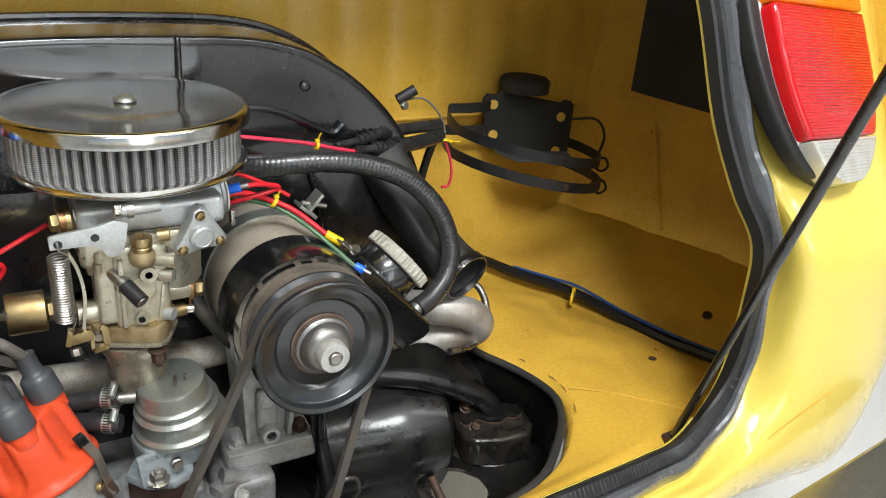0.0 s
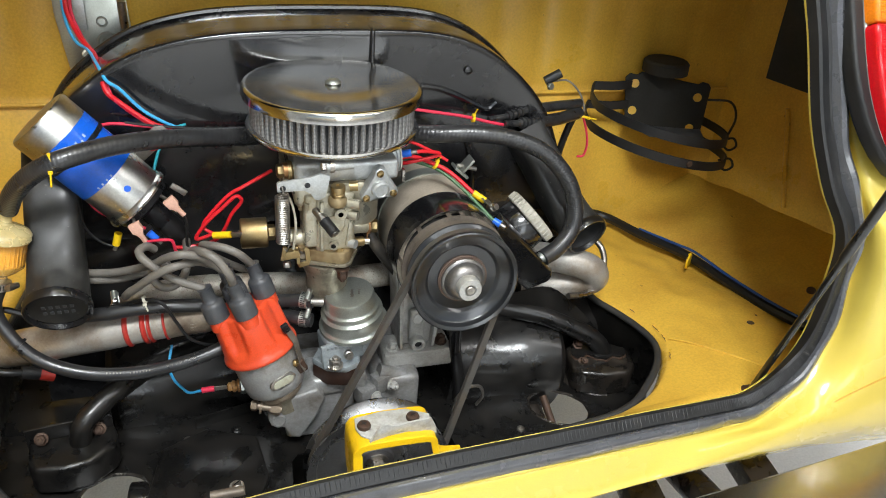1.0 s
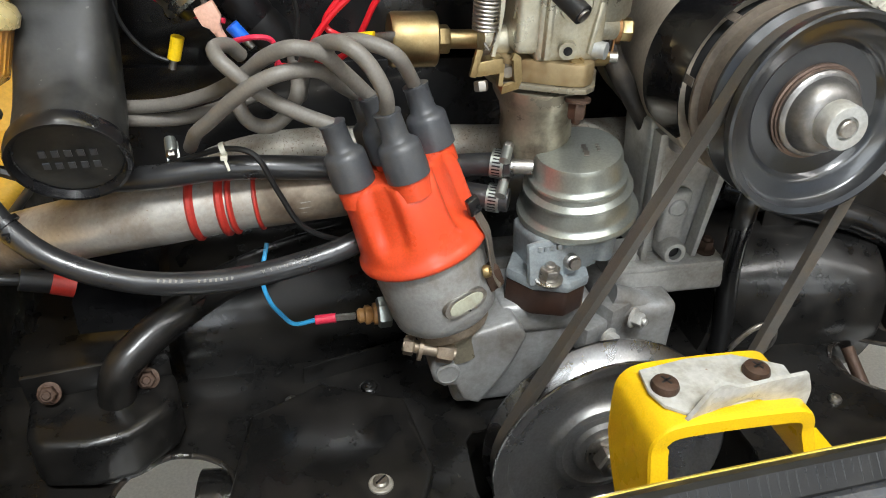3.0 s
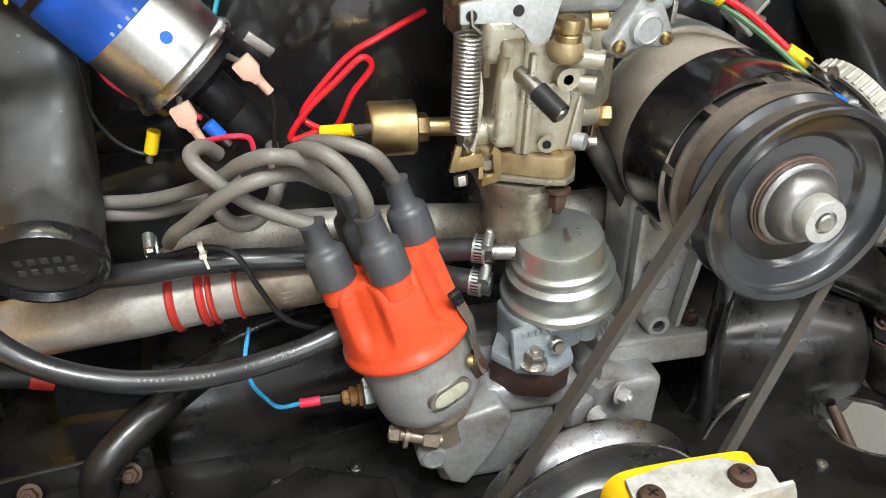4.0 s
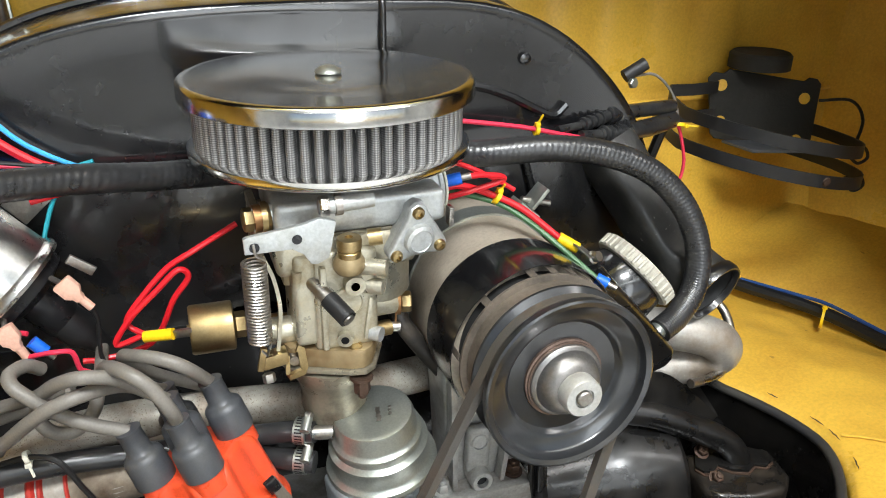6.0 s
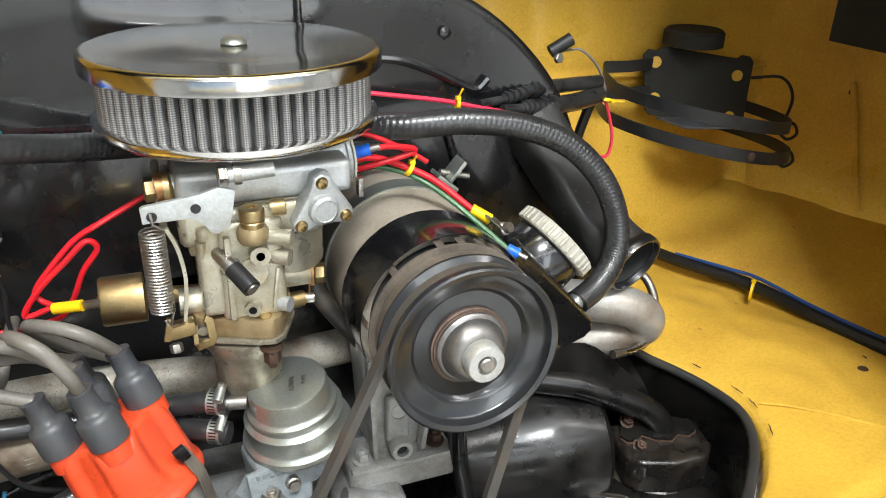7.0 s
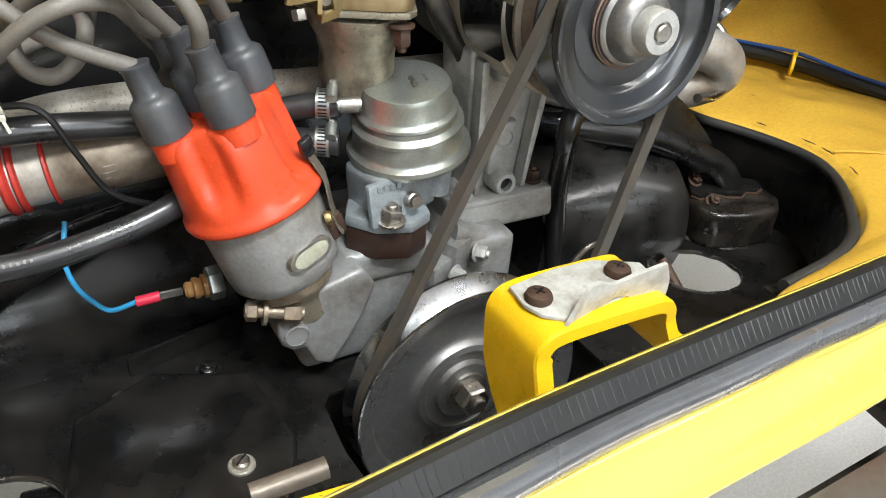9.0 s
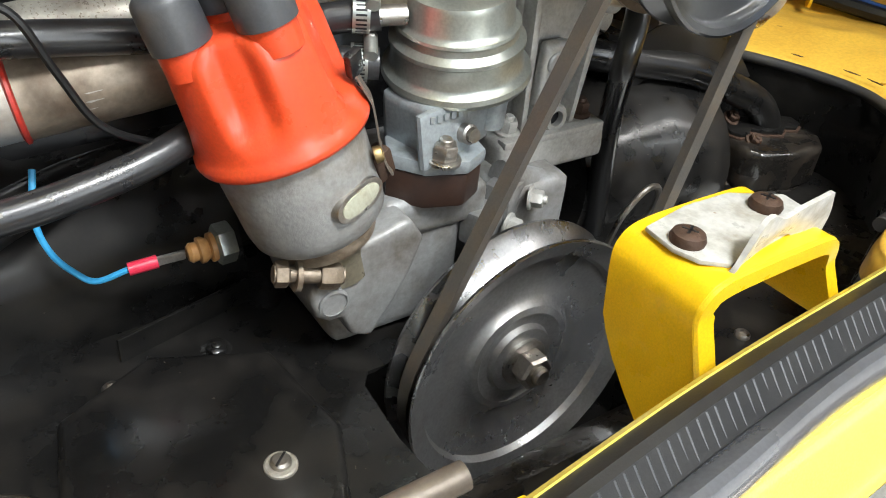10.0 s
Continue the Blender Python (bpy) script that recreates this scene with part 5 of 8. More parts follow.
part("seam", tube([(-0.072, 0.280, 0.9930), (-0.072, 0.264, 0.9925), (-0.072, 0.2595, 0.987), (-0.072, 0.2590, 0.96), (-0.072, 0.2595, 0.93)], 0.0032, 10), BLACK, shroud, "folded upright seam")
part("casing_back", box((-0.13, 0.372, 0.75), (0.50, 0.006, 0.34), bevel=0.001), BLACK, shroud)
part("joint_flange", tube([(p.x, 0.378, p.z + 0.002) for p in sh_line[3:-3:2]], 0.0055, 8, 2), BLACK, shroud, "rolled joint flange")
part("pressed_bead", tube([(-0.02, 0.260, 0.915), (0.02, 0.258, 0.912), (0.055, 0.258, 0.900), (0.085, 0.258, 0.885), (0.105, 0.258, 0.878), (0.118, 0.258, 0.888)], 0.0045, 8), BLACK, shroud)
part("dent", lathe((0.071, 0.2598, 0.935), (0, -1, 0), [(0.006, 0), (0.003, 0.0012), (0, 0.0015)], 14), BLACK, shroud)
part("rib", tube([(0.075, 0.255, 0.835), (0.088, 0.256, 0.79), (0.092, 0.258, 0.74), (0.09, 0.258, 0.68)], 0.004, 8), BLACK, shroud)
# lower skirt of the shroud down to the cylinder covers
part("skirt", loft([[Vector((x, 0.262, 0.70)), Vector((x, 0.255, 0.62)), Vector((x, 0.235, 0.55)), Vector((x, 0.22, 0.46))] for x in (-0.55, -0.4, -0.2, 0.0, 0.15, 0.30)], 0.003), BLACK, shroud)
SCUFFED = mat("scuffed_black_paint", (0.020, 0.020, 0.019), 0.42, col2=(0.06, 0.058, 0.052), scale=28, amount=0.7, fine=260, bump=0.25, bump_scale=80, rough_var=0.25, specks=((0.20, 0.19, 0.17), 120, 0.70, 0.5))
# two fresh-air outlets with round ends
def outlet(pts, r, label, marks, depth=0.012):
    line = spline(pts, 8)
    n, ob_ = len(line), bmesh.new()
    rings_, u_ = [], Vector((1, 0, 0))
    for i, p in enumerate(line):
        t_ = (line[min(i + 1, n - 1)] - line[max(i - 1, 0)]).normalized()
        u_ = (u_ - t_ * u_.dot(t_)).normalized()
        v_ = t_.cross(u_)
        f = min(1.0, max(0.0, (i / (n - 1) - 0.45) / 0.5))
        f = f * f * (3 - 2 * f)
        e_, wide = 0.42 + 0.58 * f, r * (0.86 + 0.14 * f)
        ring = []
        for k in range(48):
            c, q = math.cos(2 * math.pi * k / 48), math.sin(2 * math.pi * k / 48)
            ring.append(ob_.verts.new(p + u_ * wide * math.copysign(abs(c) ** e_, c) + v_ * wide * math.copysign(abs(q) ** e_, q)))
        rings_.append(ring)
    for a, b in zip(rings_, rings_[1:]):
        for k in range(48):
            ob_.faces.new((a[k], a[(k + 1) % 48], b[(k + 1) % 48], b[k]))
    ob_.faces.new(rings_[0])
    if marks:
        ob_.faces.new(rings_[-1])
    e = part("outlet", ob_, SCUFFED, shroud, label)
    d = (line[-1] - line[-2]).normalized()
    part("rim", lathe(line[-1], d, [(r * 1.02, -0.007), (r * 1.07, -0.005), (r * 1.08, 0.003), (r * 1.04, 0.007), (r * 0.98, 0.007), (r * 0.94, 0.001), (r * 0.90, 0.0008)], 44, close=False), BLACK, e)
    if marks:
        uu, vv = basis(d)[:2]
        for i in range(5):
            for k in range(2):
                q = line[-1] + d * 0.0004 + uu * (-0.016 + 0.008 * i) + vv * (0.004 - 0.012 * k)
                part("mark", prism(q, uu, vv, [(-0.0022, -0.003), (0.0022, -0.003), (0.0022, 0.003), (-0.0022, 0.003)], 0.0008, 0.0), BOOT, e, "raised unreadable mark")
    else:
        # shallow cup, coloured near-black as if the outlet ran deep
        part("mouth", lathe(line[-1], d, [(r * 0.90, 0.0), (r * 0.80, -0.020), (r * 0.4, -0.026), (0, -0.026)], 36, close=False), DARKIN, e, "near-black cup for the shade in the open mouth")


outlet([(-0.496, 0.272, 0.845), (-0.495, 0.225, 0.806), (-0.494, 0.178, 0.752), (-0.493, 0.142, 0.712), (-0.492, 0.104, 0.694)], 0.0372, "black air outlet with a closed end", True)
outlet([(0.170, 0.262, 0.840), (0.198, 0.228, 0.788), (0.222, 0.206, 0.745), (0.236, 0.182, 0.722), (0.2463, 0.150, 0.7102)], 0.0325, "black air outlet with an open end", False)

# ---- air cleaner ----
ac = thing("air_cleaner", "round chrome-topped air cleaner with a pleated grey gauze element", "air cleaner", (-0.142, 0.165, 0.895))
AF = Vector((-0.142, 0.168, 0.0))
AFN = Vector((0.0, 0.0, 1.0))
part("top_plate", lathe(AF + AFN * 0.9365, AFN, [(0.105, 0.002), (0.1125, 0.0), (0.1140, 0.001), (0.1140, 0.0115), (0.1125, 0.0140), (0.108, 0.0148), (0.1065, 0.0141), (0.060, 0.0144), (0.030, 0.0146), (0.024, 0.0141), (0, 0.0141)], 120), CHROME, ac, "polished chrome lid", sharp=50)
part("base_plate", lathe(AF + AFN * 0.8900, AFN, [(0.05, 0.0), (0.104, 0.0), (0.1095, 0.003), (0.1105, 0.005), (0.1105, 0.0095), (0.1085, 0.0105), (0.05, 0.0105)], 120), CHROME, ac, "chrome base plate")
# near-black drum darkens the gaps between the pleats
part("core", lathe(AF + AFN * 0.898, AFN, [(0.0985, 0), (0.0985, 0.042)], 90), DARKIN, ac)
part("screw", lathe(AF + AFN * 0.951, AFN, [(0.0095, 0), (0.0105, 0.0012), (0.0095, 0.0030), (0.006, 0.0052), (0.0045, 0.0058), (0, 0.0060)], 32), ZINC, ac, "domed bright screw")
pl = bmesh.new()
sec = [(0.0038 * math.cos(math.pi * k / 6), 0.0065 * math.sin(math.pi * k / 6)) for k in range(7)]
sec = [(-a, b) for a, b in sec][::-1]
lo = [pl.verts.new((a, b + 0.0985, 0.0)) for a, b in sec]
hi = [pl.verts.new((a, b + 0.0985, 0.0395)) for a, b in sec]
for i in range(6):
    pl.faces.new((lo[i], lo[i + 1], hi[i + 1], hi[i]))
PLEAT = finish(pl, "pleat", MESHGREY, 60)
NPL = 66
for i in range(NPL):
    piece("pleat", PLEAT, Matrix.Translation(AF + AFN * 0.8985) @ Matrix.Rotation(2 * math.pi * i / NPL, 4, "Z"), ac)

# ---- carburettor ----
carb = thing("carburettor", "single-barrel carburettor of stained zinc alloy", "carburettor", (-0.155, 0.12, 0.74))
part("throat", lathe((-0.142, 0.160, 0.850), (0, 0, 1), [(0.046, 0), (0.046, 0.016), (0.040, 0.022), (0.040, 0.042)], 40), CARBTOP, carb)
part("top_cover", box((-0.136, 0.138, 0.862), (0.130, 0.092, 0.026), bevel=0.006, seg=3), CARBTOP, carb, "bright top cover")
part("gasket", box((-0.142, 0.138, 0.8475), (0.122, 0.088, 0.003), bevel=0.001), DIRTY, carb)
part("upper_body", box((-0.148, 0.132, 0.832), (0.108, 0.080, 0.030), bevel=0.007, seg=3), CARB, carb)
part("main_body", box((-0.152, 0.122, 0.795), (0.050, 0.070, 0.084), bevel=0.006, seg=3), CARB, carb)
part("float_bowl", lathe((-0.118, 0.150, 0.768), (0, 0, 1), [(0.030, 0), (0.034, 0.006), (0.034, 0.065), (0.030, 0.07)], 30), CARB, carb)
part("column_web", box((-0.176, 0.134, 0.822), (0.040, 0.050, 0.040), bevel=0.004), CARB, carb)
part("left_column", box((-0.182, 0.1145, 0.797), (0.018, 0.052, 0.076), bevel=0.005, seg=3), CARB, carb)
part("flange", prism((-0.160, 0.118, 0.738), (1, 0, 0), (0, 1, 0), [(-0.040, -0.010), (-0.036, -0.020), (0.008, -0.040), (0.018, -0.042), (0.026, -0.036), (0.040, -0.005), (0.042, 0.02), (0.03, 0.035), (-0.03, 0.035), (-0.042, 0.01)], 0.017, 0.003), VARNISH, carb, "fuel-stained mounting flange")
part("flange_gasket", prism((-0.160, 0.118, 0.734), (1, 0, 0), (0, 1, 0), [(-0.042, -0.010), (-0.038, -0.022), (0.008, -0.042), (0.019, -0.044), (0.028, -0.037), (0.042, -0.005), (0.044, 0.02), (0.03, 0.037), (-0.03, 0.037), (-0.044, 0.01)], 0.004, 0.0005), DIRTY, carb)
part("flange_hole", lathe((-0.147, 0.085, 0.7555), (0, -0.2, 1), [(0.0058, 0), (0.0055, 0.0008), (0.004, 0.0009), (0.0035, -0.001), (0, -0.001)], 18), BRASS, carb)
# accelerator pump cover with three screws
pump_c = Vector((-0.098, 0.0815, 0.8430))
pu, pv = Vector((0.985, 0.17, 0.0)).normalized(), Vector((0.0, -0.1, 1.0)).normalized()
tri = [(-0.0245, -0.010), (-0.0225, -0.0165), (-0.016, -0.018), (-0.006, -0.0145), (0.008, -0.0140), (0.017, -0.0155), (0.0235, -0.0135), (0.0250, -0.0075), (0.0085, 0.019), (0.0055, 0.026), (-0.001, 0.0285), (-0.0075, 0.025), (-0.009, 0.018)]
part("pump_housing", prism(pump_c + Vector((0.0, 0.02, 0)), pu, pv, [(a * 1.02, b * 1.02) for a, b in tri], 0.016, 0.003), CARBTOP, carb)
cover = part("pump_cover", prism(pump_c + Vector((0.0, 0.0035, 0)), pu, pv, tri, 0.006, 0.002, seg=3), CARBTOP, carb, "three-cornered bright cover")
pn_ = pu.cross(pv)
part("cover_dome", lathe(pump_c + pn_ * 0.002, pn_, [(0.0125, 0), (0.0115, 0.005), (0.009, 0.0065), (0.0085, 0.0058), (0, 0.0058)], 30), CARBTOP, cover)
for a, b in ((-0.0180, -0.0115), (0.0185, -0.0090), (-0.001, 0.0215)):
    part("cover_screw", pan_screw(pump_c + pu * a + pv * b + pn_ * 0.002, pn_, 0.0048, 0.0042), BRASS, cover)
# choke element housing on the side
part("choke_housing", lathe((-0.100, 0.140, 0.862), (0.95, 0.1, 0.1), [(0.026, -0.02), (0.027, 0.03), (0.0285, 0.031), (0.0285, 0.034), (0.024, 0.036), (0, 0.036)], 40), CARBTOP, carb, "round bright choke housing")
part("choke_plate", lathe((-0.065, 0.143, 0.866), (0.95, 0.1, 0.1), [(0.0275, 0), (0.0275, 0.0018), (0, 0.0018)], 32), CREAM, carb)
part("choke_arm", box((-0.058, 0.118, 0.842), (0.004, 0.010, 0.016), bevel=0.001), STEEL, carb)
# banjo, fuel inlet and fittings
part("inlet", rod((-0.214, 0.108, 0.8635), (-0.188, 0.104, 0.8645), 0.0085), CARBTOP, carb)
part("inlet_nut", hexagon((-0.2140, 0.106, 0.8620), (-1, -0.05, 0), 0.0090, 0.008), BRASS, carb, "brown brass hexagon")
part("inlet_washer", rod((-0.2085, 0.1065, 0.8622), (-0.2145, 0.106, 0.8620), 0.0105), COPPER, carb)
part("inlet_boss", lathe((-0.2085, 0.1065, 0.8622), (1, 0, 0), [(0.012, 0), (0.012, 0.004), (0.009, 0.007)], 24), BRASS, carb)
part("side_plate", box((-0.212, 0.125, 0.850), (0.006, 0.05, 0.04), bevel=0.002), DIRTY, carb)
part("pivot_rod", rod((-0.170, 0.070, 0.8800), (-0.134, 0.071, 0.8815), 0.0060), CARBTOP, carb)
part("pivot_screw", hexagon((-0.166, 0.070, 0.8802), (-1, 0, 0), 0.0075, 0.007), STEEL, carb)
part("pivot_collar", rod((-0.162, 0.070, 0.8803), (-0.157, 0.070, 0.8805), 0.0078), STEEL, carb)
part("brass_plug", lathe((-0.1510, 0.077, 0.8370), (0, -0.05, 1), [(0.0088, 0), (0.0088, 0.004), (0.0078, 0.005), (0.0092, 0.0065), (0.0092, 0.013), (0.0085, 0.0145), (0.0030, 0.0150), (0.003, 0.013), (0, 0.013)], 28), BRASS, carb)
part("plug_base", lathe((-0.1512, 0.0785, 0.8240), (0, -0.05, 1), [(0.0100, 0), (0.0118, 0.003), (0.0118, 0.009), (0.0095, 0.0130)], 28), VARNISH, carb)
part("side_plug", rod((-0.136, 0.080, 0.848), (-0.126, 0.078, 0.849), 0.0065), BRASS, carb)
for a, b, r, m_ in (((-0.147, 0.100, 0.811), (-0.1470, 0.0775, 0.8105), 0.0078, CARB), ((-0.145, 0.092, 0.821), (-0.122, 0.080, 0.8215), 0.0064, CARB), ((-0.142, 0.094, 0.804), (-0.124, 0.083, 0.8040), 0.0064, CARB),
                    ((-0.140, 0.118, 0.770), (-0.1040, 0.128, 0.7650), 0.0095, CARB), ((-0.135, 0.118, 0.746), (-0.1080, 0.124, 0.7440), 0.0068, BRASS), ((-0.150, 0.100, 0.7640), (-0.1555, 0.0815, 0.7635), 0.0062, CARB),
                    ((-0.135, 0.092, 0.762), (-0.126, 0.084, 0.7620), 0.0060, CARBTOP), ((-0.188, 0.098, 0.783), (-0.188, 0.090, 0.824), 0.0040, CARB)):
    part("fitting", rod(a, b, r, 20), m_, carb)
# flat black discs stand in for the dark inside the open ports
part("port", lathe((-0.1470, 0.0774, 0.8105), (0, -1, 0), [(0.0034, 0.0002), (0.0, 0.0002)], 18), BAKELITE, carb)
part("port", lathe((-0.1556, 0.0813, 0.7635), (-0.2, -1, 0), [(0.0032, 0.0002), (0.0, 0.0002)], 18), BAKELITE, carb)
part("round_cover", lathe((-0.151, 0.087, 0.7945), (0, -1, 0), [(0.0125, 0), (0.0125, 0.003), (0.0105, 0.0035), (0.010, 0.0025), (0, 0.0025)], 28), CARB, carb)
part("side_screw", hexagon((-0.0960, 0.130, 0.7630), (0.95, -0.2, 0), 0.0090, 0.009), BRASS, carb)
part("side_washer", lathe((-0.1000, 0.131, 0.7632), (0.95, -0.2, 0), [(0.0112, 0), (0.0112, 0.0035), (0, 0.0035)], 24), COPPER, carb)
part("fast_idle_plate", prism((-0.1030, 0.127, 0.738), (0.3, 0.9, 0), (0.05, 0, 1), [(-0.003, 0.0), (0.003, 0.0), (0.004, 0.034), (0.0, 0.046), (-0.004, 0.034)], 0.0016, 0.0004), COPPER, carb)
part("side_spring", rod((-0.1080, 0.1240, 0.7440), (-0.0990, 0.1220, 0.7440), 0.0045), STEEL, carb)
part("vacuum_tube", rod((-0.1800, 0.0965, 0.8155), (-0.1650, 0.0715, 0.8015), 0.0058), STEEL, carb, "grey vacuum tube")
part("vacuum_boot", rod((-0.1680, 0.0765, 0.8043), (-0.1575, 0.0590, 0.7945), 0.0072), RUBBER, carb, "black rubber blanking cap")
part("vacuum_stub", rod((-0.1575, 0.0590, 0.7945), (-0.1567, 0.0578, 0.7938), 0.0048), STEEL, carb)
part("body_rib", box((-0.170, 0.086, 0.792), (0.005, 0.010, 0.070), bevel=0.002), CARB, carb)
part("body_rib", box((-0.136, 0.0865, 0.778), (0.003, 0.006, 0.036), (0, 8, 0), 0.001), CARB, carb)
# linkage lever, spring and idle solenoid
LEV = [(-0.2257, 0.8525), (-0.2262, 0.8640), (-0.2240, 0.8652), (-0.1860, 0.8700), (-0.1740, 0.8735), (-0.1620, 0.8700), (-0.1650, 0.8560), (-0.1680, 0.8432), (-0.1770, 0.8388), (-0.1810, 0.8402), (-0.1860, 0.8478), (-0.1935, 0.8528)]
lev = part("lever", prism((0, 0.0690, 0), (1, 0, 0), (0, 0, 1), LEV, 0.0045, 0.001), CARBTOP, carb, "pale stamped linkage lever")
for p in ((-0.2190, 0.0642, 0.8575), (-0.1900, 0.0642, 0.8600)):
    # flat black disc painted as the dark of a hole through the lever
    part("pin", lathe(p, (0, -1, 0), [(0.0036, 0), (0.0034, 0.0006), (0, 0.0006)], 14), BAKELITE, lev)
helix = [Vector((-0.2205 + 0.0080 * math.cos(a), 0.0640 + 0.0080 * math.sin(a), 0.8475 - 0.062 * a / (2 * math.pi * 25))) for a in (2 * math.pi * 25 * i / 450 for i in range(451))]
part("return_spring", sweep([Vector((-0.2200, 0.062, 0.861)), Vector((-0.2190, 0.061, 0.853))] + helix + [Vector((-0.2150, 0.060, 0.780)), Vector((-0.2165, 0.064, 0.772)), Vector((-0.2200, 0.066, 0.776))], ring_section(0.0010, 6)), STEEL, carb, "bare coil return spring")
sol = part("idle_solenoid", lathe((-0.2325, 0.157, 0.7505), (-1, 0.0, 0.01), [(0.0, 0), (0.0196, 0.0), (0.0206, 0.0012), (0.0206, 0.033), (0.0192, 0.0350), (0.005, 0.0352), (0.005, 0.037), (0, 0.037)], 44), BRASS, carb, "gold-coloured idle solenoid")
part("solenoid_nut", hexagon((-0.2225, 0.155, 0.7510), (-1, 0, 0), 0.0110, 0.010), BRASS, sol)
part("solenoid_stem", rod((-0.225, 0.155, 0.751), (-0.17, 0.140, 0.754), 0.0072), BRASS, sol)
part("shaft_boss", rod((-0.2080, 0.116, 0.7620), (-0.1780, 0.116, 0.7610), 0.0112), CARB, carb)
part("idle_lever", sweep(spline([Vector((-0.2105, 0.0980, 0.8340)), Vector((-0.2045, 0.0960, 0.8180)), Vector((-0.2015, 0.0940, 0.7960)), Vector((-0.2030, 0.0940, 0.7760)), Vector((-0.2055, 0.0940, 0.7580))], 6), [(-0.0014, -0.003), (0.0014, -0.003), (0.0014, 0.003), (-0.0014, 0.003)]), CARB, carb, "bent linkage lever")
part("lever_block", box((-0.2085, 0.0930, 0.7515), (0.020, 0.012, 0.011), (0, -8, 0), 0.0015), BRASS, carb)
part("lever_tab", box((-0.2185, 0.0880, 0.7550), (0.005, 0.004, 0.020), (0, 12, 0), 0.001), BRASS, carb)
part("lever_pin", hexagon((-0.2150, 0.0860, 0.7430), (0.1, -0.3, -1), 0.0050, 0.007), STEEL, carb)
part("clevis", sweep([Vector(p) for p in ((-0.1990, 0.0920, 0.7530), (-0.2000, 0.0900, 0.7380), (-0.1985, 0.0890, 0.7350), (-0.1880, 0.0890, 0.7380), (-0.1870, 0.0900, 0.7410), (-0.1885, 0.0920, 0.7560), (-0.1915, 0.0920, 0.7575))], [(-0.0016, -0.003), (0.0016, -0.003), (0.0016, 0.003), (-0.0016, 0.003)]), BRASS, carb)
part("link_rod", rod((-0.1935, 0.0920, 0.7460), (-0.1935, 0.1110, 0.7480), 0.0042), STEEL, carb)

# ---- intake manifold ----
man = thing("intake_manifold", "dirty cast intake manifold with a pale runner pipe", "manifold", (-0.16, 0.14, 0.66))
part("riser", lathe((-0.160, 0.118, 0.734), (0.05, 0.1, -1), [(0.036, 0), (0.035, 0.010), (0.030, 0.020), (0.0275, 0.034), (0.0285, 0.050), (0.025, 0.066), (0.012, 0.076), (0, 0.078)], 36), DIRTY, man, "fuel-stained riser")
part("runner", tube([(-0.44, 0.225, 0.60), (-0.40, 0.215, 0.628), (-0.34, 0.200, 0.645), (-0.24, 0.185, 0.650), (-0.16, 0.165, 0.655), (-0.08, 0.185, 0.648), (0.02, 0.205, 0.635), (0.12, 0.215, 0.60)], 0.018, 18), PIPE, man)
part("bolt", screw_head((-0.1440, 0.0800, 0.7300), (0, -0.1, -1), 0.0068, 0.012), RUSTBOLT, man)

# ---- fuel pump ----
fp = thing("fuel_pump", "zinc-plated mechanical fuel pump on a brown spacer", "fuel pump", (-0.15, 0.085, 0.57))
FD = Vector((-0.15, -0.10, 0.98)).normalized()
FP = Vector((-0.124, 0.098, 0.630))
part("canister", lathe(FP, FD, [(0.024, -0.010), (0.043, -0.004), (0.0475, -0.002), (0.0485, 0.001), (0.0475, 0.0040), (0.0438, 0.0058), (0.0425, 0.0080), (0.0415, 0.0205), (0.0430, 0.0220), (0.0428, 0.0242), (0.0402, 0.0258), (0.0385, 0.0275), (0.0380, 0.0315), (0.0392, 0.0330), (0.0386, 0.0348), (0.0358, 0.0362), (0.0346, 0.0380), (0.0340, 0.0505), (0.0324, 0.0545), (0.029, 0.0556), (0.0, 0.0560)], 64), ZINC, fp, "stepped zinc-plated canister", sharp=36)
part("lower_body", box((-0.142, 0.090, 0.604), (0.056, 0.046, 0.040), (0, -6, 12), 0.007, seg=3), PUMPGREY, fp, "pale cast lower body")
part("face", box((-0.154, 0.0645, 0.604), (0.042, 0.006, 0.036), (-8, -4, 12), 0.003), PUMPGREY, fp)
part("side_stub", rod((-0.108, 0.080, 0.595), (-0.106, 0.080, 0.625), 0.0115), PUMPGREY, fp)
part("foot", prism((-0.150, 0.086, 0.580), (1, 0.2, 0), (-0.2, 1, 0), [(-0.036, 0.0), (-0.024, -0.024), (0.0, -0.038), (0.022, -0.032), (0.034, -0.004), (0.03, 0.02), (-0.02, 0.02)], 0.010, 0.003), PUMPGREY, fp)
part("spacer", prism((-0.150, 0.086, 0.556), (1, 0.2, 0), (-0.2, 1, 0), [(-0.035, 0.0), (-0.023, -0.023), (0.0, -0.036), (0.021, -0.030), (0.032, -0.004), (0.03, 0.02), (-0.02, 0.02)], 0.024, 0.003), BROWNFIB, fp, "dark brown phenolic spacer")
part("nut", screw_head((-0.157, 0.058, 0.5895), (0, -0.12, 1), 0.0085, 0.010), STEEL, fp)
part("lever_pin", lathe((-0.138, 0.062, 0.602), (0.1, -1, 0.2), [(0.0065, -0.01), (0.0065, 0.004), (0.005, 0.005), (0.004, 0.004), (0.0045, 0.008), (0, 0.008)], 20), STEEL, fp)
bm = bmesh.new()
for i in range(5):
    box((-0.166 + i * 0.0055, 0.0600 + 0.001 * i * 0.6, 0.6165), (0.0034, 0.0012, 0.0045), bevel=0.0003, bm=bm)
part("cast_mark", bm, PUMPGREY, fp, "raised lettering worn unreadable")
bm = bmesh.new()
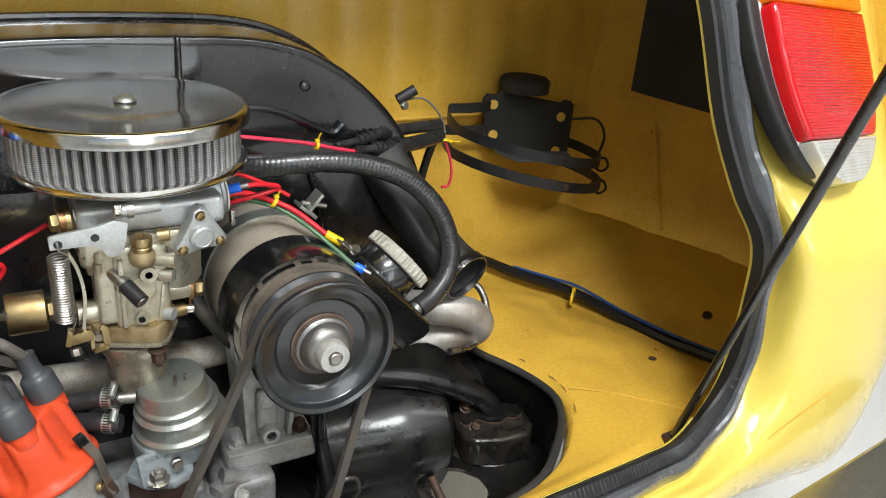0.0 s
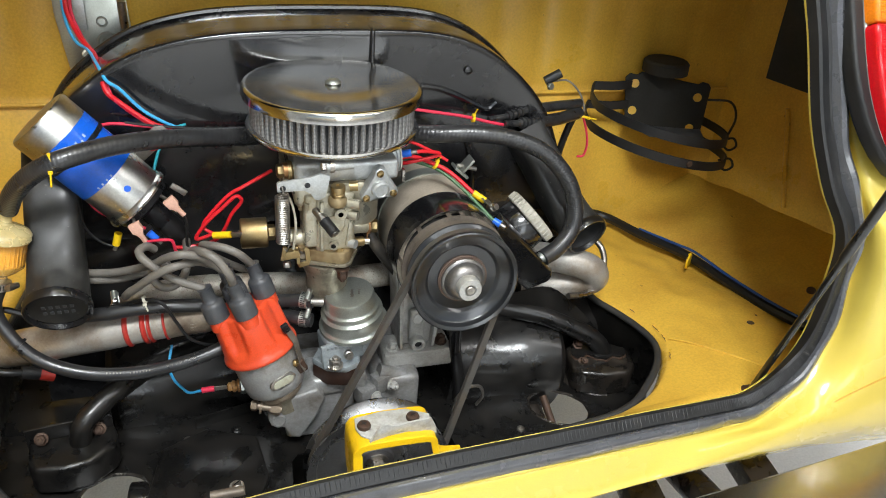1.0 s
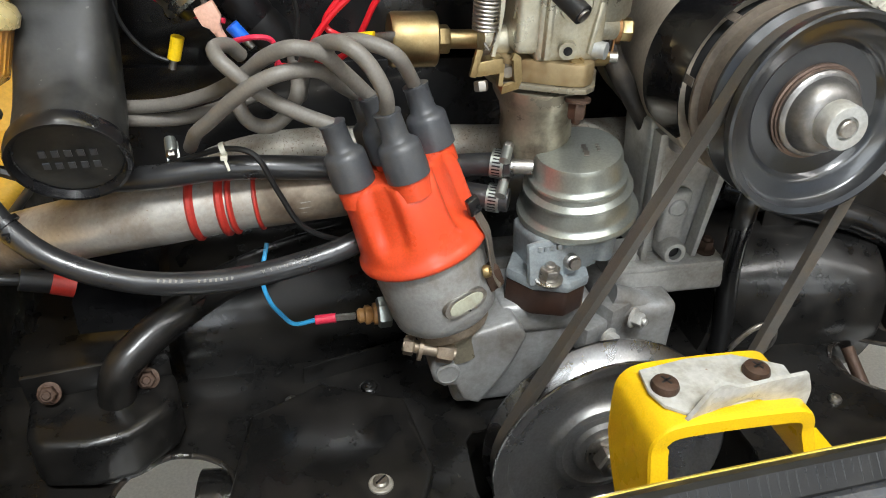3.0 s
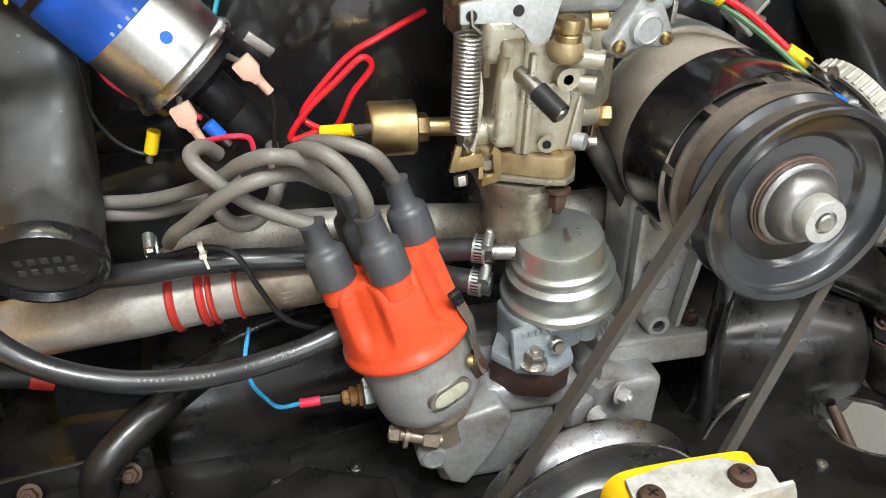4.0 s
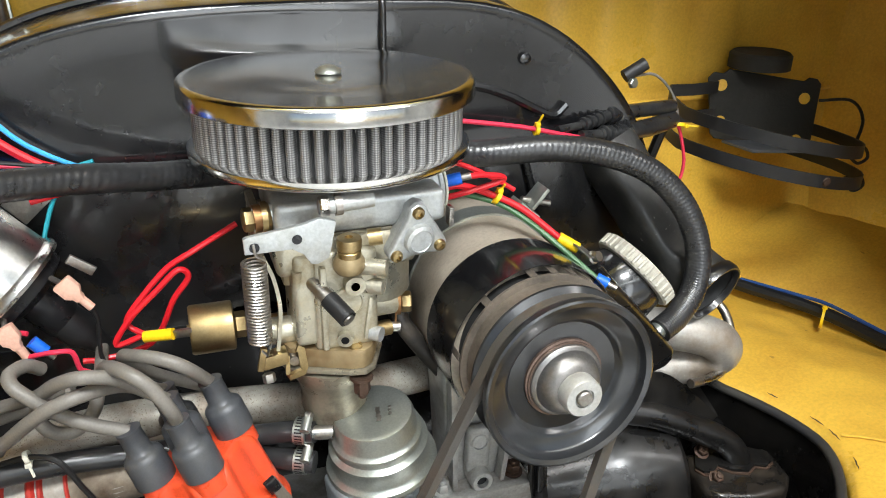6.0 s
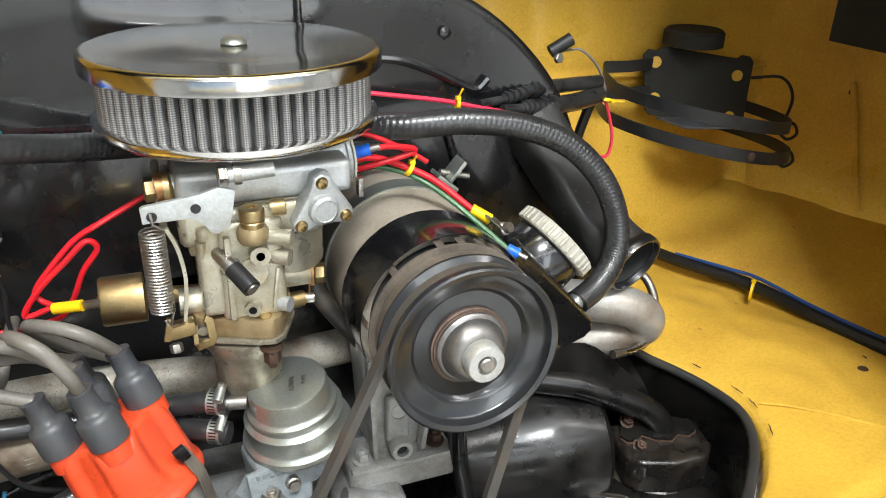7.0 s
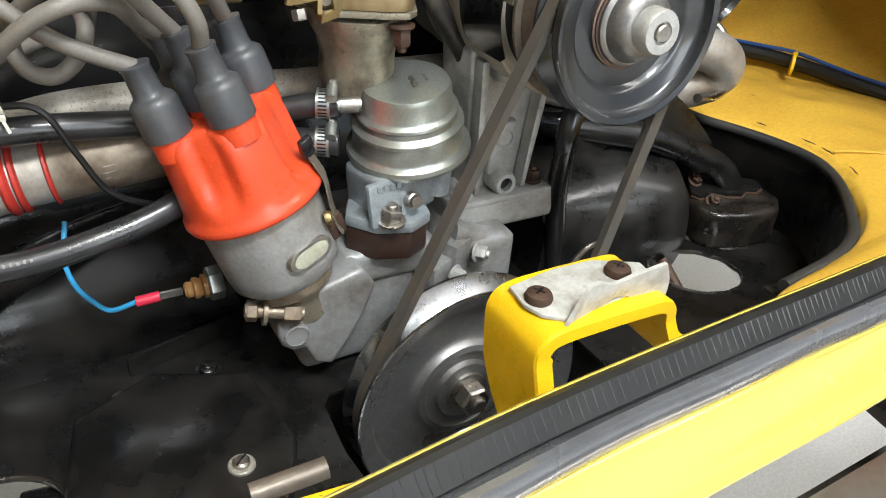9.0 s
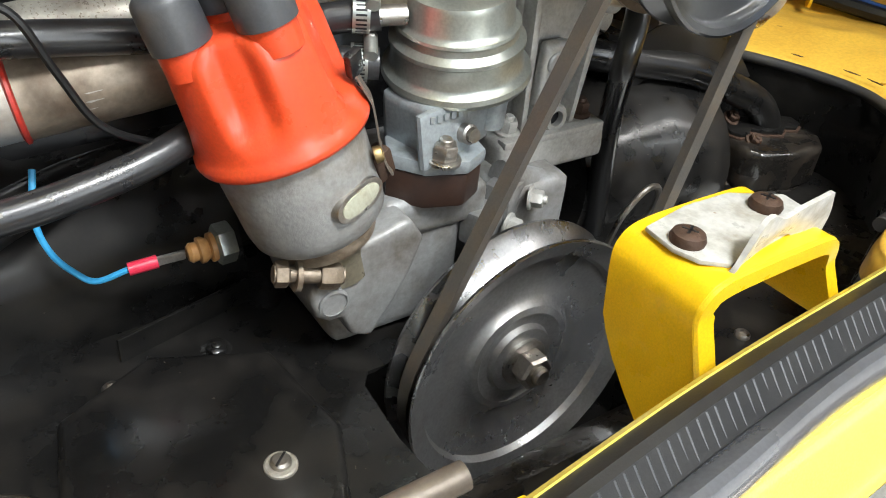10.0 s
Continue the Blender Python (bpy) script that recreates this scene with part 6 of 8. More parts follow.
for i in range(5):
    box(tuple(FP + FD * 0.0563 + Vector((0.002 + 0.001 * i, -0.012 + i * 0.006, 0.0003))), (0.006, 0.0038, 0.0006), (-6, -8, 70), 0.0001, bm=bm)
    box(tuple(FP + FD * 0.0563 + Vector((0.012 + 0.001 * i, -0.010 + i * 0.0045, 0.0018))), (0.0025, 0.0028, 0.0006), (-6, -8, 70), 0.0001, bm=bm)
part("stamped_marks", bm, STEEL, fp, "faint stamped marks")
part("inlet", rod((-0.165, 0.098, 0.668), (-0.186, 0.104, 0.667), 0.0062), STEEL, fp)

# ---- distributor ----
dis = thing("distributor", "distributor with an orange cap on a grey cast body", "distributor", (-0.222, 0.081, 0.528))
DD = Vector((-0.308, 0.135, 0.942)).normalized()
DO = Vector((-0.2254, 0.0654, 0.5339))
part("shank", lathe(DO, DD, [(0.018, -0.012), (0.022, 0.012), (0.028, 0.028)], 30), DIRTY, dis)
BOWL = mat("stained_dull_casting", (0.37, 0.37, 0.36), 0.42, 0.5, col2=(0.20, 0.17, 0.13), scale=30, amount=0.8, fine=350, bump=0.3, bump_scale=420, rough_var=0.2)
part("bowl", lathe(DO, DD, [(0.022, 0.026), (0.036, 0.028), (0.0405, 0.033), (0.0420, 0.042), (0.0434, 0.092), (0.042, 0.098)], 60), BOWL, dis, "dull cast bowl")
du, dv = basis(DD)[:2]
TOW = [(-0.0300, -0.0120, -0.0081), (0.0045, -0.0322, 0.0061), (0.0308, 0.0085, 0.0089), (-0.0045, 0.0322, -0.0061), (0.0, 0.0, 0.0)]
tow_dir = [(Vector(o) - DD * Vector(o).dot(DD)).normalized() for o in TOW[:4]]
bm = bmesh.new()
rings, NS = [], 144
for r, h, k in ((0.0455, 0.0945, 0), (0.0480, 0.0952, 0), (0.0488, 0.0975, 0), (0.0484, 0.1005, 0), (0.0468, 0.1030, 0), (0.0458, 0.1060, 0.0), (0.0453, 0.1120, 0.12), (0.0449, 0.1180, 0.55), (0.0445, 0.1250, 0.9), (0.0438, 0.1400, 1.0),
                (0.0430, 0.1560, 1.0), (0.0420, 0.1650, 0.95), (0.0400, 0.1710, 0.8), (0.0360, 0.1755, 0.4), (0.0280, 0.1775, 0.0), (0.0120, 0.1780, 0.0)):
    ring = []
    for i in range(NS):
        a = 2 * math.pi * i / NS
        e = du * math.cos(a) + dv * math.sin(a)
        near = min(math.degrees(math.acos(max(-1, min(1, e.dot(q))))) for q in tow_dir)
        f = min(1.0, max(0.0, (near - 17 - 8 * (1 - k)) / 14))
        f = f * f * (3 - 2 * f)
        hh = h if h < 0.106 else 0.106 + (h - 0.106) * 0.82
        ring.append(bm.verts.new(DO + DD * (hh - 0.006) + e * (r + 0.0012 - 0.0085 * k * f)))
    rings.append(ring)
for a, b in zip(rings, rings[1:]):
    for i in range(NS):
        j = (i + 1) % NS
        bm.faces.new((a[i], a[j], b[j], b[i]))
bm.faces.new(rings[0])
bm.faces.new(rings[-1])
cap = part("cap", bm, ORANGE, dis, "orange plastic cap with shallow pockets", sharp=70)
tow_tops = []
for off in TOW:
    foot = DO + DD * (0.1645 if Vector(off).length > 0.01 else 0.170) + Vector(off) - DD * Vector(off).dot(DD)
    part("tower", lathe(foot, DD, [(0.0136, -0.02), (0.0134, -0.004), (0.0130, 0.006)], 32), ORANGE, cap)
    part("boot", lathe(foot, DD, [(0.0140, -0.0065), (0.0152, -0.0060), (0.0153, 0.0), (0.0150, 0.0150), (0.0143, 0.0178), (0.0122, 0.0198), (0.0110, 0.0206), (0.0098, 0.0216), (0.0092, 0.0245), (0.0088, 0.0385), (0.0094, 0.0392), (0.0094, 0.0410), (0.0058, 0.0415)], 36), BOOT, cap, "dark rubber boot", sharp=50)
    tow_tops.append(foot + DD * 0.039)
ce = Vector((0.90, -0.42, 0.35))
ce = (ce - DD * ce.dot(DD)).normalized()
cs = DD.cross(ce).normalized()
clip_line = spline([DO + DD * (h - 0.005) + ce * r for h, r in ((0.122, 0.0455), (0.114, 0.0475), (0.106, 0.0492), (0.098, 0.0508), (0.088, 0.0500), (0.074, 0.0480), (0.060, 0.0475), (0.052, 0.0490))], 6)
cbm = bmesh.new()
rg = [[cbm.verts.new(p + cs * a + ce * b) for a, b in ((-0.0065, 0.0), (-0.0065, 0.0012), (0.0065, 0.0012), (0.0065, 0.0))] for p in clip_line]
for a, b in zip(rg, rg[1:]):
    for k in range(4):
        cbm.faces.new((a[k], a[(k + 1) % 4], b[(k + 1) % 4], b[k]))
cbm.faces.new(rg[0])
cbm.faces.new(rg[-1])
part("spring_clip", cbm, FRONTB, dis, "dark spring clip over the cap's rim")
part("clip_hook", box(tuple(DO + DD * 0.118 + ce * 0.0490 - cs * 0.006), (0.010, 0.005, 0.016), (10, -24, 20), 0.0015), BAKELITE, dis, "black clip tip")
part("clip_screw", pan_screw(DO + DD * 0.066 + ce * 0.0440 - cs * 0.012, ce, 0.0050, 0.005), BRASS, dis)
part("clip_lug", box(tuple(DO + DD * 0.054 + ce * 0.0440), (0.014, 0.012, 0.020), (0, -22, 20), 0.003), RUSTBOLT, dis)
wa = Vector((-0.231, 0.041, 0.587)) - (DO + DD * 0.0530)
wn = (wa - DD * wa.dot(DD)).normalized()
wc = DO + DD * 0.0530 + wn * 0.0425
wv = DD
wu = wv.cross(wn).normalized()
oval = [(0.0125 * math.cos(a) + (0.006 if math.cos(a) > 0 else -0.006), 0.0080 * math.sin(a)) for a in (2 * math.pi * (i + 0.5) / 24 for i in range(24))]
part("window_bezel", prism(wc - wn * 0.004, wu, wv, oval, 0.0058 if wu.cross(wv).dot(wn) > 0 else -0.0058, 0.001), STEEL, dis, "steel bezel")
part("window", prism(wc - wn * 0.003, wu, wv, [(a * 0.80, b * 0.70) for a, b in oval], 0.0055 if wu.cross(wv).dot(wn) > 0 else -0.0055, 0.0008), mat("dull_pale_plug", (0.36, 0.36, 0.28), 0.4, col2=(0.22, 0.20, 0.14), scale=90, amount=0.7), dis, "pale oval window plug")
part("clamp_bolt", rod((-0.272, 0.054, 0.5435), (-0.232, 0.044, 0.536), 0.0052), TANBOLT, dis)
part("clamp_band", lathe(DO + DD * 0.016, DD, [(0.0250, 0), (0.0300, 0.0005), (0.0308, 0.002), (0.0308, 0.0075), (0.0300, 0.009), (0.0250, 0.010)], 48), TANBOLT, dis, "oily clamp band round the shank")
part("clamp_washer", lathe((-0.2600, 0.0512, 0.5405), (0.96, -0.23, -0.16), [(0.0100, 0), (0.0100, 0.003), (0, 0.003)], 24), TANBOLT, dis)
part("clamp_nut", hexagon((-0.246, 0.048, 0.5385), (0.96, -0.23, -0.16), 0.0092, 0.013), TANBOLT, dis)
part("clamp_nut", hexagon((-0.271, 0.054, 0.5430), (0.96, -0.23, -0.16), 0.0080, 0.008), TANBOLT, dis)
# ---- ignition coil ----
coil = thing("ignition_coil", "blue-labelled aluminium ignition coil strapped to the shroud", "ignition coil", (-0.40, 0.16, 0.83))
CA, CB = Vector((-0.391, 0.198, 0.789)), Vector((-0.492, 0.205, 0.901))
cd = (CB - CA).normalized()
cl = 0.150
CA2 = CA
part("can", lathe(CA2, cd, [(0.030, 0.0), (0.0455, 0.001), (0.0465, 0.004), (0.0450, 0.008), (0.0425, 0.010), (0.0425, cl), (0.0400, cl + 0.004), (0.0, cl + 0.005)], 56), COILALU, coil, "satin aluminium can")
part("label", lathe(CA2, cd, [(0.0426, 0.052), (0.0430, 0.0525), (0.0430, 0.122), (0.0426, 0.1225)], 56, close=False), COILBLUE, coil, "blue wrap-round label")
toward = (Vector((-0.345, -0.889, 1.27)) - CA).normalized()
side_a = (toward - cd * toward.dot(cd)).normalized()
side_b = cd.cross(side_a)
PALEMARK = mat("pale_print", (0.42, 0.48, 0.60), 0.4, scale=60, amount=0.5)
for i in range(5):
    q = CA2 + cd * (0.108 - 0.004 * (i % 2)) + (side_a * math.cos(0.5 - 0.16 * i) + side_b * math.sin(0.5 - 0.16 * i)) * 0.0432
    e = (q - CA2 - cd * (q - CA2).dot(cd)).normalized()
    part("label_mark", prism(q, cd, e.cross(cd), [(-0.0024, -0.0013), (0.0024, -0.0013), (0.0024, 0.0013), (-0.0024, 0.0013)], -0.0004, 0.0), PALEMARK, coil, "small pale label mark")
for i in range(4):
    q = CA2 + cd * 0.0545 + (side_a * math.cos(0.1 - 0.17 * i) + side_b * math.sin(0.1 - 0.17 * i)) * 0.0432
    e = (q - CA2 - cd * (q - CA2).dot(cd)).normalized()
    part("label_mark", prism(q, cd, e.cross(cd), [(-0.0014, -0.0011), (0.0014, -0.0011), (0.0014, 0.0011), (-0.0014, 0.0011)], -0.0004, 0.0), PALEMARK, coil, "small pale label mark")
dot_q = CA2 + cd * 0.030 + (side_a * 0.995 + side_b * 0.1) * 0.0426
part("label_dot", lathe(dot_q, side_a, [(0.0042, 0), (0.0042, 0.0006), (0, 0.0006)], 20), COILBLUE, coil)
part("strap", lathe(CA2, cd, [(0.0431, 0.096), (0.0441, 0.096), (0.0441, 0.102), (0.0431, 0.102)], 48), BAKELITE, coil, "black cable tie round the can")
part("bracket", prism((-0.372, 0.246, 0.842), (0.75, 0.0, 0.66), (-0.66, 0.1, 0.75), [(-0.02, -0.006), (0.025, -0.006), (0.034, 0.0), (0.034, 0.012), (0.025, 0.018), (-0.02, 0.018)], 0.003, 0.001), STEEL, coil, "pale steel mounting bracket")
part("cap", lathe(CA2, -cd, [(0.040, -0.001), (0.038, 0.008), (0.022, 0.014), (0.0165, 0.016), (0.0160, 0.042), (0.014, 0.045)], 40), BAKELITE, coil, "black bakelite coil cap")
part("lead_boot", lathe(CA2, -cd, [(0.0150, 0.036), (0.0155, 0.060), (0.012, 0.066), (0.0075, 0.082), (0.006, 0.084)], 30), RUBBER, coil, "black tapered lead boot")
for a_, b_, c_ in (((-0.362, 0.172, 0.806), (-0.352, 0.160, 0.804), (-0.337, 0.158, 0.785)), ((-0.398, 0.165, 0.784), (-0.396, 0.150, 0.777), (-0.386, 0.148, 0.756))):
    a_, b_, c_ = Vector(a_), Vector(b_), Vector(c_)
    part("terminal", rod(a_, b_, 0.0022, 8), STEEL, coil)
    d = (c_ - b_).normalized()
    n = Vector((0, -1, 0))
    side = d.cross(n).normalized()
    up_ = side.cross(d)
    part("connector", prism(b_ - d * 0.004 - side.cross(d) * 0.0035, d, side, [(0.0, -0.0075), (0.012, -0.0075), (0.016, -0.004), (0.020, -0.0035), (0.020, 0.0035), (0.016, 0.004), (0.012, 0.0075), (0.0, 0.0075)], -0.0075 if d.cross(side).dot(up_) < 0 else 0.0075, 0.0016), PPLASTIC, coil, "pale pink nylon connector")
    part("crimp", rod(b_ + d * 0.015, c_ + d * 0.002, 0.0034), PPLASTIC, coil)
part("spare_terminal", box((-0.340, 0.175, 0.8125), (0.022, 0.003, 0.008), (0, 38, 0), 0.001), STEEL, coil)

# ---- fuel filter ----
MILKY = mat("milky_yellowed_plastic", (0.78, 0.64, 0.30), 0.25, col2=(0.70, 0.54, 0.22), scale=50, amount=0.5, trans=0.35, coat=0.3)
ff = thing("fuel_filter", "clear plastic inline fuel filter with an amber paper element", "fuel filter", (-0.55, 0.14, 0.74))
FA, FB = Vector((-0.556, 0.135, 0.716)), Vector((-0.536, 0.150, 0.812))
fdv = (FB - FA).normalized()
shell = part("shell", lathe(FA, fdv, [(0.0065, 0.0), (0.0065, 0.012), (0.018, 0.020), (0.0245, 0.026), (0.0270, 0.060), (0.0295, 0.062), (0.0300, 0.068), (0.0270, 0.072), (0.020, 0.076), (0.0070, 0.080), (0.0065, 0.096)], 48), CLEARP, ff, "clear yellowed shell", sharp=50)
shell.visible_shadow = False
part("top_cap", lathe(FA, fdv, [(0.0272, 0.0600), (0.0300, 0.0610), (0.0306, 0.0680), (0.0276, 0.0730), (0.0205, 0.0770), (0.0080, 0.0805), (0.0072, 0.096)], 44), MILKY, ff, "milky yellowed end cap")
part("element", lathe(FA, fdv, [(0.0205, 0.030), (0.0220, 0.060)], 40), FUELPAPER, ff, "amber pleated element")
pb = bmesh.new()
fu, fv = basis(fdv)[:2]
for i in range(28):
    a = 2 * math.pi * i / 28
    e = fu * math.cos(a) + fv * math.sin(a)
    rod(FA + fdv * 0.031 + e * 0.0208, FA + fdv * 0.059 + e * 0.0224, 0.0012, 5, pb)
part("paper_pleats", pb, FUELPAPER, ff)
hose_clamp(FA + fdv * 0.000, fdv, 0.0105, 0.010, ff, (0.8, -0.5, 0.0), STEEL)
hose_clamp(FB + fdv * 0.006, fdv, 0.0115, 0.010, ff, (-0.8, -0.5, 0.0), STEEL)

# ---- heater pipes ----
hpL = thing("heater_pipe", "silver heater pipe with red silicone sealing rings", "pipe", (-0.45, 0.14, 0.62), "heater pipes")
line = [(-0.590, 0.200, 0.575), (-0.560, 0.178, 0.592), (-0.520, 0.158, 0.610), (-0.470, 0.145, 0.624), (-0.420, 0.138, 0.633), (-0.370, 0.133, 0.640), (-0.320, 0.130, 0.646), (-0.27, 0.135, 0.65)]
line = [(x, y + 0.012, z - 0.010) for x, y, z in line]
part("pipe", tube(line, 0.0215, 30, scale=lambda f: 1.16 if f < 0.5 else 1.16 - 0.14 * min(1, (f - 0.5) * 6)), HEATPIPE, hpL)
part("stained_end", tube([(-0.372, 0.1452, 0.6297), (-0.345, 0.1434, 0.6333), (-0.308, 0.1424, 0.6370), (-0.270, 0.1470, 0.6402)], 0.0226, 30), STAINPIPE, hpL, "brown heat-stained end of the pipe")
for x, r, w in ((-0.424, 0.0238, 0.007), (-0.402, 0.0232, 0.007), (-0.394, 0.0228, 0.005), (-0.374, 0.0222, 0.004)):
    z = 0.623 + (x + 0.42) * 0.14
    y = 0.150 - (x + 0.42) * 0.10
    part("sealing_ring", lathe((x, y, z), (1, -0.1, 0.14), [(r, 0), (r + 0.0022, w * 0.3), (r + 0.0022, w * 0.7), (r, w)], 36), SILICONE, hpL, "red silicone ring")
hpR = thing("heater_pipe", "stained silver heater pipe bent round beside the shroud", "pipe", (0.27, 0.15, 0.63), "heater pipes")
part("pipe", tube([(0.150, 0.200, 0.655), (0.205, 0.182, 0.655), (0.248, 0.164, 0.650), (0.272, 0.156, 0.640), (0.282, 0.160, 0.622), (0.270, 0.172, 0.606), (0.235, 0.185, 0.598), (0.17, 0.20, 0.595)], 0.0225, 28), HEATPIPE, hpR)
part("thin_pipe", tube([(0.290, 0.21, 0.672), (0.306, 0.195, 0.655), (0.303, 0.172, 0.637), (0.288, 0.152, 0.612), (0.262, 0.142, 0.604), (0.225, 0.132, 0.610)], 0.005, 12), STEEL, hpR, "thin grey pipe")

# ---- hoses ----
def wrapped(points, r, seg=22, steps=56):
    """A hose whose outside shows the spiral of its cloth wrap."""
    line = spline(points, steps)
    bm = sweep(line, ring_section(r, seg))
    bm.verts.ensure_lookup_table()
    for i, p in enumerate(line):
        for k in range(seg):
            v = bm.verts[i * seg + k]
            v.co = p + (v.co - p) * (1 + 0.012 * math.sin(2 * math.pi * (i / 5.0 + k / seg * 2)))
    return bm


bh = thing("breather_hose", "thick black breather hose looping to the oil filler", "hose", (0.2, 0.14, 0.70))
part("hose", wrapped([(-0.10, 0.262, 0.850), (-0.05, 0.235, 0.856), (0.006, 0.205, 0.862), (0.066, 0.190, 0.866), (0.121, 0.180, 0.859), (0.167, 0.169, 0.840), (0.200, 0.156, 0.806), (0.216, 0.145, 0.764), (0.210, 0.134, 0.727), (0.186, 0.122, 0.706), (0.160, 0.113, 0.697)], 0.0125), HOSE, bh, "hose with a fine spiral wrap")
lh = thing("fuel_hose", "black ribbed fuel hose crossing to the fuel filter", "hose", (-0.5, 0.12, 0.86))
part("hose", wrapped([(-0.15, 0.255, 0.850), (-0.222, 0.238, 0.856), (-0.275, 0.218, 0.864), (-0.345, 0.180, 0.880), (-0.406, 0.140, 0.890), (-0.458, 0.112, 0.887), (-0.492, 0.115, 0.870), (-0.518, 0.130, 0.842), (-0.533, 0.148, 0.812)], 0.0118), HOSE, lh)
fh = thing("fuel_hose", "black lettered fuel hose sagging below the filter", "hose", (-0.45, 0.09, 0.60))
part("hose", tube([(-0.557, 0.134, 0.716), (-0.567, 0.130, 0.692), (-0.564, 0.124, 0.668), (-0.544, 0.110, 0.637), (-0.513, 0.100, 0.613), (-0.463, 0.090, 0.598), (-0.406, 0.085, 0.596), (-0.352, 0.085, 0.604), (-0.305, 0.092, 0.615), (-0.25, 0.115, 0.632), (-0.21, 0.14, 0.645)], 0.0088, 16), HOSE, fh)
lt = bmesh.new()
fl = spline([(-0.463, 0.090, 0.598), (-0.406, 0.085, 0.596), (-0.352, 0.085, 0.604), (-0.305, 0.092, 0.615)], 14)
for i in range(4, len(fl) - 4):
    if i % 9 in (0, 1) or 20 <= i <= 32:
        continue
    t = (fl[i + 1] - fl[i - 1]).normalized()
    up = Vector((0, -0.75, 0.65))
    up = (up - t * up.dot(t)).normalized()
    merge(lt, prism(fl[i] + up * 0.0088, t, up.cross(t), [(-0.0009, -0.0012), (0.0009 * (1 - i % 3 * 0.3), -0.0012), (0.0009, 0.0013 - 0.0006 * (i % 2)), (-0.0009, 0.0013)], -0.0003, 0.0))
tagged(part("printed_marks", lt, GREYLEAD, fh, "small pale printed marks"), kind="stuff")
tl_ = spline([(-0.463, 0.090, 0.598), (-0.406, 0.085, 0.596), (-0.352, 0.085, 0.604), (-0.305, 0.092, 0.615)], 60)
words, at = bmesh.new(), 0.0
run_ = [0.0]
for p, q in zip(tl_, tl_[1:]):
    run_.append(run_[-1] + (q - p).length)
for k, ch in enumerate("MADE IN U.S.A."):
    if ch == " ":
        continue
    want = 0.128 - k * 0.0029
    i = min(range(1, len(run_) - 1), key=lambda j: abs(run_[j] - want))
    t = (tl_[i + 1] - tl_[i - 1]).normalized()
    up = Vector((0, -0.75, 0.65))
    up = (up - t * up.dot(t)).normalized()
    merge(words, lettering(ch, tl_[i] + up * 0.0088 + up.cross(t) * 0.0016, -t, -up.cross(t), 0.0040, 0.0003))
part("printed_words", words, GREYLEAD, fh, "pale printed words MADE IN U.S.A.")
ph = thing("fuel_hose", "black fuel hose clamped to the fuel pump", "hose", (-0.25, 0.14, 0.66))
part("hose", tube([(-0.180, 0.102, 0.668), (-0.198, 0.113, 0.665), (-0.230, 0.124, 0.660), (-0.295, 0.126, 0.661), (-0.365, 0.126, 0.667), (-0.407, 0.127, 0.667), (-0.443, 0.130, 0.662), (-0.490, 0.145, 0.655), (-0.53, 0.175, 0.65)], 0.0092, 16), HOSE, ph)
hose_clamp((-0.190, 0.107, 0.668), (-0.85, 0.45, 0.0), 0.0102, 0.010, ph, (0.2, -0.6, 0.8), ZINC)
hose_clamp((-0.192, 0.104, 0.640), (-0.85, 0.45, 0.0), 0.0102, 0.010, ph, (0.2, -0.6, 0.8), ZINC)
part("lower_hose", tube([(-0.182, 0.098, 0.640), (-0.205, 0.110, 0.640), (-0.24, 0.135, 0.636), (-0.30, 0.16, 0.63)], 0.0095, 16), HOSE, ph)
hose_clamp((-0.432, 0.150, 0.668), (0.9, 0.1, 0.0), 0.0105, 0.009, ph, (0.0, -0.5, 0.9), ZINC)

# ---- ignition leads ----
def lead(label, points, r=0.0052):
    ob = part("ignition_lead", tube(points, r, 12), GREYLEAD)
    return tagged(ob, label, "ignition lead", "ignition leads")


T_ = tow_tops
lead("grey ignition lead from the distributor curling under the coil", [tuple(T_[0]), (-0.3463, 0.085, 0.7289), (-0.3653, 0.090, 0.7399), (-0.3808, 0.095, 0.7527), (-0.389, 0.100, 0.7603), (-0.3906, 0.110, 0.7634), (-0.3827, 0.125, 0.7601), (-0.3751, 0.135, 0.7496)])
lead("grey ignition lead from the distributor running to the shroud", [tuple(T_[4]), (-0.3114, 0.082, 0.7560), (-0.324, 0.074, 0.7696), (-0.3431, 0.072, 0.7742), (-0.3598, 0.085, 0.7637), (-0.375, 0.105, 0.7452), (-0.3998, 0.140, 0.7204), (-0.432, 0.160, 0.7057), (-0.4727, 0.180, 0.6977), (-0.52, 0.21, 0.69)])
lead("grey ignition lead from the distributor dropping to the pipe", [tuple(T_[3]), (-0.309, 0.112, 0.7340), (-0.3237, 0.090, 0.7520), (-0.3443, 0.075, 0.7581), (-0.3644, 0.075, 0.7516), (-0.3828, 0.085, 0.7355), (-0.3992, 0.100, 0.7158), (-0.4098, 0.112, 0.7027), (-0.418, 0.14, 0.68)])
lead("grey ignition lead from the distributor arching back", [tuple(T_[1]), (-0.2872, 0.050, 0.7516), (-0.2979, 0.052, 0.7707), (-0.3113, 0.060, 0.7798), (-0.324, 0.085, 0.7714), (-0.3318, 0.120, 0.7483), (-0.334, 0.18, 0.70)])
lead("grey ignition lead from the distributor arching back", [tuple(T_[2]), (-0.273, 0.082, 0.7623), (-0.2883, 0.085, 0.7706), (-0.3042, 0.095, 0.7706), (-0.3166, 0.120, 0.7572), (-0.300, 0.160, 0.715), (-0.262, 0.200, 0.668)])
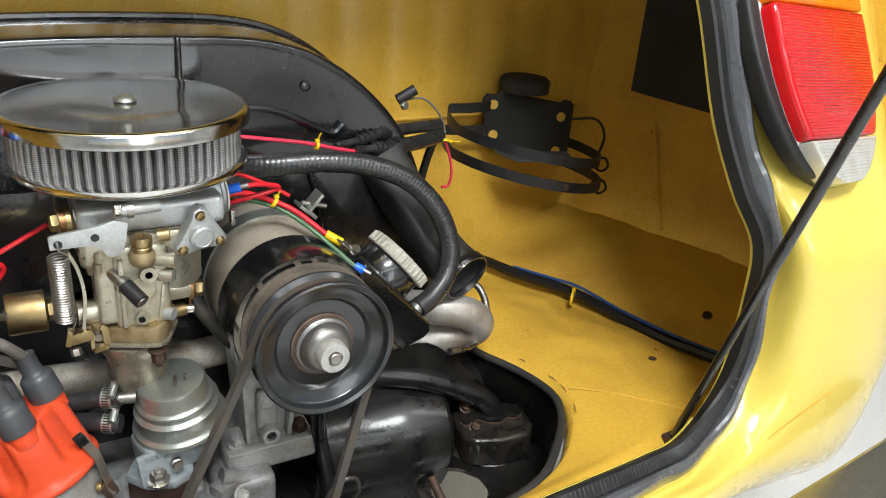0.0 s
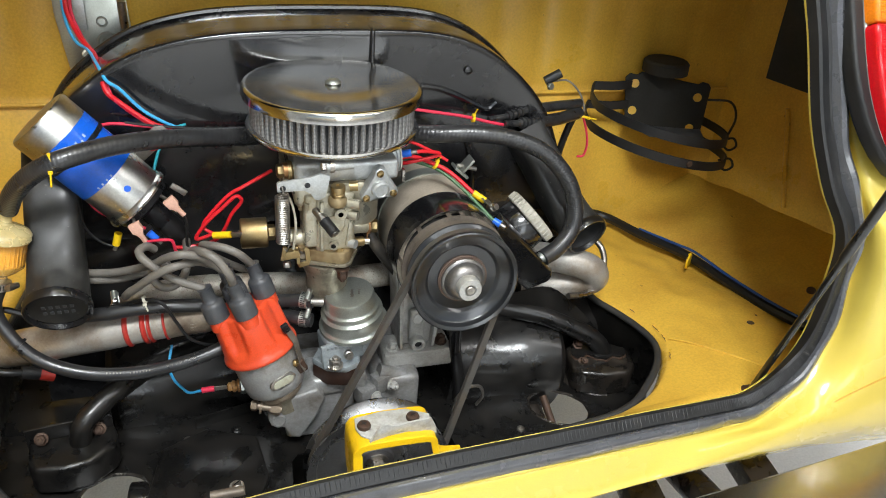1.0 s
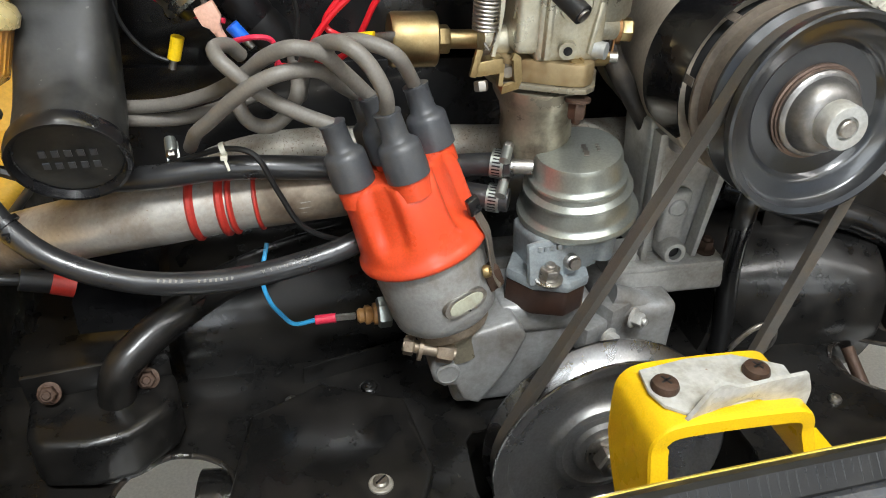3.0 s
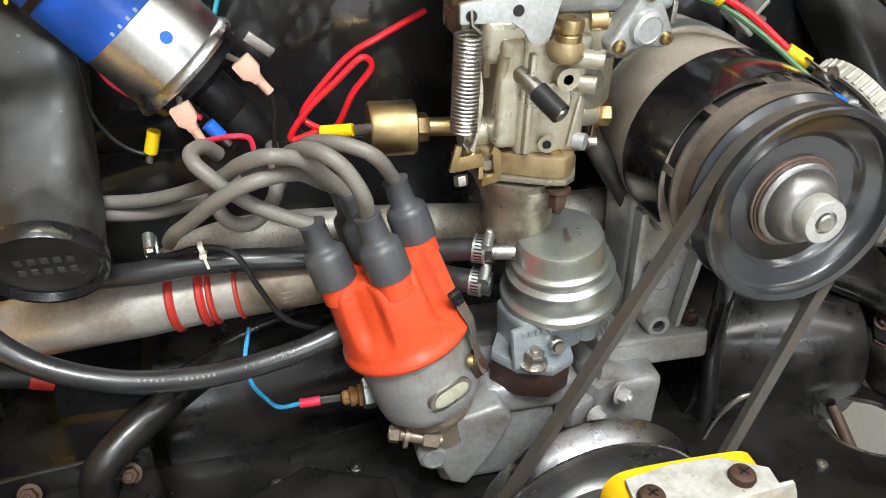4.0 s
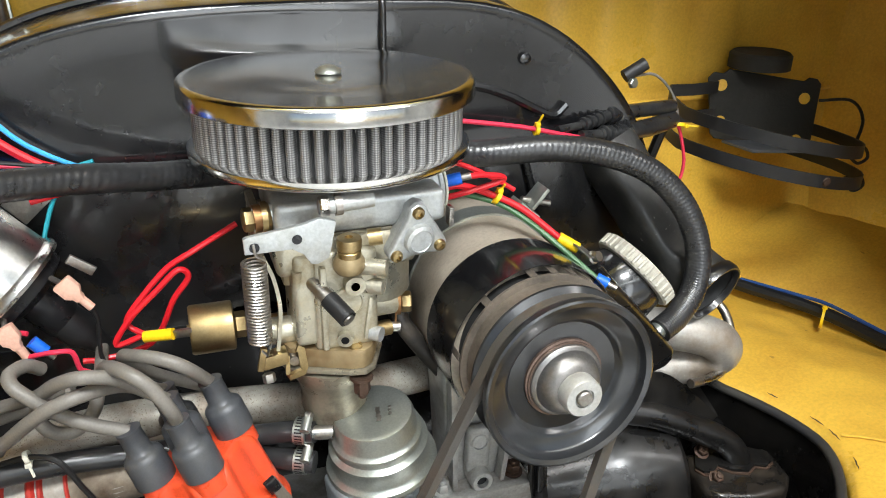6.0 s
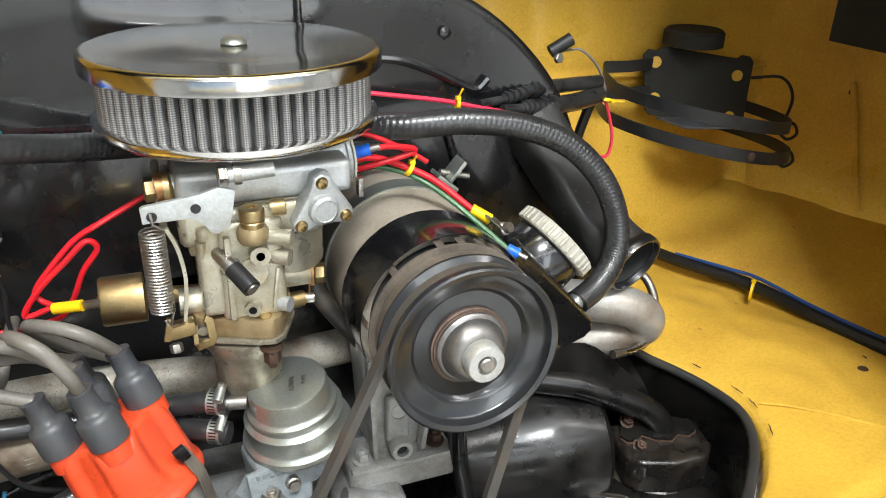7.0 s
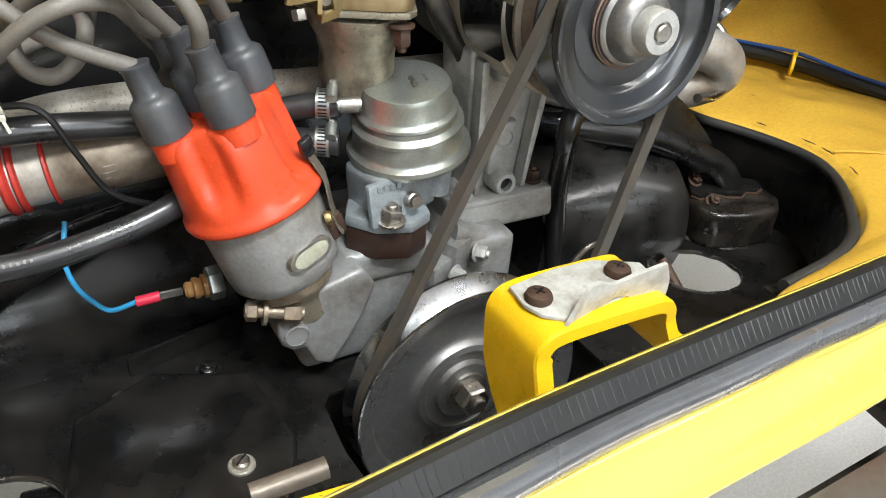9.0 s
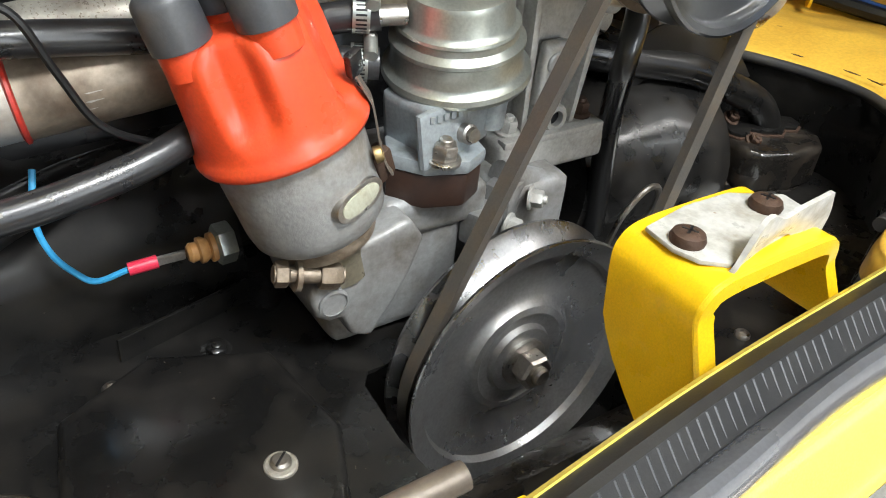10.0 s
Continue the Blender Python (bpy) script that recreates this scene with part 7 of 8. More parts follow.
lead("grey ignition lead looping below the coil", [tuple(CA2 - cd * 0.080), (-0.3376, 0.120, 0.7323), (-0.3439, 0.115, 0.7164), (-0.3577, 0.110, 0.7066), (-0.3718, 0.108, 0.7105), (-0.3789, 0.108, 0.7236), (-0.3762, 0.115, 0.7344), (-0.3653, 0.130, 0.7321)])
lead("grey ignition lead running under the air outlet", [(-0.36, 0.155, 0.715), (-0.40, 0.16, 0.700), (-0.43, 0.165, 0.692), (-0.47, 0.175, 0.690), (-0.53, 0.20, 0.69)])

# ---- wiring ----
wire("wire", "red wire run to the idle solenoid", [(-0.2213, 0.176, 0.8319), (-0.2568, 0.166, 0.817), (-0.2788, 0.166, 0.8044), (-0.3018, 0.166, 0.7804), (-0.3133, 0.166, 0.7647), (-0.3112, 0.166, 0.7563), (-0.2997, 0.158, 0.7519)], 0.0025, RED)
wire("wire", "red wire folded back on itself beside the solenoid", [(-0.2997, 0.161, 0.752), (-0.3238, 0.161, 0.7457), (-0.3113, 0.161, 0.7666), (-0.2882, 0.161, 0.7886), (-0.2704, 0.161, 0.8043), (-0.2631, 0.163, 0.796), (-0.2767, 0.166, 0.7762), (-0.2893, 0.171, 0.748), (-0.3039, 0.176, 0.7314), (-0.3363, 0.176, 0.7262), (-0.352, 0.174, 0.7282)], 0.0025, RED)
cr = thing("crimp_connector", "yellow crimp connector on the solenoid wire", "connector", (-0.29, 0.13, 0.765), "crimp connectors")
part("sleeve", rod((-0.3018, 0.157, 0.7514), (-0.2798, 0.147, 0.7558), 0.0048), YPLASTIC, cr)
part("spade", box((-0.2719, 0.1435, 0.7573), (0.016, 0.004, 0.007), (0, -12, -25), 0.001), STEEL, cr)
wire("wire", "red supply wire from the voltage regulator plate", [(-0.476, 0.445, 1.03), (-0.474, 0.440, 1.006), (-0.473, 0.430, 0.977), (-0.460, 0.410, 0.949), (-0.443, 0.370, 0.938), (-0.426, 0.285, 0.935), (-0.418, 0.256, 0.918), (-0.404, 0.254, 0.903), (-0.370, 0.250, 0.876), (-0.346, 0.250, 0.867), (-0.310, 0.248, 0.864), (-0.26, 0.248, 0.862)], 0.0036, RED)
wire("wire", "thin red wire beside the supply wire", [(-0.469, 0.443, 1.03), (-0.467, 0.438, 1.006), (-0.467, 0.428, 0.975), (-0.455, 0.408, 0.945), (-0.438, 0.368, 0.935), (-0.421, 0.283, 0.931), (-0.413, 0.255, 0.914), (-0.400, 0.253, 0.897), (-0.366, 0.249, 0.871), (-0.342, 0.249, 0.862), (-0.30, 0.247, 0.860)], 0.0022, PINK)
wire("wire", "light blue wire beside the supply wire", [(-0.481, 0.443, 1.03), (-0.479, 0.440, 1.006), (-0.477, 0.430, 0.965), (-0.465, 0.410, 0.940), (-0.446, 0.370, 0.939), (-0.426, 0.283, 0.941), (-0.416, 0.257, 0.931), (-0.402, 0.254, 0.921), (-0.373, 0.250, 0.890), (-0.332, 0.250, 0.866), (-0.303, 0.247, 0.863)], 0.0022, BLUEW)
wire("wire", "pink wire along the shroud", [(-0.445, 0.248, 0.868), (-0.436, 0.248, 0.873), (-0.415, 0.248, 0.877), (-0.374, 0.248, 0.872), (-0.318, 0.248, 0.865), (-0.262, 0.248, 0.863), (-0.2, 0.252, 0.863)], 0.0022, PINK)
wire("wire", "black wire along the shroud", [(-0.40, 0.248, 0.878), (-0.36, 0.247, 0.872), (-0.31, 0.246, 0.867), (-0.25, 0.246, 0.866), (-0.19, 0.25, 0.866)], 0.0020, BLACKW)
wire("wire", "red wire behind the ribbed hose", [(-0.37, 0.200, 0.858), (-0.34, 0.205, 0.862), (-0.30, 0.225, 0.855), (-0.24, 0.24, 0.848), (-0.18, 0.25, 0.842)], 0.0022, RED)
wire("wire", "pink wire along the shroud to the rubber boots", [(-0.02, 0.246, 0.886), (0.001, 0.244, 0.883), (0.062, 0.242, 0.873), (0.10, 0.240, 0.864), (0.128, 0.242, 0.857)], 0.0024, PINK)
wire("wire", "pink wire hanging from the rubber boots", [(0.255, 0.300, 0.846), (0.276, 0.300, 0.856), (0.292, 0.302, 0.840), (0.306, 0.302, 0.800), (0.304, 0.302, 0.775), (0.292, 0.302, 0.772)], 0.0020, PINK)
wire("wire", "grey wire from the clip on the shroud", [(0.236, 0.318, 0.898), (0.262, 0.318, 0.898), (0.285, 0.315, 0.878), (0.296, 0.312, 0.852), (0.29, 0.31, 0.845)], 0.0016, GREYLEAD)
wire("wire", "thin black wire looping to the distributor", [(-0.436, 0.140, 0.667), (-0.413, 0.122, 0.681), (-0.391, 0.110, 0.691), (-0.371, 0.100, 0.689), (-0.357, 0.098, 0.660), (-0.342, 0.100, 0.630), (-0.318, 0.105, 0.613), (-0.29, 0.12, 0.60)], 0.0022, BLACKW)
wire("wire", "light blue wire to the oil pressure switch", [(-0.37, 0.16, 0.580), (-0.376, 0.145, 0.556), (-0.372, 0.140, 0.535), (-0.362, 0.138, 0.519), (-0.352, 0.131, 0.514), (-0.335, 0.122, 0.523)], 0.0020, BLUEW)
wire("wire", "teal wire dropping behind the coil", [(-0.325, 0.250, 0.872), (-0.342, 0.250, 0.866), (-0.358, 0.248, 0.846), (-0.368, 0.242, 0.823), (-0.374, 0.225, 0.800), (-0.372, 0.200, 0.785)], 0.0020, TEAL)
wire("wire", "thin black wire from the coil terminal", [(-0.336, 0.158, 0.783), (-0.334, 0.160, 0.770), (-0.335, 0.160, 0.755), (-0.336, 0.160, 0.740), (-0.333, 0.158, 0.728)], 0.0018, BLACKW)
wire("wire", "pink wire from the coil connector", [(-0.385, 0.148, 0.754), (-0.376, 0.142, 0.758), (-0.364, 0.135, 0.762), (-0.353, 0.138, 0.758), (-0.350, 0.14, 0.742), (-0.345, 0.145, 0.735)], 0.0020, PINK)
wire("wire", "pink wire behind the coil", [(-0.455, 0.20, 0.80), (-0.445, 0.195, 0.783), (-0.425, 0.185, 0.772), (-0.405, 0.175, 0.766), (-0.385, 0.165, 0.765)], 0.0020, PINK)
wire("wire", "thin grey wire hanging beside the air outlet", [(-0.468, 0.215, 0.84), (-0.464, 0.195, 0.812), (-0.462, 0.190, 0.770), (-0.454, 0.190, 0.748), (-0.441, 0.190, 0.734), (-0.428, 0.190, 0.728)], 0.0016, BLACKW)
for p, q, m_, lab in (((-0.421, 0.190, 0.747), (-0.426, 0.190, 0.730), YPLASTIC, "yellow crimp boot hanging below the coil"), ((-0.380, 0.148, 0.767), (-0.372, 0.147, 0.757), BPLASTIC, "blue crimp sleeve below the coil"),
                      ((-0.063, 0.125, 0.868), (-0.048, 0.120, 0.872), BPLASTIC, "blue crimp connector beside the carburettor"), ((0.040, 0.112, 0.812), (0.055, 0.104, 0.803), YPLASTIC, "yellow crimp terminal on the alternator"),
                      ((0.060, 0.078, 0.786), (0.068, 0.072, 0.782), BPLASTIC, "small blue crimp on the oil filler")):
    c_ = thing("crimp_connector", lab, "connector", p, "crimp connectors")
    part("sleeve", rod(p, q, 0.0050), m_, c_)
    d = (Vector(q) - Vector(p)).normalized()
    part("barrel", rod(Vector(q), Vector(q) + d * 0.008, 0.0028), STEEL, c_)
wire("wire", "red wire from the blue connector along the alternator", [(-0.048, 0.120, 0.872), (-0.030, 0.122, 0.872), (-0.008, 0.128, 0.866), (-0.012, 0.130, 0.861), (-0.045, 0.135, 0.852), (-0.07, 0.145, 0.845)], 0.0026, RED)
wire("wire", "red wire over the alternator to its terminal", [(-0.075, 0.140, 0.850), (-0.045, 0.140, 0.858), (-0.015, 0.140, 0.848), (0.012, 0.130, 0.835), (0.040, 0.112, 0.812)], 0.0030, RED)
wire("wire", "green wire over the alternator", [(-0.070, 0.142, 0.862), (-0.040, 0.144, 0.850), (-0.005, 0.138, 0.838), (0.020, 0.120, 0.822), (0.045, 0.095, 0.800), (0.060, 0.078, 0.786)], 0.0024, GREENW)
wire("wire", "orange wire beside the carburettor", [(-0.07, 0.15, 0.88), (-0.04, 0.15, 0.874), (-0.01, 0.146, 0.86), (0.01, 0.142, 0.848)], 0.0022, RED)
# black boots of the wiring run on the shroud
BOOTGLOSS = mat("glossy_black_boot_rubber", (0.016, 0.016, 0.017), 0.30, col2=(0.05, 0.05, 0.048), scale=60, amount=0.7, fine=500, bump=0.25, bump_scale=120, coat=0.5, coat_rough=0.2)
for run, r, lab in (([(0.1028, 0.243, 0.8661), (0.1309, 0.25, 0.8668), (0.1752, 0.264, 0.8714), (0.2243, 0.285, 0.8678), (0.2848, 0.31, 0.8623)], 0.0080, "black rubber-sleeved connector on the shroud"),
                    ([(0.128, 0.24, 0.8593), (0.1528, 0.246, 0.8569), (0.1961, 0.26, 0.8529), (0.2385, 0.28, 0.8494), (0.284, 0.305, 0.848)], 0.0100, "black rubber-sleeved connector below another")):
    bt = thing("sleeved_connector", lab, "connector", run[0], "sleeved connectors")
    q = [Vector(p) for p in run]
    part("tail", tube([q[0], q[0].lerp(q[1], 0.5), q[1]], r * 0.55, 12), BOOTGLOSS, bt)
    part("boot", tube([q[1], q[1].lerp(q[2], 0.5), q[2]], r * 0.80, 16, scale=lambda f: 0.75 + 0.25 * f), BOOTGLOSS, bt)
    for f in (0.15, 0.32, 0.50, 0.68):
        part("ridge", lathe(q[1].lerp(q[2], f), q[2] - q[1], [(r * 0.70, -0.0022), (r * 0.92, -0.0012), (r * 0.92, 0.0012), (r * 0.70, 0.0022)], 18), BOOTGLOSS, bt)
    part("collar", lathe(q[2], q[3] - q[1], [(r * 0.9, -0.005), (r * 1.18, -0.0035), (r * 1.18, 0.0035), (r * 0.95, 0.006)], 22), BOOTGLOSS, bt)
    part("sleeve", tube([q[2], q[3], q[4]], r, 16), BOOTGLOSS, bt)
wire("cable", "black cable dropping behind the shroud", [(0.285, 0.312, 0.850), (0.278, 0.315, 0.830), (0.272, 0.32, 0.80), (0.27, 0.33, 0.76)], 0.0060, RUBBER, "cable")
# cable ties
def cable_tie(centre, axis, r, material, label, tail=(0, 0, 1), ln=0.018):
    ct = thing("cable_tie", label, "cable tie", centre, "cable ties")
    part("band", lathe(Vector(centre) - Vector(axis).normalized() * 0.0018, axis, [(r, 0), (r + 0.0010, 0), (r + 0.0010, 0.0036), (r, 0.0036)], 24), material, ct)
    t = Vector(tail).normalized()
    h = Vector(centre) + t * (r + 0.002)
    part("head", box(tuple(h), (0.005, 0.005, 0.004), bevel=0.0008), material, ct)
    part("tail", rod(h, h + (t + Vector((0.3, -0.2, 0.1))) * ln, 0.0011, 6), material, ct)


cable_tie((-0.468, 0.111, 0.884), (-0.9, -0.3, -0.3), 0.0112, YPLASTIC, "yellow cable tie round the ribbed hose", (-0.2, -0.8, -0.5), 0.02)
cable_tie((0.078, 0.241, 0.869), (1, 0, -0.15), 0.0045, YPLASTIC, "yellow cable tie on the pink wire", (0, -0.3, 1), 0.010)
cable_tie((-0.008, 0.138, 0.845), (0.8, -0.2, -0.5), 0.0055, YPLASTIC, "yellow cable tie on the alternator wires", (0.2, -0.4, 1), 0.006)
cable_tie((-0.072, 0.140, 0.866), (1, 0, 0), 0.004, YPLASTIC, "yellow cable tie beside the air cleaner", (0, -0.4, 1), 0.006)
cable_tie((0.290, 0.303, 0.842), (0.2, 0.3, 1), 0.0085, YPLASTIC, "yellow cable tie round the hanging wires", (0.6, -0.6, 0), 0.010)
cable_tie((-0.449, 0.382, 0.931), (0.4, -0.6, -0.4), 0.006, CREAM, "white cable tie round the supply wires", (0.5, -0.6, 0.3), 0.006)
cable_tie((-0.393, 0.112, 0.690), (1, 0, 0.3), 0.004, CREAM, "white cable tie on the black wire", (0, -0.3, -1), 0.010)
cable_tie((-0.546, 0.112, 0.640), (0.6, -0.3, -0.6), 0.0096, BAKELITE, "black cable tie round the sagging fuel hose", (0.2, -0.9, -0.2), 0.006)
cable_tie((0.527, 0.250, 0.574), (0.6, -0.7, 0), 0.013, YPLASTIC, "yellow tab over the floor loom", (0, 0, 1), 0.003)

# ---- loom along the bay floor ----
wire("wiring_loom", "black taped wiring loom along the bay floor", [(0.30, 0.44, 0.60), (0.40, 0.45, 0.585), (0.455, 0.44, 0.574), (0.492, 0.365, 0.572), (0.540, 0.272, 0.572), (0.566, 0.180, 0.568), (0.588, 0.104, 0.566), (0.610, 0.050, 0.566), (0.630, -0.01, 0.57), (0.64, -0.06, 0.58)], 0.0090, BLACKW, "wiring loom", "floor loom")
wire("wire", "blue wire taped along the floor loom", [(0.492, 0.372, 0.580), (0.530, 0.300, 0.583), (0.548, 0.262, 0.584), (0.568, 0.186, 0.578), (0.590, 0.108, 0.576), (0.612, 0.052, 0.575), (0.632, -0.01, 0.58)], 0.0026, mat("dark_blue_wire", (0.02, 0.07, 0.25), 0.4, scale=50, amount=0.4), "wire", "floor loom")

# ---- canister bracket in the far corner ----
cb2 = thing("canister_bracket", "empty black steel canister bracket with ring straps on the firewall", "bracket", (0.53, 0.43, 0.78))
bu = Vector((0.955, -0.29, 0.0)).normalized()
bv = Vector((0.0, 0.16, 0.99))
part("back_plate", prism((0.455, 0.455, 0.775), bu, bv, [(0.006, 0.003), (0.012, -0.004), (0.146, -0.026), (0.152, -0.020), (0.162, 0.072), (0.156, 0.079), (0.145, 0.081), (0.138, 0.076), (0.030, 0.092), (0.022, 0.086), (0.008, 0.088), (0.0, 0.080)], 0.006, 0.002), BLACKPAD, cb2, "matt black drilled plate")
for a, b in ((0.018, 0.020), (0.018, 0.070), (0.130, -0.006), (0.138, 0.052)):
    part("hole", lathe(Vector((0.455, 0.455, 0.775)) + bu * a + bv * b - bu.cross(bv) * -0.0068, bu.cross(bv), [(0.008, 0), (0.008, 0.0006), (0, 0.0006)], 18), YELLOW_IN, cb2, "hole showing yellow paint behind")
part("top_pad", lathe((0.525, 0.45, 0.868), (0, 0, 1), [(0.042, 0), (0.042, 0.018), (0.038, 0.022), (0, 0.022)], 36), BLACKPAD, cb2)
for zc, rr in ((0.808, 0.120), (0.770, 0.126)):
    cen = Vector((0.482, 0.375, zc))
    ringp = []
    ringp = [Vector((0.462, 0.450, zc + 0.036)), Vector((0.425, 0.452, zc + 0.034))]
    for t in range(138, 421, 7):
        q = Vector((rr * math.cos(radians(t)) * 1.04, rr * math.sin(radians(t)), 0))
        ringp.append(cen + q + Vector((0, 0, -0.20 * q.x + max(0.0, q.y) * (0.20 if q.x < 0 else 0.0))))
    bm = bmesh.new()
    rg = []
    for p in ringp:
        e = (p - cen)
        e.z = 0
        e.normalize()
        rg.append([bm.verts.new(p + e * a + Vector((0, 0, 1)) * b) for a, b in ((0, -0.008), (0.0025, -0.008), (0.0025, 0.008), (0, 0.008))])
    for a, b in zip(rg, rg[1:]):
        for k in range(4):
            bm.faces.new((a[k], a[(k + 1) % 4], b[(k + 1) % 4], b[k]))
    bm.faces.new(rg[0])
    bm.faces.new(rg[-1])
    part("ring_strap", bm, RUBBER, cb2, "black band strap")
part("shelf", prism((0.465, 0.43, 0.770), bu, (0.2, 0.9, 0.0), [(0.0, 0.0), (0.13, 0.0), (0.12, -0.05), (0.02, -0.05)], 0.004, 0.001), BOOT, cb2, "worn grey shelf")
part("strap_bolt", lathe((0.475, 0.248, 0.772), (0.0, -1, 0), [(0.006, 0), (0.005, 0.003), (0, 0.004)], 14), RUSTBOLT, cb2)
for p in ((0.598, 0.335, 0.775), (0.602, 0.335, 0.735)):
    part("wire_loop", tube([p, (p[0] + 0.02, p[1] - 0.005, p[2] + 0.004), (p[0] + 0.028, p[1] - 0.008, p[2] - 0.010), (p[0] + 0.015, p[1] - 0.006, p[2] - 0.018), (p[0] + 0.002, p[1], p[2] - 0.008)], 0.0022, 8), RUBBER, cb2, "bent wire catch")
part("wire_catch", tube([(0.605, 0.41, 0.825), (0.632, 0.38, 0.83), (0.628, 0.35, 0.81), (0.605, 0.335, 0.775)], 0.0022, 8), RUBBER, cb2)
# clip standing on the shroud's shoulder
cl_ = thing("clip", "black sleeved clip on the shroud's shoulder", "clip", (0.232, 0.318, 0.90))
part("sleeve", rod((0.222, 0.318, 0.898), (0.246, 0.315, 0.912), 0.0075), RUBBER, cl_)
part("nut", hexagon((0.228, 0.312, 0.892), (0.2, -0.9, 0.1), 0.006, 0.006), ZINC, cl_)

# ---- regulator plate on the firewall ----
reg = thing("regulator_plate", "galvanised plate with pressed rings on the firewall", "plate", (-0.45, 0.49, 0.93))
part("plate", prism((-0.498, 0.478, 0.872), (1, 0, 0), (0, 0.05, 1), [(0.012, 0.0), (0.03, -0.004), (0.10, 0.03), (0.105, 0.045), (0.10, 0.125), (0.0, 0.125), (0.0, 0.09)], 0.005, 0.0015), ZINC, reg)
for x, z, r in ((-0.434, 0.952, 0.008), (-0.428, 0.922, 0.016), (-0.428, 0.922, 0.010)):
    part("pressed_ring", lathe((x, 0.4725, z), (0, -1, 0), [(r, 0), (r - 0.001, 0.0015), (r - 0.0025, 0.0015), (r - 0.003, 0)], 28, close=False), ZINC, reg)
part("tab", box((-0.470, 0.468, 0.965), (0.032, 0.004, 0.05), bevel=0.002), CARBTOP, reg)
part("stud", rod((-0.403, 0.47, 0.945), (-0.403, 0.462, 0.985), 0.006), STEEL, reg)

# ---- latch bracket on the sill ----
STRIK = mat("worn_grey_paint", (0.46, 0.46, 0.44), 0.36, col2=(0.27, 0.245, 0.20), scale=60, amount=0.8, fine=300, bump=0.2, bump_scale=200, rough_var=0.2, specks=((0.20, 0.10, 0.05), 150, 0.735, 0.7))
lb = thing("latch_bracket", "yellow painted lid-latch bracket with a bent steel striker", "latch", (-0.12, -0.12, 0.55))
# hoop: one leg, the flat top and the other leg, folded from one sheet
hb = bmesh.new()
pr = [(-0.170, 0.47), (-0.170, 0.52), (-0.170, 0.58), (-0.1695, 0.614), (-0.1665, 0.625), (-0.157, 0.6308), (-0.130, 0.632), (-0.095, 0.6315), (-0.0810, 0.6300), (-0.0745, 0.6245), (-0.0715, 0.610), (-0.066, 0.585), (-0.055, 0.575), (-0.03, 0.572)]
ln_ = spline([(x, 0, z) for x, z in pr], 5)
vr = []
for i, p in enumerate(ln_):
    t = (ln_[min(i + 1, len(ln_) - 1)] - ln_[max(i - 1, 0)]).normalized()
    n = Vector((-t.z, 0, t.x))
    y0 = -0.145 - 0.026 * min(1.0, max(0.0, (0.616 - p.z) / 0.06))
    y1 = -0.094 - 0.007 * min(1.0, max(0.0, (0.625 - p.z) / 0.045)) - 0.034 * max(0.0, (0.588 - p.z) / 0.042) ** 1.4
    y1 = max(y1, y0 + 0.012)
    vr.append([hb.verts.new(p + n * s + Vector((0, y, 0))) for s, y in ((0, y0), (0.0022, y0), (0.0022, y1), (0, y1))])
for a, b in zip(vr, vr[1:]):
    for k in range(4):
        hb.faces.new((a[k], a[(k + 1) % 4], b[(k + 1) % 4], b[k]))
hb.faces.new(vr[0])
hb.faces.new(vr[-1])
part("hoop", hb, YELLOW_BR, lb, "yellow folded sheet hoop")
fb = bmesh.new()
fr = []
for i, p in enumerate(ln_):
    if p.x > -0.060:
        break
    t = (ln_[min(i + 1, len(ln_) - 1)] - ln_[max(i - 1, 0)]).normalized()
    n = Vector((-t.z, 0, t.x))
    wide = 0.0085 if p.x < -0.15 and p.z < 0.62 else 0.0062
    flare = Vector((0, -0.026 * min(1.0, max(0.0, (0.616 - p.z) / 0.06)), 0))
    fr.append([fb.verts.new(p + n * a + flare + Vector((0, y, 0))) for a, y in ((0.0024, -0.1440), (0.0016, -0.1465), (-wide, -0.1470), (-wide, -0.1445))])
for a, b in zip(fr, fr[1:]):
    for k in range(4):
        fb.faces.new((a[k], a[(k + 1) % 4], b[(k + 1) % 4], b[k]))
fb.faces.new(fr[0])
fb.faces.new(fr[-1])
part("flange", fb, YELLOW_BR, lb, "yellow folded front edge")
strik = part("striker", prism((-0.170, -0.098, 0.6335), (1, 0, 0), (0, 1, 0), [(0.008, -0.004), (0.006, -0.022), (0.010, -0.034), (0.020, -0.042), (0.094, -0.034), (0.096, -0.014), (0.07, 0.000), (0.04, 0.001)], 0.0025, 0.0008), STRIK, lb, "pale bent steel striker plate")
part("striker_lip", loft([[Vector(p) for p in r] for r in (((-0.1525, -0.1430, 0.6310), (-0.1515, -0.1435, 0.6335), (-0.1505, -0.1440, 0.6360)), ((-0.1400, -0.1400, 0.6330), (-0.1390, -0.1420, 0.6450), (-0.1380, -0.1430, 0.6560)), ((-0.1240, -0.1385, 0.6370), (-0.1230, -0.1405, 0.6440), (-0.1220, -0.1415, 0.6515)), ((-0.1080, -0.1365, 0.6370), (-0.1070, -0.1385, 0.6440), (-0.1060, -0.1392, 0.6510)),
                                                ((-0.0870, -0.1350, 0.6255), (-0.0900, -0.1372, 0.6390), (-0.0940, -0.1385, 0.6515)), ((-0.0700, -0.1340, 0.6240), (-0.0725, -0.1360, 0.6375), (-0.0790, -0.1372, 0.6515)))], 0.0024), STRIK, strik, "upturned lip")
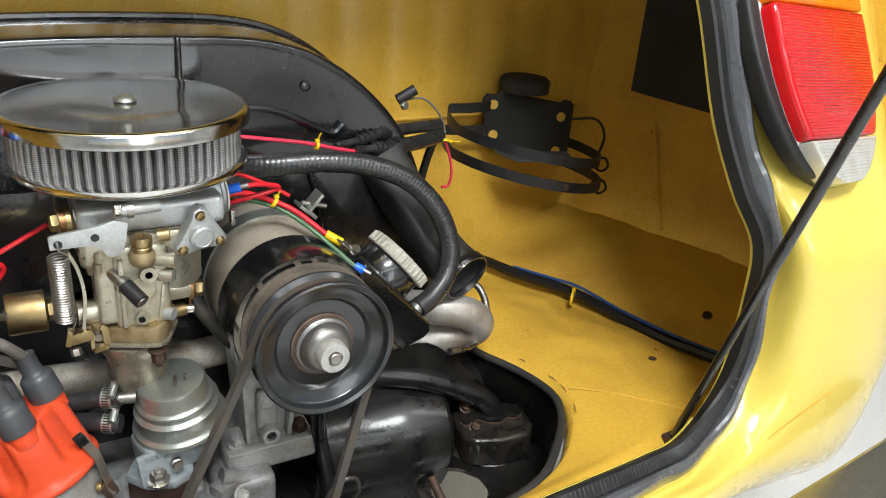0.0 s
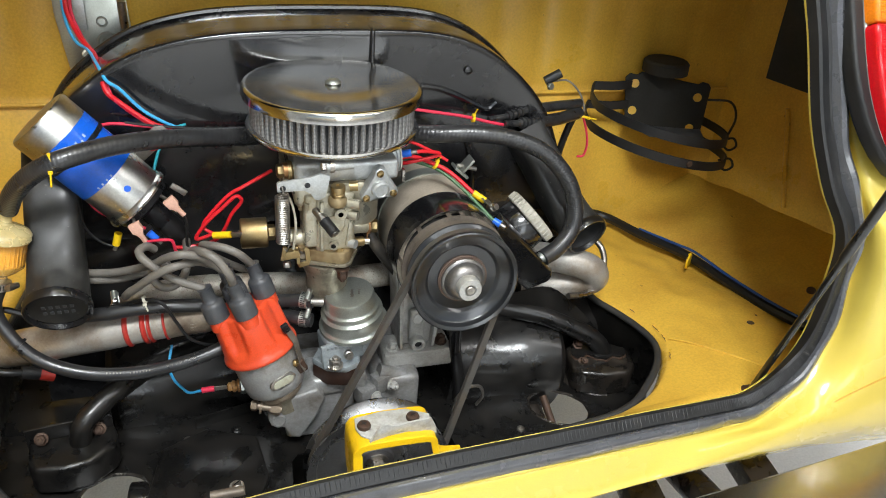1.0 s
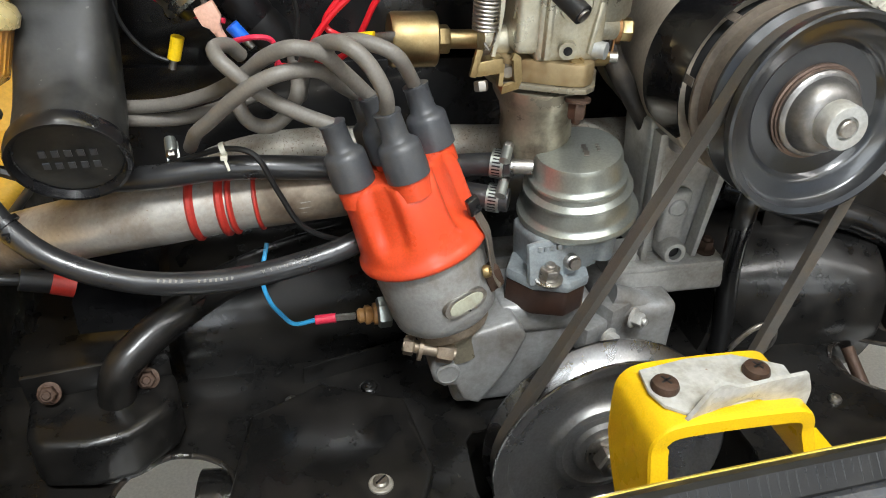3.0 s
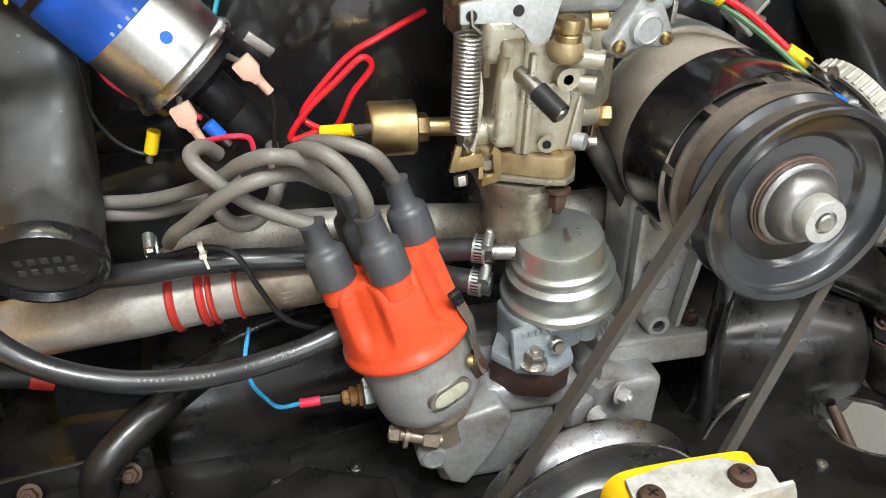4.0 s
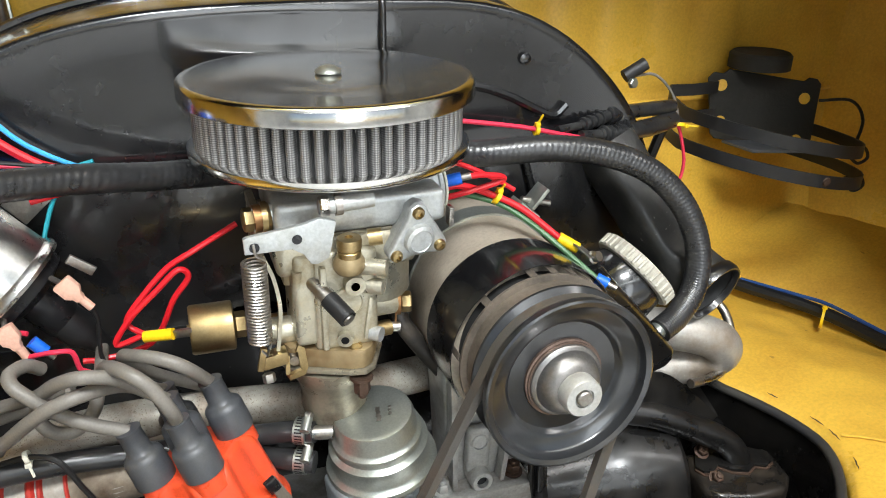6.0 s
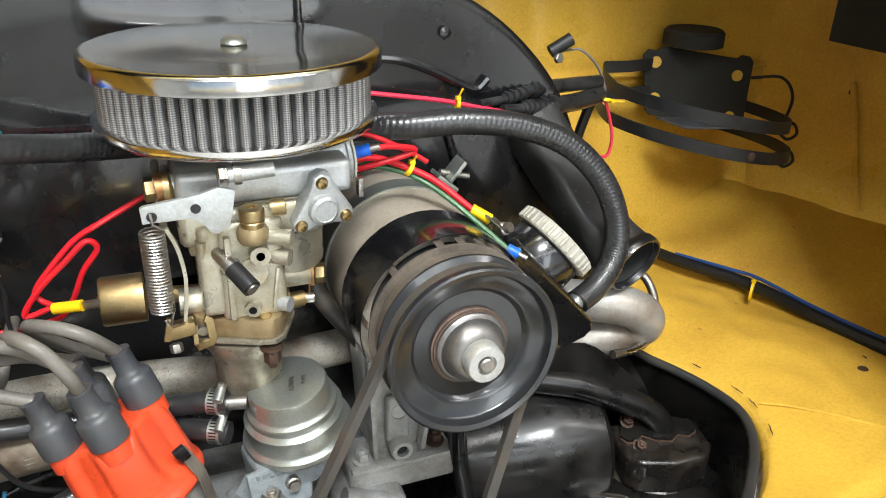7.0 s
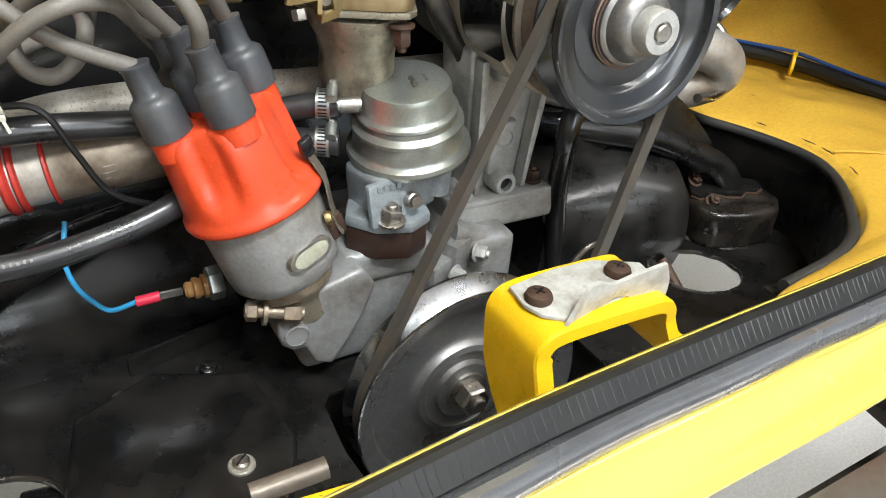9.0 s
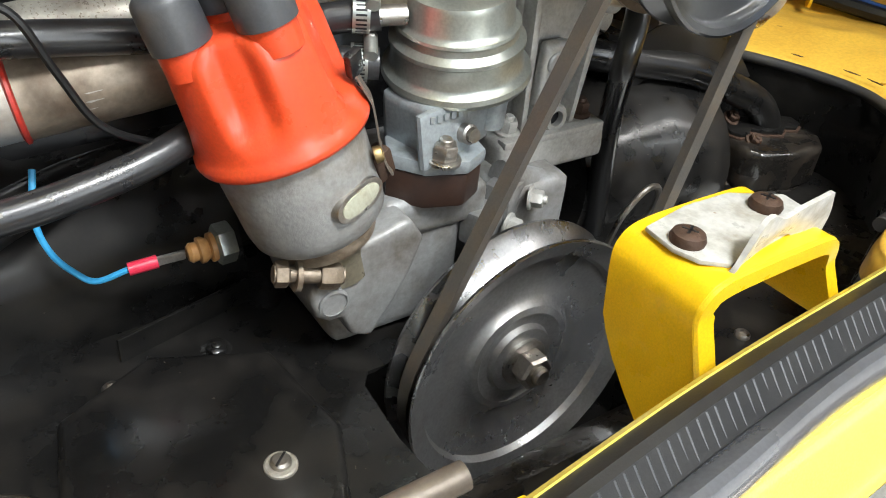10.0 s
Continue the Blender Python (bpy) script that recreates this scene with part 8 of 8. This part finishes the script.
for p in ((-0.154, -0.119, 0.636), (-0.095, -0.116, 0.636)):
    part("screw", lathe(p, (0, 0, 1), [(0.0078, 0), (0.0082, 0.002), (0.0072, 0.0045), (0.004, 0.0060), (0.0028, 0.0060), (0, 0.0060)], 28), RUSTBOLT, lb, "rusty cross-head screw")
    sl = box((p[0], p[1], p[2] + 0.0058), (0.0075, 0.0014, 0.0008), (0, 0, 25), 0.0002)
    box((p[0], p[1], p[2] + 0.0058), (0.0075, 0.0014, 0.0008), (0, 0, 115), 0.0002, bm=sl)
    part("screw_cross", sl, BAKELITE, lb)
# small hinge pin and tab on the sill
tab = thing("sill_tab", "grey pin in a small yellow tab on the sill", "tab", (-0.30, -0.13, 0.58))
part("tab", box((-0.312, -0.176, 0.612), (0.050, 0.004, 0.006), (0, 2, -3), 0.0012), YELLOW_BR, tab)
part("pin", rod((-0.328, -0.150, 0.598), (-0.292, -0.152, 0.601), 0.0055), FRONTB, tab)

# ---- lid prop ----
prop = thing("lid_prop", "thin black telescopic lid prop rising from the sill corner", "lid prop", (0.418, -0.094, 0.588))
p0, p1 = Vector((0.420, -0.085, 0.560)), Vector((0.446, -0.235, 1.18))
part("rod", rod(p0, p0.lerp(p1, 0.5), 0.0048), BLACK, prop)
part("tube", rod(p0.lerp(p1, 0.42), p0 + (p1 - p0) * 1.9, 0.0065), BLACK, prop)
part("foot", box(tuple(p0), (0.02, 0.016, 0.02), bevel=0.003), RUSTBOLT, prop)
for p in ((0.556, 0.087, 0.5585), (0.615, 0.02, 0.5605)):
    tagged(part("floor_screw", lathe(p, (0, 0, 1), [(0.006, -0.004), (0.006, 0.002), (0.004, 0.004), (0, 0.004)], 16), RUSTBOLT), "rusty screw head in the yellow floor", "screw", "floor screws")
tagged(part("floor_plug", lathe((0.690, 0.120, 0.605), (-0.3, 0, 1), [(0.011, -0.004), (0.011, 0.002), (0.008, 0.003), (0, 0.002)], 20), RUBBER), "black rubber drain plug in the yellow floor", "plug")
# body lead by the left wall with its red-capped connector
bl = thing("body_lead", "black body lead with a red-capped connector beside the tray", "lead", (-0.56, 0.17, 0.54))
part("lead", tube([(-0.70, 0.20, 0.615), (-0.68, 0.191, 0.60), (-0.657, 0.177, 0.592), (-0.611, 0.147, 0.585), (-0.577, 0.141, 0.578), (-0.551, 0.147, 0.570)], 0.0045, 12), BLACKW, bl)
part("plug", rod((-0.560, 0.145, 0.573), (-0.537, 0.150, 0.564), 0.0090), RUBBER, bl)
part("red_cap", rod((-0.539, 0.1495, 0.565), (-0.523, 0.152, 0.558), 0.0095), SILICONE, bl, "red plastic cap")
wire("cable", "black cable curving past the yellow wall to the outlet", [(-0.70, 0.19, 0.69), (-0.646, 0.17, 0.708), (-0.618, 0.17, 0.715), (-0.591, 0.17, 0.722), (-0.574, 0.17, 0.722)], 0.0045, BLACKW, "cable")
wire("cable", "black cable curving under the fuel filter", [(-0.59, 0.165, 0.712), (-0.605, 0.16, 0.703), (-0.618, 0.16, 0.687), (-0.618, 0.16, 0.672), (-0.60, 0.16, 0.662), (-0.572, 0.16, 0.665), (-0.546, 0.16, 0.655)], 0.0045, BLACKW, "cable")
